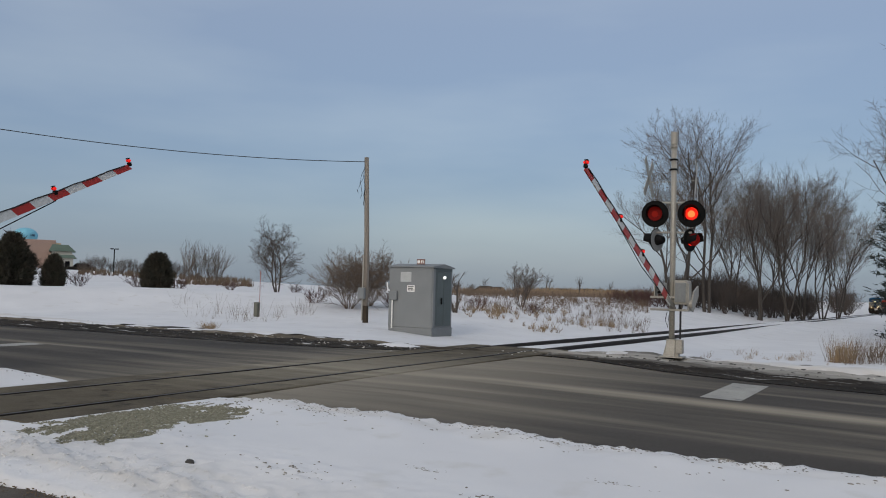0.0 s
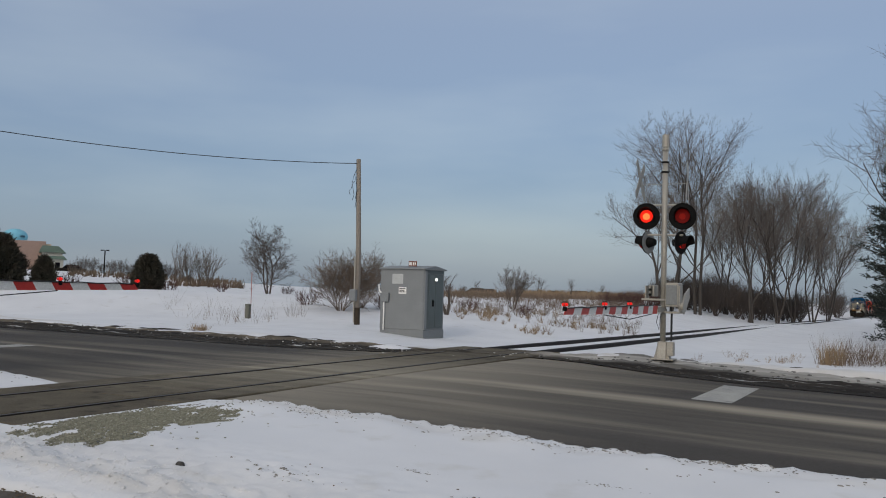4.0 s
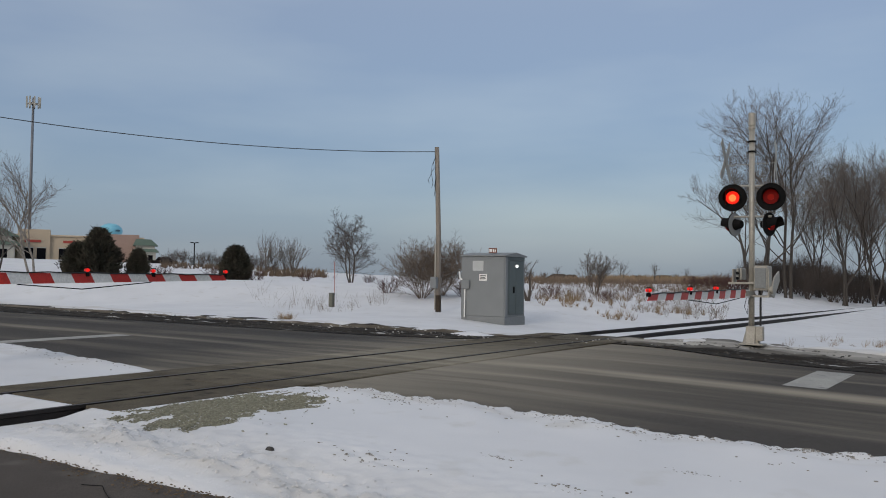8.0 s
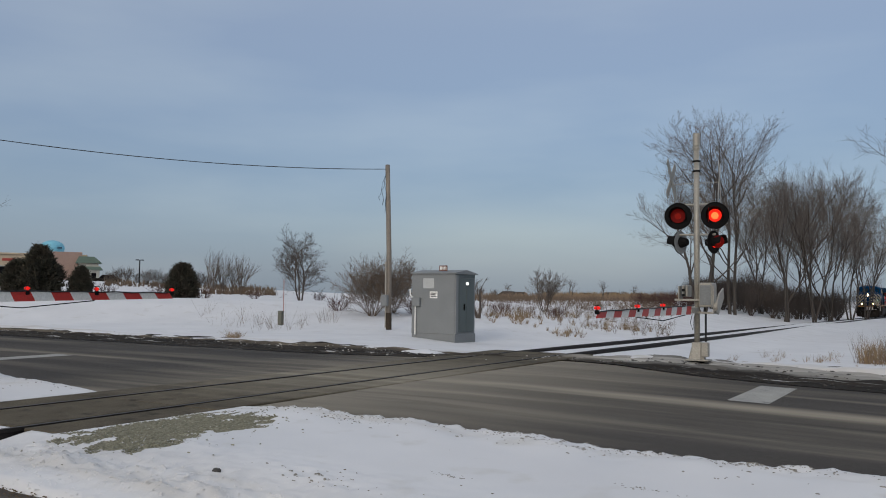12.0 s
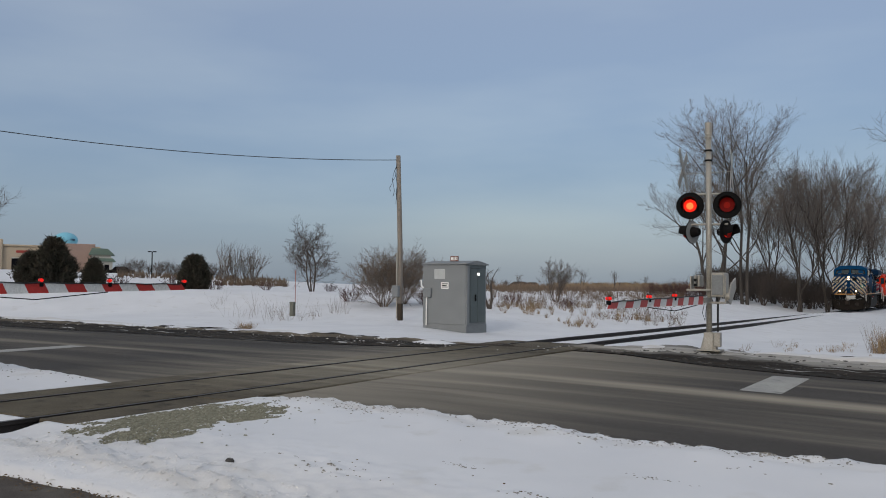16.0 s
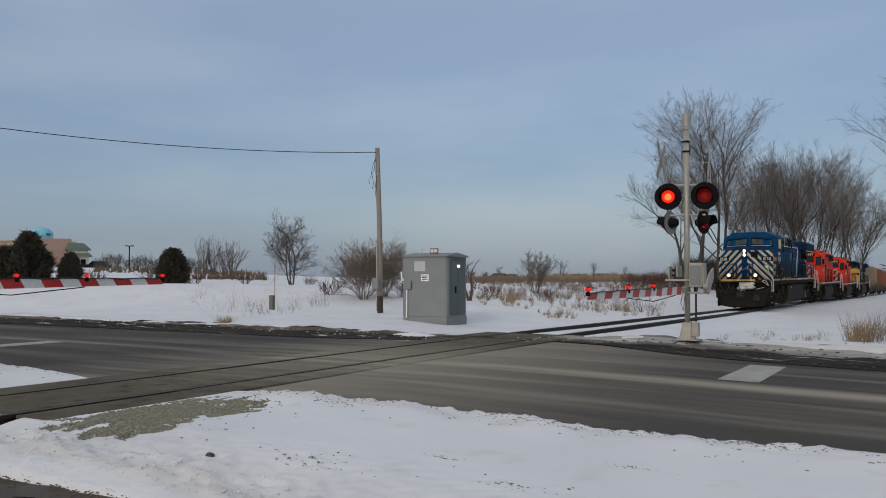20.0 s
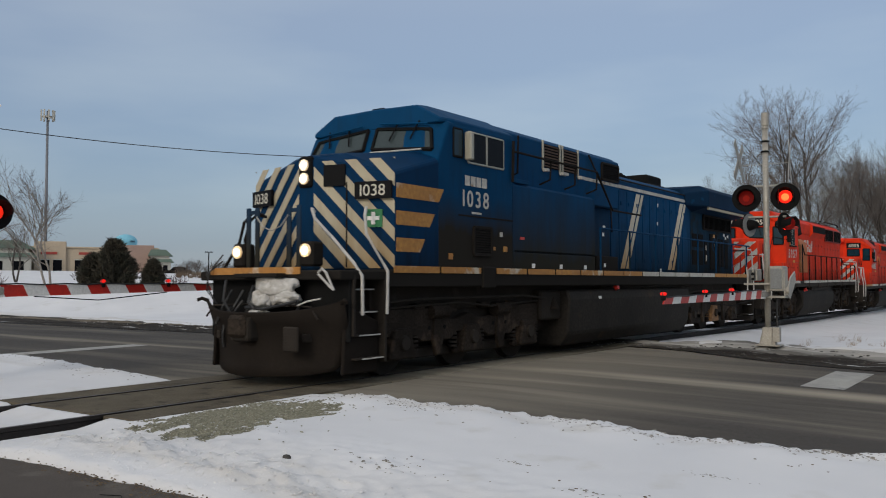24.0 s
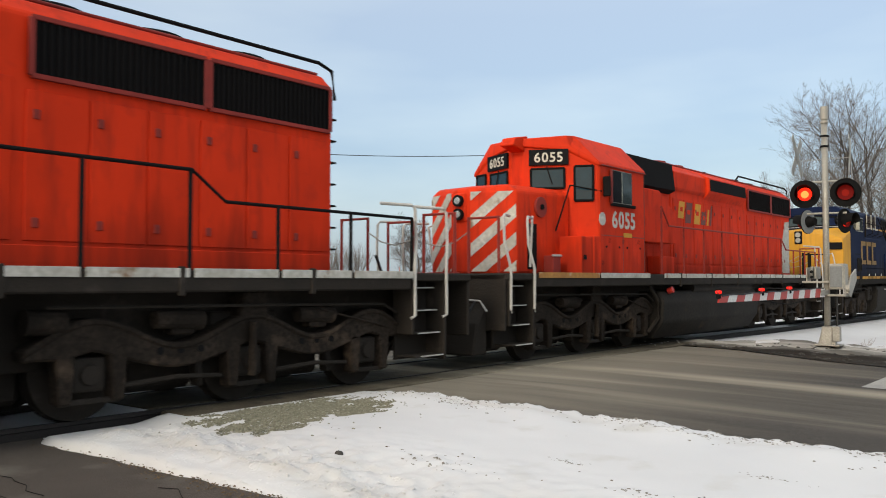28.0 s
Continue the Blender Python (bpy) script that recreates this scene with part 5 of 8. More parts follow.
def hood_doors(parent, s0, s1, n, y, z0, z1, mat, latch_mat):
    for sy in (1, -1):
        for i in range(n):
            a, b = s0 + (s1 - s0) * i / n + 0.016, s0 + (s1 - s0) * (i + 1) / n - 0.016
            yo = sy * y
            d = part("hood_door", bbox(-b, -a, min(yo, yo + sy * 0.018), max(yo, yo + sy * 0.018), z0, z1, 0.006), mat, parent)
            for z in (z0 + (z1 - z0) * 0.12, z0 + (z1 - z0) * 0.84):
                part("latch", bbox(-a - 0.14, -a - 0.07, min(yo + sy * 0.018, yo + sy * 0.035), max(yo + sy * 0.018, yo + sy * 0.035), z - 0.05, z + 0.05, 0.006), latch_mat, d)


def window(parent, corners, glass, rim=0.05, rim_mat=None, label=""):
    """Glass pane with a raised rim on four corners."""
    c = [Vector(p) for p in corners]
    n = (c[1] - c[0]).cross(c[3] - c[0]).normalized()
    w = plate(parent, "window", glass, c, 0.010, label)
    if rim_mat:
        for i in range(4):
            a, b = c[i] + n * 0.012, c[(i + 1) % 4] + n * 0.012
            part("rim", tube(B(), [a, b], rim * 0.5, 5), rim_mat, w)
    return w


def wide_nose_loco(name, label, paint, roof, tail, stripe_front, stripe_rear, number, chevrons, nose_paint, hood_paint):
    """A six-axle wide-nose diesel locomotive, 21 m over pilots."""
    t = thing(name, label, "locomotive", None, "locomotives")
    L = 21.0
    part("frame_sill", bbox(-20.1, -1.0, -1.5, 1.5, 1.39, 1.66, 0.02), SOOT, t)
    part("under_skirt", bbox(-20.0, -1.0, -1.05, 1.05, 1.0, 1.40, 0.02), UNDER, t)
    part("end_deck", bbox(-1.0, 0, -1.48, 1.48, 1.50, 1.64, 0.02), SOOT, t)
    part("end_deck", bbox(-L, -20.1, -1.48, 1.48, 1.50, 1.64, 0.02), SOOT, t)
    sill_stripes(t, 1.12, 3.60, 2, stripe_front, stripe_rear, 10.5, 1.61, 1.715)
    sill_stripes(t, 4.06, 20.05, 14, stripe_front, stripe_rear, 10.5, 1.61, 1.715)
    for sy in (1, -1):
        part("sill_step", bbox(-4.05, -3.62, min(sy * 1.44, sy * 1.53), max(sy * 1.44, sy * 1.53), 1.36, 1.74, 0.02), SOOT, t)
    plate(t, "nose_sill_stripe", stripe_front, [(0.01, -1.2, 1.585), (0.01, 0.72, 1.585), (0.01, 0.72, 1.69), (0.01, -1.2, 1.69)])
    part("centre_sill", bbox(-20.6, -0.4, -0.85, 0.85, 0.45, 1.36, 0.02), UNDER, t)
    # nose and cab
    def half(hw, zb, yc, zc, z0=1.64):
        return [(hw, z0), (hw, zb), (yc, zc), (0.0, zc + 0.02)]
    part("nose", eased(loft(B(), [(-0.85, half(0.16, 3.36, 0.12, 3.43)), (-1.18, half(1.5, 3.13, 0.50, 3.50)), (-2.36, half(1.5, 3.46, 1.14, 3.60))]), 0.05, 2), nose_paint, t)
    plate(t, "anti_glare_panel", SOOT, [(-1.24, -0.44, 3.50), (-2.26, -0.98, 3.598), (-2.26, 0.98, 3.598), (-1.24, 0.44, 3.50)][::-1], 0.008, "dull black anti-glare panel")
    part("cab", eased(loft(B(), [(-2.30, half(1.5, 3.46, 1.16, 3.60)), (-2.62, half(1.5, 4.10, 0.98, 4.38)), (-4.70, half(1.5, 4.12, 0.96, 4.42))]), 0.04, 2), BLUE_CAB if chevrons else paint, t)
    part("cab_roof", eased(loft(B(), [(-2.50, half(1.40, 4.18, 0.92, 4.44, 4.10)), (-2.8, half(1.49, 4.17, 0.92, 4.47, 4.08)), (-4.72, half(1.49, 4.17, 0.92, 4.48, 4.08))]), 0.02), roof, t)
    part("cab_side_line", bbox(-4.68, -2.9, 1.5, 1.506, 2.575, 2.60, 0.0), SOOT, t)
    part("roof_visor_bar", tube(B(), [rake_at(0.2, 0.74, 0.10), rake_at(1.2, 0.74, 0.10)], 0.016, 6), paint, t)
    part("roof_visor_bar", tube(B(), [rake_at(-0.2, 0.74, 0.10), rake_at(-1.2, 0.74, 0.10)], 0.016, 6), paint, t)
    for sy in (1, -1):
        q = [rake_at(sy * 0.10, 0.16, 0.014), rake_at(sy * 1.36, 0.16, 0.014), rake_at(sy * 1.24, 0.62, 0.014), rake_at(sy * 0.10, 0.64, 0.014)]
        window(t, q if sy > 0 else [q[1], q[0], q[3], q[2]], GLASS_DUSK, 0.07, BLACK, "raked windshield pane")
        for y0, y1 in ((0.55, 0.45), (1.0, 0.9)):
            part("wiper", tube(B(), [rake_at(sy * y0, 0.72, 0.05), rake_at(sy * y1, 0.32, 0.05)], 0.014, 5), BLACK, t)
        part("handrail_bar", tube(B(), [rake_at(sy * 0.15, 0.08, 0.10), rake_at(sy * 1.22, 0.08, 0.10)], 0.014, 6), FRAME_WHITE, t)
        yo = sy * 1.514
        def sidequad(s0, s1, z0, z1):
            q2 = [(-s0, yo, z0), (-s1, yo, z0), (-s1, yo, z1), (-s0, yo, z1)]
            return q2 if sy < 0 else [q2[1], q2[0], q2[3], q2[2]]
        window(t, sidequad(2.74, 3.0, 3.56, 4.02), GLASS_BLUE, 0.05, BLACK)
        window(t, sidequad(3.18, 3.75, 3.50, 4.02), GLASS, 0.045, ALU, "sliding cab side window")
        window(t, sidequad(3.78, 4.34, 3.50, 4.02), GLASS, 0.045, ALU)
        part("armrest_shade", bbox(-3.16, -3.05, min(yo, yo + sy * 0.14), max(yo, yo + sy * 0.14), 3.52, 4.0, 0.02), ALU, t, "pale folded wind deflector")
        part("cab_corner_grab", tube(B(), [(-4.62, sy * 1.54, 3.3), (-4.62, sy * 1.56, 4.05)], 0.03, 6), SOOT, t)
    # headlights, number boards, lamps
    hl = part("headlight_case", bbox(-0.92, -0.80, -0.14, 0.14, 2.95, 3.44, 0.03), BLACK, t)
    for z in (3.09, 3.30):
        part("headlight", tube(B(), [(-0.80, 0, z), (-0.775, 0, z)], 0.092, 20), HEADLIGHT if chevrons else GALV, hl, "lit warm headlight" if chevrons else "unlit headlight")
        if chevrons:
            part("headlight_bulb", tube(B(), [(-0.776, 0, z), (-0.770, 0, z)], 0.060, 18), LAMP_BULB, hl, "cream glowing bulb")
    v_up = Vector((0, 0, 1.44))
    for sy in (1, -1):
        o = Vector((-0.85, sy * 0.16, 1.68))
        u = Vector((-0.33, sy * 1.34, 0))
        nrm = u.cross(v_up).normalized() * (1 if sy > 0 else -1)
        up = Vector((0, 0, 1))
        if chevrons:
            if sy > 0:
                bands("nose_stripe", t, STRIPE_CREAM, o, u, v_up * 1.16, -0.86, 0.118, 0.130, 0.10, 8)
            else:
                bands("nose_stripe", t, STRIPE_CREAM, o + u, -u, v_up * 1.16, 0.86, 0.118, 0.130, -0.76, 8)
        nb_o = o + u * 0.54 + up * 1.05 + nrm * 0.03
        c4 = [nb_o, nb_o + u * 0.44, nb_o + u * 0.44 + up * 0.26, nb_o + up * 0.26]
        nb = plate(t, "number_board", NUMBER_BLACK, c4 if sy > 0 else [c4[1], c4[0], c4[3], c4[2]], 0.05)
        ang = math.degrees(math.atan2(nrm.y, nrm.x)) + 90
        mid = nb_o + u * 0.22 + up * 0.13 + nrm * 0.054
        letters("numeral", number, 0.25, NUMBER_WHITE, nb, pose(mid.x, mid.y, mid.z, 90, 0, ang), "", 0.002)
        dl = part("ditch_light_case", bbox(-0.35, -0.1, sy * 0.72 - 0.13, sy * 0.72 + 0.13, 1.70, 2.06, 0.03), SOOT, t)
        part("ditch_light", tube(B(), [(-0.10, sy * 0.72, 1.93), (-0.07, sy * 0.72, 1.93)], 0.098, 20), DITCHLIGHT if chevrons else GALV, dl, "lit amber-white ditch light" if chevrons else "unlit ditch light")
        if chevrons:
            part("ditch_light_bulb", tube(B(), [(-0.071, sy * 0.72, 1.93), (-0.065, sy * 0.72, 1.93)], 0.060, 18), LAMP_BULB, dl, "cream glowing bulb")
        for py in ((-0.50, -0.31) if sy < 0 else (0.36, 0.56)):
            part("gate_post", bbox(-0.14, -0.10, py - 0.045, py + 0.045, 1.62, 2.60, 0.012), paint if chevrons else SOOT, t)
        part("gate_bar", bbox(-0.14, -0.11, sy * 0.44 - 0.1, sy * 0.44 + 0.1, 2.50, 2.56, 0.008), paint if chevrons else SOOT, t)
        part("nose_grab", tube(B(), [(-0.46, sy * 0.54, 2.52), (-0.32, sy * 0.63, 2.55), (-0.25, sy * 0.75, 2.40), (-0.38, sy * 1.0, 2.10), (-0.42, sy * 1.36, 1.74), (-0.40, sy * 1.53, 1.56), (-0.40, sy * 1.54, 1.0)], 0.024, 8), FRAME_WHITE if sy > 0 else SOOT, t, "bent grab rail")
        part("nose_grab", tube(B(), [(-1.02, sy * 1.06, 2.55), (-0.90, sy * 1.18, 2.58), (-0.80, sy * 1.24, 2.46), (-0.76, sy * 1.30, 2.18), (-0.99, sy * 1.52, 1.63), (-0.95, sy * 1.54, 1.0)], 0.024, 8), FRAME_WHITE if sy > 0 else SOOT, t, "bent grab rail")
    part("deck_chain", tube(B(), [(-0.10, -0.31, 2.46), (-0.09, -0.16, 2.30), (-0.09, 0.03, 2.24), (-0.09, 0.21, 2.30), (-0.10, 0.36, 2.46)], 0.011, 5), GALV, t)
    if chevrons:
        def on_nose(y, z, lift):
            nn = Vector((1.34, 0.33, 0)).normalized()
            return Vector((-0.85 - 0.33 * (y - 0.16) / 1.34, y, z)) + nn * lift
        plate(t, "nose_hatch", NUMBER_BLACK, [on_nose(0.34, 2.95, 0.004), on_nose(0.70, 2.95, 0.004), on_nose(0.70, 3.28, 0.004), on_nose(0.34, 3.28, 0.004)], 0.03, "black square nose hatch")
        gs = plate(t, "first_aid_sign", GREEN_SIGN, [on_nose(1.03, 2.30, 0.0), on_nose(1.31, 2.30, 0.0), on_nose(1.31, 2.57, 0.0), on_nose(1.03, 2.57, 0.0)], 0.024, "green sign with white cross")
        for a, b, lf in ((0.095, 0.030, 0.030), (0.030, 0.095, 0.034)):
            plate(gs, "cross_bar", WHITE, [on_nose(1.17 - a, 2.435 - b, lf), on_nose(1.17 + a, 2.435 - b, lf), on_nose(1.17 + a, 2.435 + b, lf), on_nose(1.17 - a, 2.435 + b, lf)], 0.004)
        part("nose_door_line", tube(B(), [on_nose(0.72, 1.7, 0.01), on_nose(0.72, 3.0, 0.01)], 0.012, 5), SOOT, t)
        for k, (z0, z1, a1, a0) in enumerate(((2.75, 2.97, 2.46, 2.32), (2.335, 2.55, 2.20, 2.07), (1.93, 2.14, 1.94, 1.81))):
            for sy in (1, -1):
                q = [(-1.22, sy * 1.503, z0), (-a0, sy * 1.503, z0), (-a1, sy * 1.503, z1), (-1.22, sy * 1.503, z1)]
                plate(t, "cab_band", STRIPE_AMBER, q if sy < 0 else q[::-1], 0.006)
        side_text(t, number, 0.395, STRIPE_WHITE, 3.43, 1.506, 2.885, "cream road number", 2.0, 0.004)
        for i in range(4):
            part("lettering_bar", bbox(-3.09 - i * 0.18 - 0.145, -3.09 - i * 0.18, 1.5, 1.507, 3.10, 3.27, 0.0), STRIPE_WHITE, t, "plain pale bar")
        part("lettering_bar", bbox(-3.60, -3.30, 1.5, 1.506, 2.63, 2.665, 0.0), STRIPE_WHITE, t, "plain pale bar")
        for s0, z0, w, h, mat in ((4.22, 2.28, 0.09, 0.08, STRIPE_WHITE), (3.99, 2.03, 0.07, 0.06, STRIPE_AMBER), (4.34, 2.01, 0.13, 0.10, STRIPE_AMBER), (5.0, 2.26, 0.15, 0.05, RED), (2.6, 1.84, 0.12, 0.10, STRIPE_AMBER)):
            part("small_plate", bbox(-s0 - w, -s0, 1.47, 1.509 if s0 < 4.7 else 1.482, z0, z0 + h, 0.0), mat, t)
    # cab side grille, body panels
    louvres(t, "side_grille", 3.34, 3.90, 1.5, 1.94, 2.40, SOOT, 11, False, SOOT)
    for sy in (1, -1):
        part("body_panel", bbox(-8.30, -4.76, min(sy * 1.42, sy * 1.47), max(sy * 1.42, sy * 1.47), 1.68, 2.02, 0.012), paint, t)
        part("body_panel", bbox(-8.30, -4.76, min(sy * 1.42, sy * 1.47), max(sy * 1.42, sy * 1.47), 2.05, 3.27, 0.012), paint, t)
        part("corner_strip", bbox(-4.76, -4.70, min(sy * 1.42, sy * 1.49), max(sy * 1.42, sy * 1.49), 1.68, 3.3, 0.008), paint, t)
    part("equipment_body", bbox(-8.34, -4.68, -1.42, 1.42, 1.64, 3.32, 0.04), paint, t)
    part("upper_hood", eased(loft(B(), [(-4.68, [(1.22, 3.2), (1.22, 4.30), (0.99, 4.43), (0, 4.45)]), (-10.2, [(1.22, 3.2), (1.22, 4.30), (0.99, 4.43), (0, 4.45)])]), 0.02), hood_paint, t)
    part("low_body", bbox(-10.2, -8.3, -0.98, 0.98, 1.62, 3.3, 0.02), paint, t)
    for s0 in (6.36, 7.22):
        louvres(t, "blower_vent", s0, s0 + 0.70, 1.22, 3.80, 4.28, VENT_BROWN, 8, False)
        for sy in (1, -1):
            for a in (s0 - 0.03, s0 + 0.71):
                part("vent_post", bbox(-a - 0.04, -a, min(sy * 1.22, sy * 1.26), max(sy * 1.22, sy * 1.26), 3.74, 4.34, 0.006), ALU, t)
                part("vent_foot", bbox(-a - 0.12, -a, min(sy * 1.24, sy * 1.34), max(sy * 1.24, sy * 1.34), 3.70, 3.76, 0.006), FRAME_WHITE, t)
    louvres(t, "screen", 9.2, 10.12, 1.22, 3.84, 4.20, GRILLE, 8, False, SOOT)
    for sy in (1, -1):
        part("body_stripe", bbox(-10.2, -7.97, min(sy * 1.22, sy * 1.228), max(sy * 1.22, sy * 1.228), 3.72, 3.79, 0.0), stripe_rear, t)
        part("upper_rail", tube(B(), [(-4.66, sy * 1.5, 3.88), (-8.37, sy * 1.5, 3.88), (-9.3, sy * 1.45, 3.10), (-11.0, sy * 1.45, 3.10)], 0.022, 8), SOOT, t)
        for s0 in (4.9, 6.2, 7.3, 8.37):
            part("rail_bracket", tube(B(), [(-s0, sy * 1.24, 3.42), (-s0, sy * 1.48, 3.50), (-s0, sy * 1.5, 4.2 if s0 < 5 else 3.88)], 0.020, 6), SOOT, t)
        part("body_step", bbox(-5.4, -4.75, min(sy * 1.2, sy * 1.44), max(sy * 1.2, sy * 1.44), 3.32, 3.40, 0.01), paint, t)
        part("fall_rail", tube(B(), [(-8.5, sy * 1.24, 4.3), (-9.2, sy * 1.45, 3.2), (-9.25, sy * 1.45, 2.6)], 0.02, 6), SOOT, t)
    part("step_box", bbox(-9.7, -8.55, -1.40, 1.40, 1.62, 2.05, 0.02), SOOT, t)
    # engine hood
    part("engine_hood", eased(loft(B(), [(-10.18, [(0.96, 1.62), (0.96, 3.98), (0.72, 4.16), (0, 4.20)]), (-16.1, [(0.96, 1.62), (0.96, 3.98), (0.72, 4.16), (0, 4.20)])]), 0.03), hood_paint, t)
    hood_doors(t, 10.25, 15.85, 11, 0.96, 1.78, 3.74, hood_paint, hood_paint)
    for sy in (1, -1):
        part("hood_stripe", bbox(-15.9, -10.22, min(sy * 0.96, sy * 0.985), max(sy * 0.96, sy * 0.985), 3.79, 3.87, 0.0), stripe_rear, t)
        part("hood_lip", tube(B(), [(-10.2, sy * 0.98, 4.0), (-16.0, sy * 0.98, 4.0)], 0.02, 5), SOOT, t)
        if chevrons:
            for s_top in (11.88, 15.16):
                for off, w in ((0.0, 0.25), (0.34, 0.15)):
                    q = [(-s_top + 1.05 - off, sy * 0.984, 1.80), (-s_top + 1.05 - off - w, sy * 0.984, 1.80), (-s_top - off - w, sy * 0.984, 3.73), (-s_top - off, sy * 0.984, 3.73)]
                    plate(t, "slash_stripe", STRIPE_SLASH, q if sy < 0 else q[::-1], 0.005)
    part("exhaust", bbox(-15.2, -14.1, -0.42, 0.42, 4.16, 4.52, 0.05), BLACK, t)
    part("stack_collar", bbox(-15.3, -14.0, -0.5, 0.5, 4.16, 4.26, 0.03), SOOT, t)
    horn(t, 12.9, 0.1, 4.20)
    # radiator section with overhanging wings
    part("radiator_body", bbox(-20.27, -16.05, -0.97, 0.97, 1.62, 3.78, 0.02), tail, t)
    part("radiator_overhang", eased(loft(B(), [(-15.55, [(0.97, 3.72), (1.0, 3.80), (1.0, 4.06), (0.86, 4.22), (0, 4.27)]), (-16.2, [(0.97, 3.56), (1.5, 3.70), (1.5, 4.16), (1.22, 4.33), (0, 4.35)]), (-20.55, [(0.97, 3.56), (1.5, 3.70), (1.5, 4.16), (1.22, 4.33), (0, 4.35)])]), 0.02), wing_paint(tail), t)
    for sy in (1, -1):
        part("wing_stripe", bbox(-20.3, -16.3, min(sy * 1.40, sy * 1.46), max(sy * 1.40, sy * 1.46), 3.62, 3.69, 0.0), STRIPE_CREAM, t)
        for s0, s1, z0, z1 in ((16.18, 16.62, 2.52, 2.92), (16.76, 17.2, 2.52, 2.92), (16.18, 16.62, 1.98, 2.42), (16.76, 17.2, 1.98, 2.42), (18.74, 18.98, 1.95, 2.85), (19.06, 19.30, 1.95, 2.85), (19.42, 19.78, 1.9, 2.8), (17.34, 17.6, 2.0, 2.75)):
            part("access_panel", bbox(-s1, -s0, min(sy * 0.97, sy * 0.985), max(sy * 0.97, sy * 0.985), z0, z1, 0.006), GRILLE if chevrons else tail, t)
        part("fan_door", bbox(-18.6, -17.85, min(sy * 0.97, sy * 1.0), max(sy * 0.97, sy * 1.0), 1.85, 2.98, 0.012), GRILLE, t)
        fan = part("fan_guard", tube(B(), [(-18.27, sy * 0.99, 2.62), (-18.27, sy * 1.02, 2.62)], 0.24, 20, 0.22), paint, t)
        part("fan_face", tube(B(), [(-18.27, sy * 1.02, 2.62), (-18.27, sy * 1.026, 2.62)], 0.17, 20), BLACK, fan)
        part("hub", tube(B(), [(-18.27, sy * 1.026, 2.62), (-18.27, sy * 1.04, 2.62)], 0.07, 12), GALV, fan)
        if chevrons:
            part("warning_disc", bbox(-18.3, -18.12, sy * 1.0 - 0.004, sy * 1.0 + 0.006, 2.86, 2.96, 0.0), STRIPE_AMBER, t)
            part("worn_patch", bbox(-17.52, -17.44, sy * 0.986 - 0.002, sy * 0.986 + 0.004, 2.1, 2.3, 0.0), STRIPE_WHITE, t)
            part("worn_patch", bbox(-17.50, -17.43, sy * 0.986 - 0.002, sy * 0.986 + 0.004, 2.45, 2.6, 0.0), STRIPE_WHITE, t)
        for z in (1.9, 2.25, 2.6, 2.95, 3.3):
            part("ladder_rung", tube(B(), [(-20.27, sy * 0.7, z), (-20.37, sy * 0.7, z), (-20.37, sy * 0.9, z), (-20.27, sy * 0.9, z)], 0.014, 5), tail, t)
    louvres(t, "radiator_grille", 17.2, 20.0, 0.975, 3.10, 3.52, GRILLE, 22, True, SOOT)
    for s0, z0, w in ((5.45, 1.735, 0.12), (6.6, 1.735, 0.12), (7.74, 1.735, 0.11), (8.9, 1.80, 0.1), (9.75, 2.55, 0.1), (9.78, 2.72, 0.14), (13.3, 3.0, 0.06), (13.35, 3.5, 0.06), (19.25, 2.95, 0.16), (19.43, 2.86, 0.14), (19.65, 2.92, 0.16), (13.5, 1.74, 0.1)):
        yy = 1.472 if s0 < 8.34 else 1.402 if 8.5 < s0 < 9.7 else 0.985
        part("warning_label", bbox(-s0 - w, -s0, yy, yy + 0.006, z0, z0 + 0.085, 0), WHITE, t, "small white warning label")
    railing(t, [(8.6, 2.66), (20.2, 2.66), (20.55, 2.66)], 1.66, 1.64, 1.46, hood_paint if chevrons else NAVY)
    # fuel tank, trucks, end gear
    part("fuel_tank", eased(prism(B(), [(-1.42, 1.30), (1.42, 1.30), (1.47, 1.1), (1.42, 0.40), (1.2, 0.13), (-1.2, 0.13), (-1.42, 0.40), (-1.47, 1.1)], "x", -14.45, -7.05), 0.04), TANK, t)
    for sy in (1, -1):
        part("air_reservoir", tube(B(), [(-14.4, sy * 1.2, 1.36), (-9.0, sy * 1.2, 1.36)], 0.08, 12), UNDER, t)
        part("fuel_filler", tube(B(), [(-9.5, sy * 1.40, 1.33), (-9.5, sy * 1.48, 1.36)], 0.06, 12), RED, t, "red fuel filler cap")
        part("warning_label", bbox(-8.6, -8.48, min(sy * 1.45, sy * 1.475), max(sy * 1.45, sy * 1.475), 1.10, 1.16, 0), WHITE, t)
        part("bell", tube(B(), [(-6.75, sy * 1.2, 1.18), (-6.75, sy * 1.2, 1.05), (-6.75, sy * 1.2, 0.92)], 0.05, 12, 0.17), UNDER_BROWN, t, "grimy hanging bell")
        for a, b, z0, z1 in ((0.95, 1.3, 0.5, 1.4), (6.2, 7.1, 0.7, 1.3), (14.4, 15.2, 0.75, 1.35)):
            part("equipment_box", bbox(-b, -a, min(sy * 0.7, sy * 1.25), max(sy * 0.7, sy * 1.25), z0, z1, 0.04), UNDER, t)
        for a, b in ((1.3, 6.4), (14.8, 20.0)):
            part("brake_pipe", tube(B(), [(-a, sy * 1.26, 1.16), (-a - 0.8, sy * 1.28, 1.20), (-b + 0.9, sy * 1.28, 1.21), (-b, sy * 1.26, 1.14)], 0.022, 6), UNDER, t)
    truck(t, 3.75, 2.0, UNDER_BROWN, UNDER_BROWN, 5)
    truck(t, 17.5, 2.0, UNDER_BROWN, RUST_AMBER if chevrons else UNDER, 0)
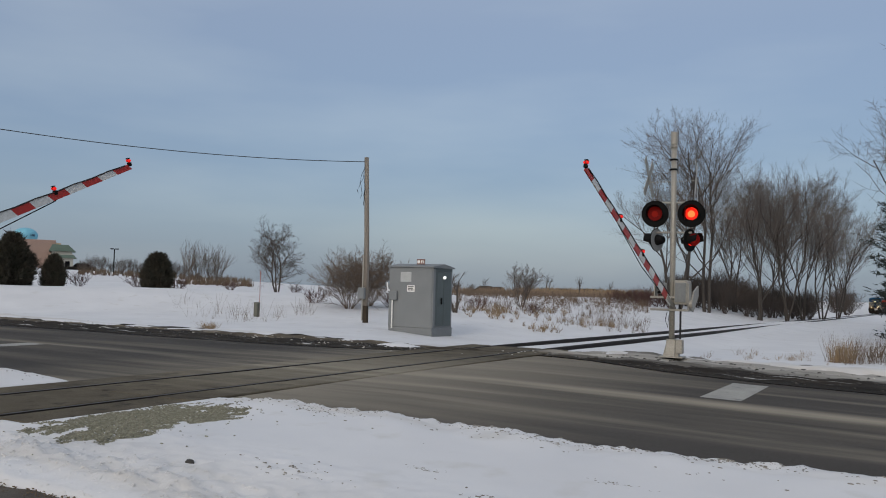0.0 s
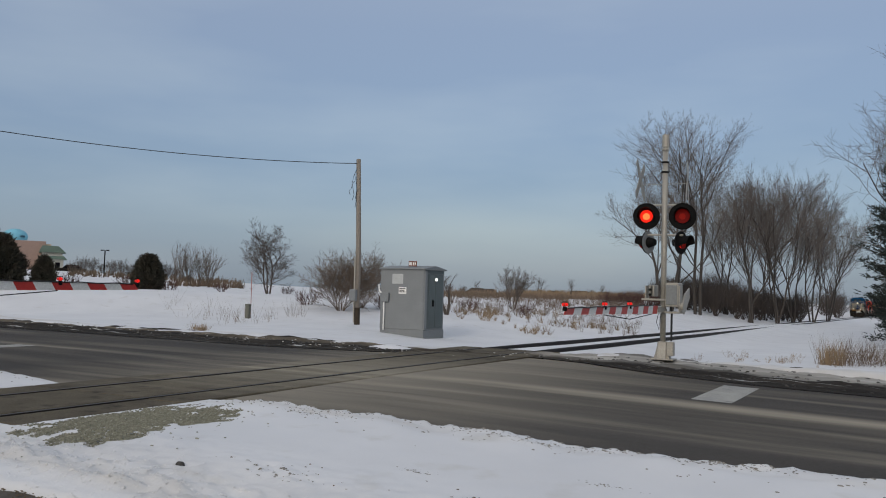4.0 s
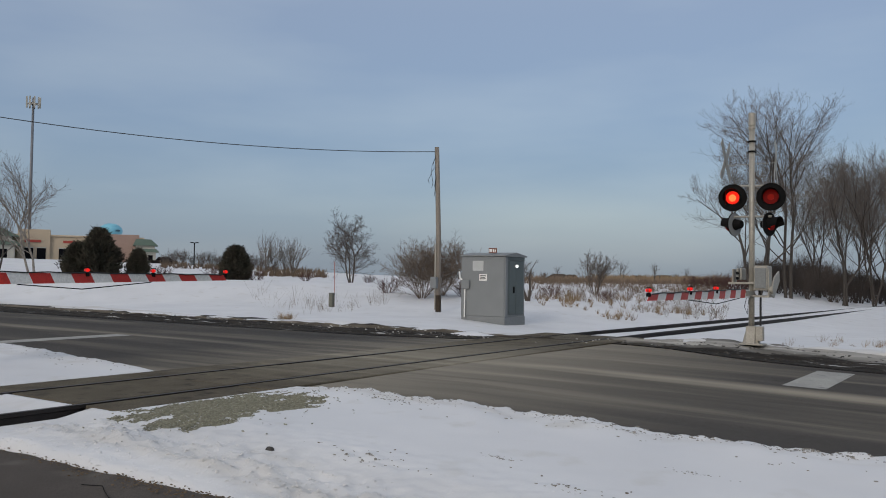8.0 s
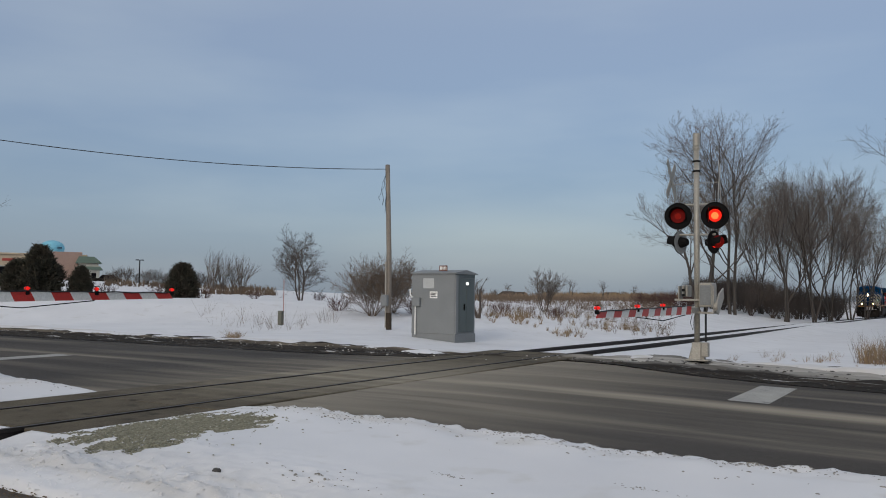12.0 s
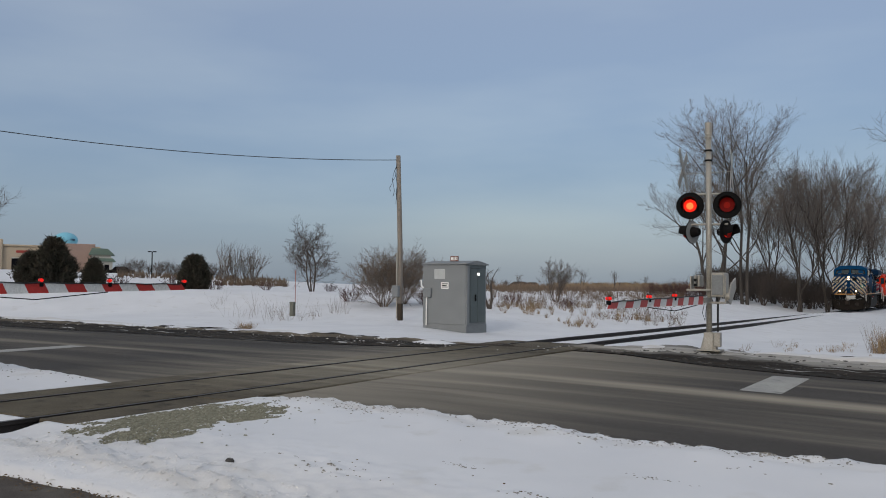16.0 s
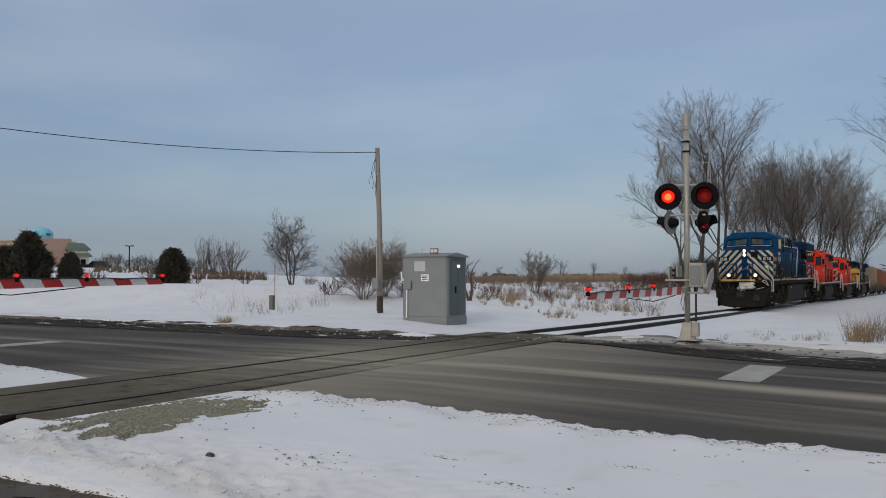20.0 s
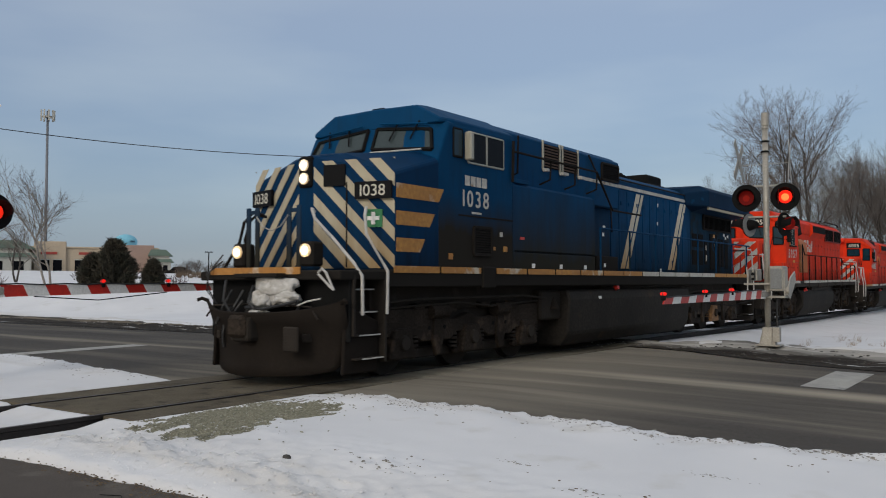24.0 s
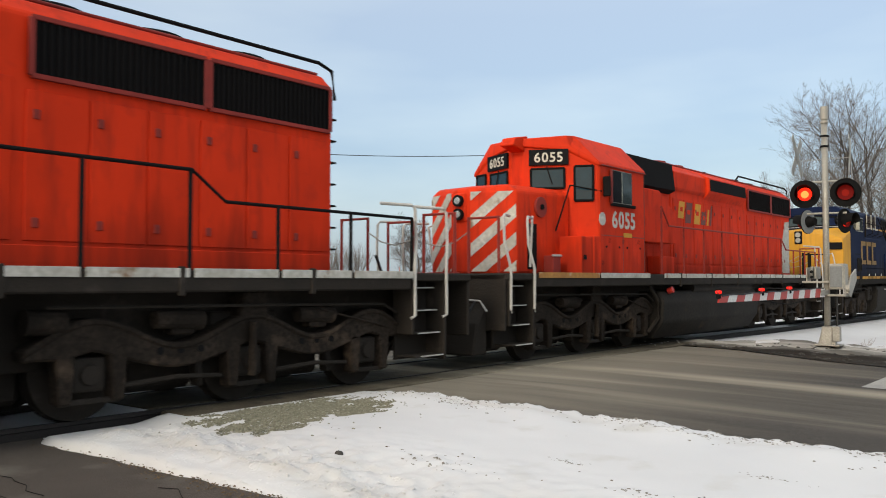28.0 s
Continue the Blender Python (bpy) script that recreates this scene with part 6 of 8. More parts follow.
    steps(t, 0.30, 1.0, UNDER, True, False)
    steps(t, 20.15, 20.9, SOOT, False)
    end_gear(t, 0.0, 1, SOOT, BLACK, not chevrons)
    end_gear(t, -L, -1, SOOT)
    if chevrons:
        # broad snow plough swept back at both ends, with upturned corners and packed snow over the coupler
        bm = B()
        n, rows = 24, []
        for i in range(n + 1):
            y = -1.46 + 2.92 * i / n
            w = abs(y / 1.46)
            x0 = 0.46 - 0.62 * w ** 1.5
            top = 1.02 + 0.19 * w ** 3
            foot = 0.13 + 0.10 * w ** 4
            rows.append([bm.verts.new((x0 + dx, y * (1 - tuck), z)) for dx, z, tuck in ((-0.02, foot, 0.16), (-0.07, 0.28, 0.13), (-0.11, 0.48, 0.09), (-0.11, 0.68, 0.055), (-0.05, 0.88, 0.02), (0.06, top, 0.0))])
        for q, w in zip(rows, rows[1:]):
            for k in range(5):
                bm.faces.new((q[k], w[k], w[k + 1], q[k + 1]))
        pl = part("snow_plough", bm, PLOUGH, t, "broad curved black snow plough", True)
        md = pl.modifiers.new("thick", "SOLIDIFY")
        md.thickness = 0.04
        for sy in (1, -1):
            part("plough_side", eased(prism(B(), [(-0.95, 0.16), (-0.16, 0.16), (-0.22, 1.16), (-0.95, 0.9)], "y", min(sy * 1.32, sy * 1.38), max(sy * 1.32, sy * 1.38)), 0.02), PLOUGH, pl)
            part("corner_hook", tube(B(), [(-0.10, sy * 1.40, 1.18), (-0.06, sy * 1.50, 1.22), (-0.02, sy * 1.56, 1.19)], 0.03, 6), PLOUGH, pl)
        part("plough_patch", bbox(0.30, 0.36, 0.72, 1.0, 0.5, 0.85, 0.02), UNDER, pl)
        for yy in (-0.9, -0.3, 0.35, 0.9):
            part("plough_strut", bbox(-0.1, 0.30 - 0.2 * abs(yy), yy - 0.04, yy + 0.04, 0.62, 0.74, 0.01), UNDER, pl)
        rs = random.Random(4)
        for cy, cz, ry_, rz_, cx_, sd in ((0.24, 1.38, 0.40, 0.21, 0.02, 2.1), (0.02, 1.22, 0.22, 0.16, 0.05, 5.3), (0.52, 1.24, 0.20, 0.10, 0.04, 7.7), (0.02, 1.02, 0.16, 0.06, 0.16, 9.1)):
            bm = B()
            bmesh.ops.create_icosphere(bm, subdivisions=4, radius=1.0)
            for v in bm.verts:
                c = v.co.copy()
                g = 1 + 0.38 * noise.noise(c * 1.5 + Vector((sd, 0, 0))) + 0.22 * noise.noise(c * 4.1 + Vector((0, sd, 0))) + 0.10 * noise.noise(c * 11.0)
                v.co = Vector((cx_ + c.x * 0.14 * g, cy + c.y * ry_ * g, cz + c.z * rz_ * g))
            part("packed_snow", bm, DIRTY_SNOW, t, "packed snow over the coupler", True)
        for pts in (((0.16, -0.25, 1.10), (0.20, 0.15, 1.08), (0.22, 0.55, 1.14), (0.16, 0.80, 1.20)), ((0.10, -0.75, 1.5), (0.26, -0.62, 1.2), (0.24, -0.45, 0.98), (0.12, -0.35, 1.2)), ((0.10, -0.15, 1.42), (0.24, -0.10, 1.18), (0.24, 0.02, 1.08))):
            part("air_hose", tube(B(), pts, 0.024, 7), RUBBER, t)
        part("coupler_head", bbox(0.16, 0.52, -0.20, 0.20, 0.62, 0.98, 0.06, 2), UNDER, t, "dark coupler head")
        part("white_handle", tube(B(), [(0.06, 1.12, 1.60), (0.10, 1.22, 1.66), (0.12, 1.32, 1.60), (0.10, 1.44, 1.36), (0.06, 1.32, 1.42), (0.06, 1.12, 1.58)], 0.018, 6), FRAME_WHITE, t, "worn white cut lever handle")
        for k in range(3):
            y0 = rs.uniform(-0.9, 1.0)
            part("air_hose", tube(B(), [(0.02, y0, 1.35), (0.16, y0 - 0.05, 1.1), (0.2, y0 - 0.15, 0.85), (0.1, y0 - 0.2, 0.95)], 0.022, 6), RUBBER, t)
        for k in range(2):
            part("jumper_cable", tube(B(), [(-0.05, -1.0, 1.9 - 0.1 * k), (0.10, -1.16 - 0.04 * k, 1.6), (0.1, -1.2 + 0.06 * k, 1.35), (0.0, -1.05, 1.1)], 0.012, 5), RUBBER, t)
        part("coupler_lift_bar", tube(B(), [(0.14, 0.80, 1.14), (0.16, 1.0, 1.2), (0.1, 1.2, 1.24)], 0.014, 6), FRAME_WHITE, t)
        part("roof_antenna", tube(B(), [(-2.9, -0.35, 4.44), (-2.9, -0.35, 4.56), (-2.9, -0.1, 4.56), (-2.9, -0.1, 4.44)], 0.02, 6), BLACK, t)
    return t


def rake_at(y, f, lift=0.0):
    """A point on the raked cab front: f from its foot to the roof edge."""
    yb = 1.16 - 0.18 * f
    zc, zb = 3.60 + 0.78 * f, 3.46 + 0.64 * f
    z = zc if abs(y) < yb else zc + (zb - zc) * (abs(y) - yb) / (1.5 - yb)
    return (-2.30 - 0.32 * f + lift, y, z)


def wing_paint(tail):
    return TAIL_WING if tail is TAIL else tail


def hood_unit(name, label, number, box_mat, badge):
    """A six-axle red hood-unit diesel locomotive, 20.0 m over pilots."""
    t = thing(name, label, "locomotive", None, "locomotives")
    L = 20.0
    part("frame_sill", bbox(-18.55, -0.9, -1.5, 1.5, 1.34, 1.58, 0.02), UNDER, t)
    part("end_deck", bbox(-0.9, 0, -1.48, 1.48, 1.46, 1.58, 0.02), UNDER, t)
    part("end_deck", bbox(-L, -18.55, -1.48, 1.48, 1.46, 1.58, 0.02), UNDER, t)
    part("centre_sill", bbox(-19.6, -0.4, -0.85, 0.85, 0.55, 1.36, 0.02), UNDER, t)
    sill_stripes(t, 0.95, 5.5, 2, STRIPE_AMBER, STRIPE_WHITE, 3.0, 1.50, 1.60)
    sill_stripes(t, 6.2, 18.6, 10, STRIPE_WHITE, STRIPE_WHITE, 99, 1.50, 1.60)
    def half(hw, zb, yc, zc, z0=1.58):
        return [(hw, z0), (hw, zb), (yc, zc), (0.0, zc + 0.015)]
    part("nose", eased(loft(B(), [(-0.72, half(0.20, 3.04, 0.14, 3.12)), (-1.08, half(0.98, 3.08, 0.80, 3.20)), (-2.96, half(0.98, 3.12, 0.80, 3.24))]), 0.05, 2), RED_CP, t)
    part("cab", eased(loft(B(), [(-2.62, half(0.14, 4.16, 0.11, 4.24)), (-3.00, half(0.98, 4.06, 0.90, 4.28)), (-3.22, half(1.5, 3.74, 0.94, 4.30)), (-5.24, half(1.5, 3.74, 0.94, 4.30))]), 0.03), RED_CP, t)
    part("cab_roof", eased(loft(B(), [(-2.56, half(0.14, 4.20, 0.12, 4.28, 4.13)), (-2.96, half(0.99, 4.10, 0.92, 4.32, 4.02)), (-3.20, half(1.52, 3.77, 0.96, 4.34, 3.70)), (-5.26, half(1.52, 3.77, 0.96, 4.34, 3.70))]), 0.015), RED_CP, t)
    part("sub_base", bbox(-5.24, -3.0, -1.49, 1.49, 1.58, 2.32, 0.02), RED_CP, t)
    v_up = Vector((0, 0, 1.45))
    for sy in (1, -1):
        o, u = Vector((-0.72, sy * 0.22, 1.62)), Vector((-0.36, sy * 0.75, 0))
        if sy > 0:
            bands("nose_stripe", t, STRIPE_WHITE, o, u, v_up, 0.50, 0.165, 0.185, -0.52, 6, 0.008)
        else:
            bands("nose_stripe", t, STRIPE_WHITE, o + u, -u, v_up, 0.50, 0.165, 0.185, -0.62, 6, 0.008)
        # front panes beside the nose, angled corner pane, side pane
        e, g = Vector((-2.62, sy * 0.14, 0)), Vector((-0.38, sy * 0.84, 0))
        ne = Vector((0.84, sy * 0.38, 0)).normalized()
        def face(p, w, n_, f, z, lift):
            return p + w * f + n_ * lift + Vector((0, 0, z))
        q = [face(e, g, ne, 0.16, 3.28, 0.012), face(e, g, ne, 0.88, 3.28, 0.012), face(e, g, ne, 0.88, 3.67, 0.012), face(e, g, ne, 0.16, 3.67, 0.012)]
        window(t, q if sy > 0 else [q[1], q[0], q[3], q[2]], GLASS_BLUE, 0.05, BLACK)
        part("wiper", tube(B(), [face(e, g, ne, 0.5, 3.72, 0.04), face(e, g, ne, 0.62, 3.36, 0.04)], 0.011, 5), BLACK, t)
        q = [face(e, g, ne, 0.12, 3.74, 0.01), face(e, g, ne, 0.97, 3.74, 0.01), face(e, g, ne, 0.97, 4.05, 0.01), face(e, g, ne, 0.12, 4.05, 0.01)]
        nb = plate(t, "number_board", NUMBER_BLACK, q if sy > 0 else [q[1], q[0], q[3], q[2]], 0.045)
        mid = face(e, g, ne, 0.545, 3.895, 0.058)
        letters("numeral", number, 0.27, NUMBER_WHITE, nb, pose(mid.x, mid.y, mid.z, 90, 0, math.degrees(math.atan2(ne.y, ne.x)) + 90), "", 0.002, 1.0, 0.004)
        e2, g2 = Vector((-3.00, sy * 0.98, 0)), Vector((-0.22, sy * 0.52, 0))
        n2 = Vector((0.52, sy * 0.22, 0)).normalized()
        q = [face(e2, g2, n2, 0.16, 3.02, 0.012), face(e2, g2, n2, 0.80, 3.02, 0.012), face(e2, g2, n2, 0.80, 3.70, 0.012), face(e2, g2, n2, 0.16, 3.70, 0.012)]
        window(t, q if sy > 0 else [q[1], q[0], q[3], q[2]], GLASS_BLUE, 0.05, BLACK, "front cab door pane")
        yo = sy * 1.512
        for s0, s1 in ((3.74, 4.16), (4.19, 4.62)):
            q = [(-s0, yo, 3.02), (-s1, yo, 3.02), (-s1, yo, 3.66), (-s0, yo, 3.66)]
            window(t, q if sy < 0 else [q[1], q[0], q[3], q[2]], GLASS if s0 < 4 else GLASS_DUSK, 0.03, ALU, "sliding cab side window")
        part("window_guard", bbox(-3.70, -3.62, min(yo, yo + sy * 0.05), max(yo, yo + sy * 0.05), 2.98, 3.66, 0.015), ORANGE_BOX if number == "5957" else RED_DARK, t)
        part("window_sill", bbox(-4.70, -3.65, min(yo, yo + sy * 0.06), max(yo, yo + sy * 0.06), 2.94, 3.0, 0.01), BLACK, t)
        part("corner_grab", tube(B(), [(-1.3, sy * 1.12, 1.7), (-1.25, sy * 1.2, 2.5), (-1.5, sy * 1.05, 2.62)], 0.022, 7), FRAME_WHITE, t)
        part("cab_ladder_rail", tube(B(), [(-2.4, sy * 1.0, 2.4), (-2.75, sy * 1.12, 3.3), (-3.3, sy * 1.52, 3.2)], 0.016, 6), BLACK, t)
        # Flat black plate that paints in the shade of a step recess.
        part("side_step_recess", bbox(-1.75, -1.42, min(sy * 0.96, sy * 0.99), max(sy * 0.96, sy * 0.99), 1.66, 2.5, 0.01), BLACK, t)
        wh = part("brake_wheel", tube(B(), [(-1.85, sy * 0.98, 2.82), (-1.85, sy * 1.03, 2.82)], 0.19, 18), RED_DARK, t, "dark red round handbrake housing")
        part("hub", tube(B(), [(-1.85, sy * 1.03, 2.82), (-1.85, sy * 1.06, 2.82)], 0.05, 10), BLACK, wh)
        part("battery_box", bbox(-3.05, -2.55, min(sy * 0.98, sy * 1.47), max(sy * 0.98, sy * 1.47), 1.58, 2.30, 0.02), RED_CP, t)
        part("step_box", bbox(-2.25, -1.98, min(sy * 0.98, sy * 1.2), max(sy * 0.98, sy * 1.2), 1.58, 1.92, 0.015), RED_DARK, t)
        part("step_edge", bbox(-2.27, -1.96, min(sy * 1.17, sy * 1.215), max(sy * 1.17, sy * 1.215), 1.90, 1.94, 0.008), FRAME_WHITE, t, "white step edge")
        for s0, z0 in ((3.6, 2.2), (4.2, 2.2), (4.9, 2.2), (3.3, 1.75), (2.6, 1.85)):
            part("vent_slot", bbox(-s0 - 0.10, -s0, min(yo, yo + sy * 0.004) - sy * 0.02, max(yo, yo + sy * 0.004) - sy * 0.02 + 0.004, z0, z0 + 0.09, 0.0), BLACK, t)
    hl = part("headlight_case", bbox(-0.76, -0.68, -0.14, 0.14, 2.52, 3.06, 0.03), RED_CP, t)
    for z in (2.66, 2.91):
        lamp = part("headlight", tube(B(), [(-0.70, 0, z), (-0.60, 0, z)], 0.10, 18, 0.108), BLACK, hl, "black headlight barrel")
        part("reflector", tube(B(), [(-0.615, 0, z), (-0.595, 0, z)], 0.090, 18, 0.06), CHROME, lamp, "unlit silver headlight")
    part("roof_beacon", eased(prism(B(), [(-2.2, 4.12), (-2.75, 4.0), (-2.75, 4.36), (-2.3, 4.28)], "y", -0.16, 0.16), 0.02), RED_CP, t)
    side_text(t, number, 0.47, STRIPE_WHITE, 4.26, 1.508, 2.68, "white road number", 3.2 if number == "5957" else 1.0, 0.012)
    for sy in (1, -1):
        for a, b, z0, z1 in ((3.30, 5.20, 2.335, 2.35), (4.22, 4.235, 1.62, 2.33), (5.225, 5.24, 1.62, 3.7), (3.3, 5.2, 3.74, 3.755)):
            part("panel_seam", bbox(-b, -a, min(sy * 1.498, sy * 1.504), max(sy * 1.498, sy * 1.504), z0, z1, 0.0), WEAR_BROWN, t)
        for s0, z0 in ((3.5, 2.12), (4.05, 2.12), (4.4, 2.12), (5.0, 2.12)):
            part("lifting_eye", tube(B(), [(-s0, sy * 1.495, z0), (-s0, sy * 1.515, z0)], 0.022, 8), BLACK, t)
        part("gutter", tube(B(), [(-3.25, sy * 1.53, 3.72), (-5.25, sy * 1.53, 3.72)], 0.014, 5), RED_DARK, t)
        part("mirror_arm", bbox(-3.42, -3.36, min(sy * 1.5, sy * 1.66), max(sy * 1.5, sy * 1.66), 3.1, 3.5, 0.02), BLACK, t)
        for k in range(6):
            part("sill_bracket", bbox(-7.2 - k * 1.9, -7.12 - k * 1.9, min(sy * 1.46, sy * 1.52), max(sy * 1.46, sy * 1.52), 1.3, 1.62, 0.01), UNDER, t)
        part("sand_hose", tube(B(), [(-5.9, sy * 1.3, 1.3), (-6.15, sy * 1.38, 1.0), (-6.2, sy * 1.36, 0.6), (-6.0, sy * 1.2, 0.3)], 0.04, 7), UNDER, t)
    part("builder_plate", bbox(-4.62, -4.25, 1.5, 1.51, 2.33, 2.42, 0.0), YELLOW, t, "small yellow plate with bars")
    # inertial filter hood
    part("filter_hood", eased(loft(B(), [(-5.22, [(0.93, 1.58), (0.93, 4.16), (0.74, 4.31), (0, 4.33)]), (-7.9, [(0.93, 1.58), (0.93, 4.16), (0.74, 4.31), (0, 4.33)])]), 0.02), RED_CP, t)
    for sy in (1, -1):
        part("filter_screen", bbox(-7.85, -5.40, min(sy * 0.93, sy * 0.96), max(sy * 0.93, sy * 0.96), 3.56, 4.22, 0.01), GRILLE, t, "black filter screen")
        part("screen_wing", eased(prism(B(), [(sy * 0.93, 3.52), (sy * 1.10, 3.60), (sy * 1.02, 4.24), (sy * 0.80, 4.30)], "x", -7.85, -5.40), 0.01), GRILLE, t)
        if box_mat is ORANGE_BOX:
            part("blower_box", eased(prism(B(), [(sy * 0.93, 1.94), (sy * 1.40, 1.94), (sy * 1.40, 3.00), (sy * 1.32, 3.24), (sy * 1.14, 3.38), (sy * 0.93, 3.42)], "x", -7.45, -6.20), 0.03, 2), box_mat, t, "faded orange-brown blower box")
            part("blower_toe", bbox(-7.47, -5.26, min(sy * 0.93, sy * 1.37), max(sy * 0.93, sy * 1.37), 1.58, 1.93, 0.015), RED_CP, t)
            part("box_edge", bbox(-6.21, -6.13, min(sy * 0.95, sy * 1.41), max(sy * 0.95, sy * 1.41), 1.95, 3.10, 0.015), RUST_AMBER, t, "rusty torn edge strip")
            part("blower_end", eased(prism(B(), [(sy * 0.93, 1.94), (sy * 1.34, 1.94), (sy * 1.34, 2.96), (sy * 1.26, 3.20), (sy * 0.93, 3.36)], "x", -6.20, -5.26), 0.03), RED_CP, t)
        else:
            part("blower_box", eased(prism(B(), [(-5.5, 2.3), (-7.5, 2.3), (-7.5, 3.0), (-6.6, 3.5), (-5.5, 3.5)], "y", min(sy * 0.93, sy * 1.25), max(sy * 0.93, sy * 1.25)), 0.02), RED_CP, t)
            part("low_box", bbox(-7.4, -6.6, min(sy * 0.93, sy * 1.25), max(sy * 0.93, sy * 1.25), 1.58, 2.0, 0.02), RED_CP, t)
    # long hood
    part("long_hood", eased(loft(B(), [(-7.88, [(0.95, 1.58), (0.95, 4.12), (0.76, 4.31), (0, 4.33)]), (-17.5, [(0.95, 1.58), (0.95, 4.12), (0.76, 4.31), (0, 4.33)])]), 0.04, 2), RED_CP, t)
    part("hood_roof", bbox(-17.45, -7.95, -0.72, 0.72, 4.32, 4.36, 0.012), RED_DARK, t, "sooty dark red hood roof")
    hood_doors(t, 8.0, 13.2, 8, 0.95, 1.86, 3.46, RED_CP, RED_DARK)
    hood_doors(t, 13.3, 17.4, 6, 0.95, 1.86, 3.36, RED_CP, RED_DARK)
    for sy in (1, -1):
        part("toe_panel", bbox(-17.45, -7.95, min(sy * 0.95, sy * 0.975), max(sy * 0.95, sy * 0.975), 1.60, 1.82, 0.008), RED_CP, t)
        part("brake_flare", eased(prism(B(), [(sy * 0.95, 3.55), (sy * 1.12, 3.74), (sy * 1.10, 4.12), (sy * 0.78, 4.26)], "x", -12.85, -10.0), 0.02), RED_CP, t)
        fl = part("brake_grille", plate_bm([(-10.08, sy * 1.125, 3.78), (-12.77, sy * 1.125, 3.78), (-12.77, sy * 1.105, 4.08), (-10.08, sy * 1.105, 4.08)], sy), GRILLE, t, "black dynamic brake grille")
        part("upper_flare", eased(prism(B(), [(sy * 0.95, 3.62), (sy * 1.02, 3.70), (sy * 1.02, 4.10), (sy * 0.78, 4.26)], "x", -10.0, -7.95), 0.02), RED_CP, t)
    louvres(t, "radiator_grille", 13.35, 15.40, 0.97, 3.50, 4.08, GRILLE, 26, True, RED_DARK)
    louvres(t, "radiator_grille", 15.46, 17.42, 0.97, 3.50, 4.08, GRILLE, 26, True, RED_DARK)
    for k, s0 in enumerate((8.6, 9.7, 13.9, 15.2, 16.5)):
        fn = part("roof_fan", tube(B(), [(-s0, 0, 4.33), (-s0, 0, 4.46)], 0.52, 22, 0.50), BLACK if k > 1 else RED_DARK, t)
        part("hub", tube(B(), [(-s0, 0, 4.46), (-s0, 0, 4.48)], 0.12, 12), GALV, fn)
    for sy in (1, -1):
        part("roof_rail", tube(B(), [(-12.9, sy * 0.80, 4.34), (-13.0, sy * 0.84, 4.46), (-17.35, sy * 0.84, 4.46), (-17.58, sy * 0.86, 4.38), (-17.62, sy * 0.88, 3.98)], 0.026, 8), BLACK, t)
    horn(t, 12.3, 0.05, 4.34)
    part("exhaust", bbox(-11.3, -10.8, -0.3, 0.3, 4.26, 4.40, 0.03), BLACK, t)
    for sy in (1, -1):
        for z in (1.9, 2.2, 2.5, 2.8, 3.1, 3.4, 3.7):
            part("ladder_rung", tube(B(), [(-17.5, sy * 0.72, z), (-17.62, sy * 0.72, z), (-17.62, sy * 0.9, z), (-17.5, sy * 0.9, z)], 0.014, 5), BLACK, t)
    # company lettering reduced to plain slanted strokes, upper parts worn brown
    for k, (s0, w, z0, z1, mat) in enumerate(((8.28, 0.34, 2.98, 3.40, WEAR_BROWN), (8.72, 0.36, 2.88, 3.40, STRIPE_WHITE), (9.30, 0.36, 2.88, 3.40, STRIPE_WHITE), (9.76, 0.30, 2.88, 3.22, STRIPE_WHITE), (10.16, 0.10, 2.88, 3.30, STRIPE_WHITE), (10.36, 0.10, 2.88, 3.42, STRIPE_WHITE))):
        mat = mat if number == "5957" else (YELLOW, WEAR_BROWN)[k % 2]
        f1 = (z1 - z0) * 0.22
        q = [(-s0, 0.972, z0), (-s0 - w, 0.972, z0), (-s0 - w - f1, 0.972, z1), (-s0 - f1, 0.972, z1)]
        plate(t, "lettering_bar", mat, q[::-1], 0.004)
        if w > 0.2:
            zm = z0 + (z1 - z0) * 0.5
            q = [(-s0 - 0.13, 0.977, zm - 0.04), (-s0 - w + 0.06, 0.977, zm - 0.04), (-s0 - w + 0.04, 0.977, zm + 0.07), (-s0 - 0.15, 0.977, zm + 0.07)]
            plate(t, "lettering_gap", RED_CP, q[::-1], 0.002)
    if badge:
        q = []
        bd = part("round_badge", tube(B(), [(-3.33, 1.495, 2.66), (-3.33, 1.512, 2.66)], 0.13, 20), STRIPE_WHITE, t)
        bd.matrix_basis = Matrix.Identity(4)
        part("rear_flash", eased(prism(B(), [(-16.5, 1.65), (-17.35, 1.65), (-17.35, 3.35), (-16.9, 3.3), (-16.6, 2.6)], "y", 0.972, 0.980), 0.001), STRIPE_WHITE, t, "worn white rear panel")
    railing(t, [(6.2, 3.1), (6.6, 2.68), (14.9, 2.68), (15.35, 2.36), (18.6, 2.36)], 1.24, 1.58, 1.46, BLACK if number == "5957" else RED_DARK)
    part("fuel_tank", eased(prism(B(), [(-1.35, 1.20), (1.35, 1.20), (1.46, 0.95), (1.42, 0.50), (1.15, 0.12), (-1.15, 0.12), (-1.42, 0.50), (-1.46, 0.95)], "x", -12.75, -6.3), 0.05, 2), TANK, t)
    for sy in (1, -1):
        part("air_reservoir", tube(B(), [(-12.4, sy * 1.25, 1.26), (-8.2, sy * 1.25, 1.26)], 0.15, 14), UNDER, t)
        part("fuel_filler", tube(B(), [(-6.7, sy * 1.38, 1.2), (-6.7, sy * 1.5, 1.24)], 0.07, 12), RED, t, "red fuel filler cap")
    cast_truck(t, 3.65, 2.05, UNDER_BROWN)
    cast_truck(t, 16.0, 2.05, UNDER_BROWN)
    steps(t, 0.12, 0.85, UNDER, True)
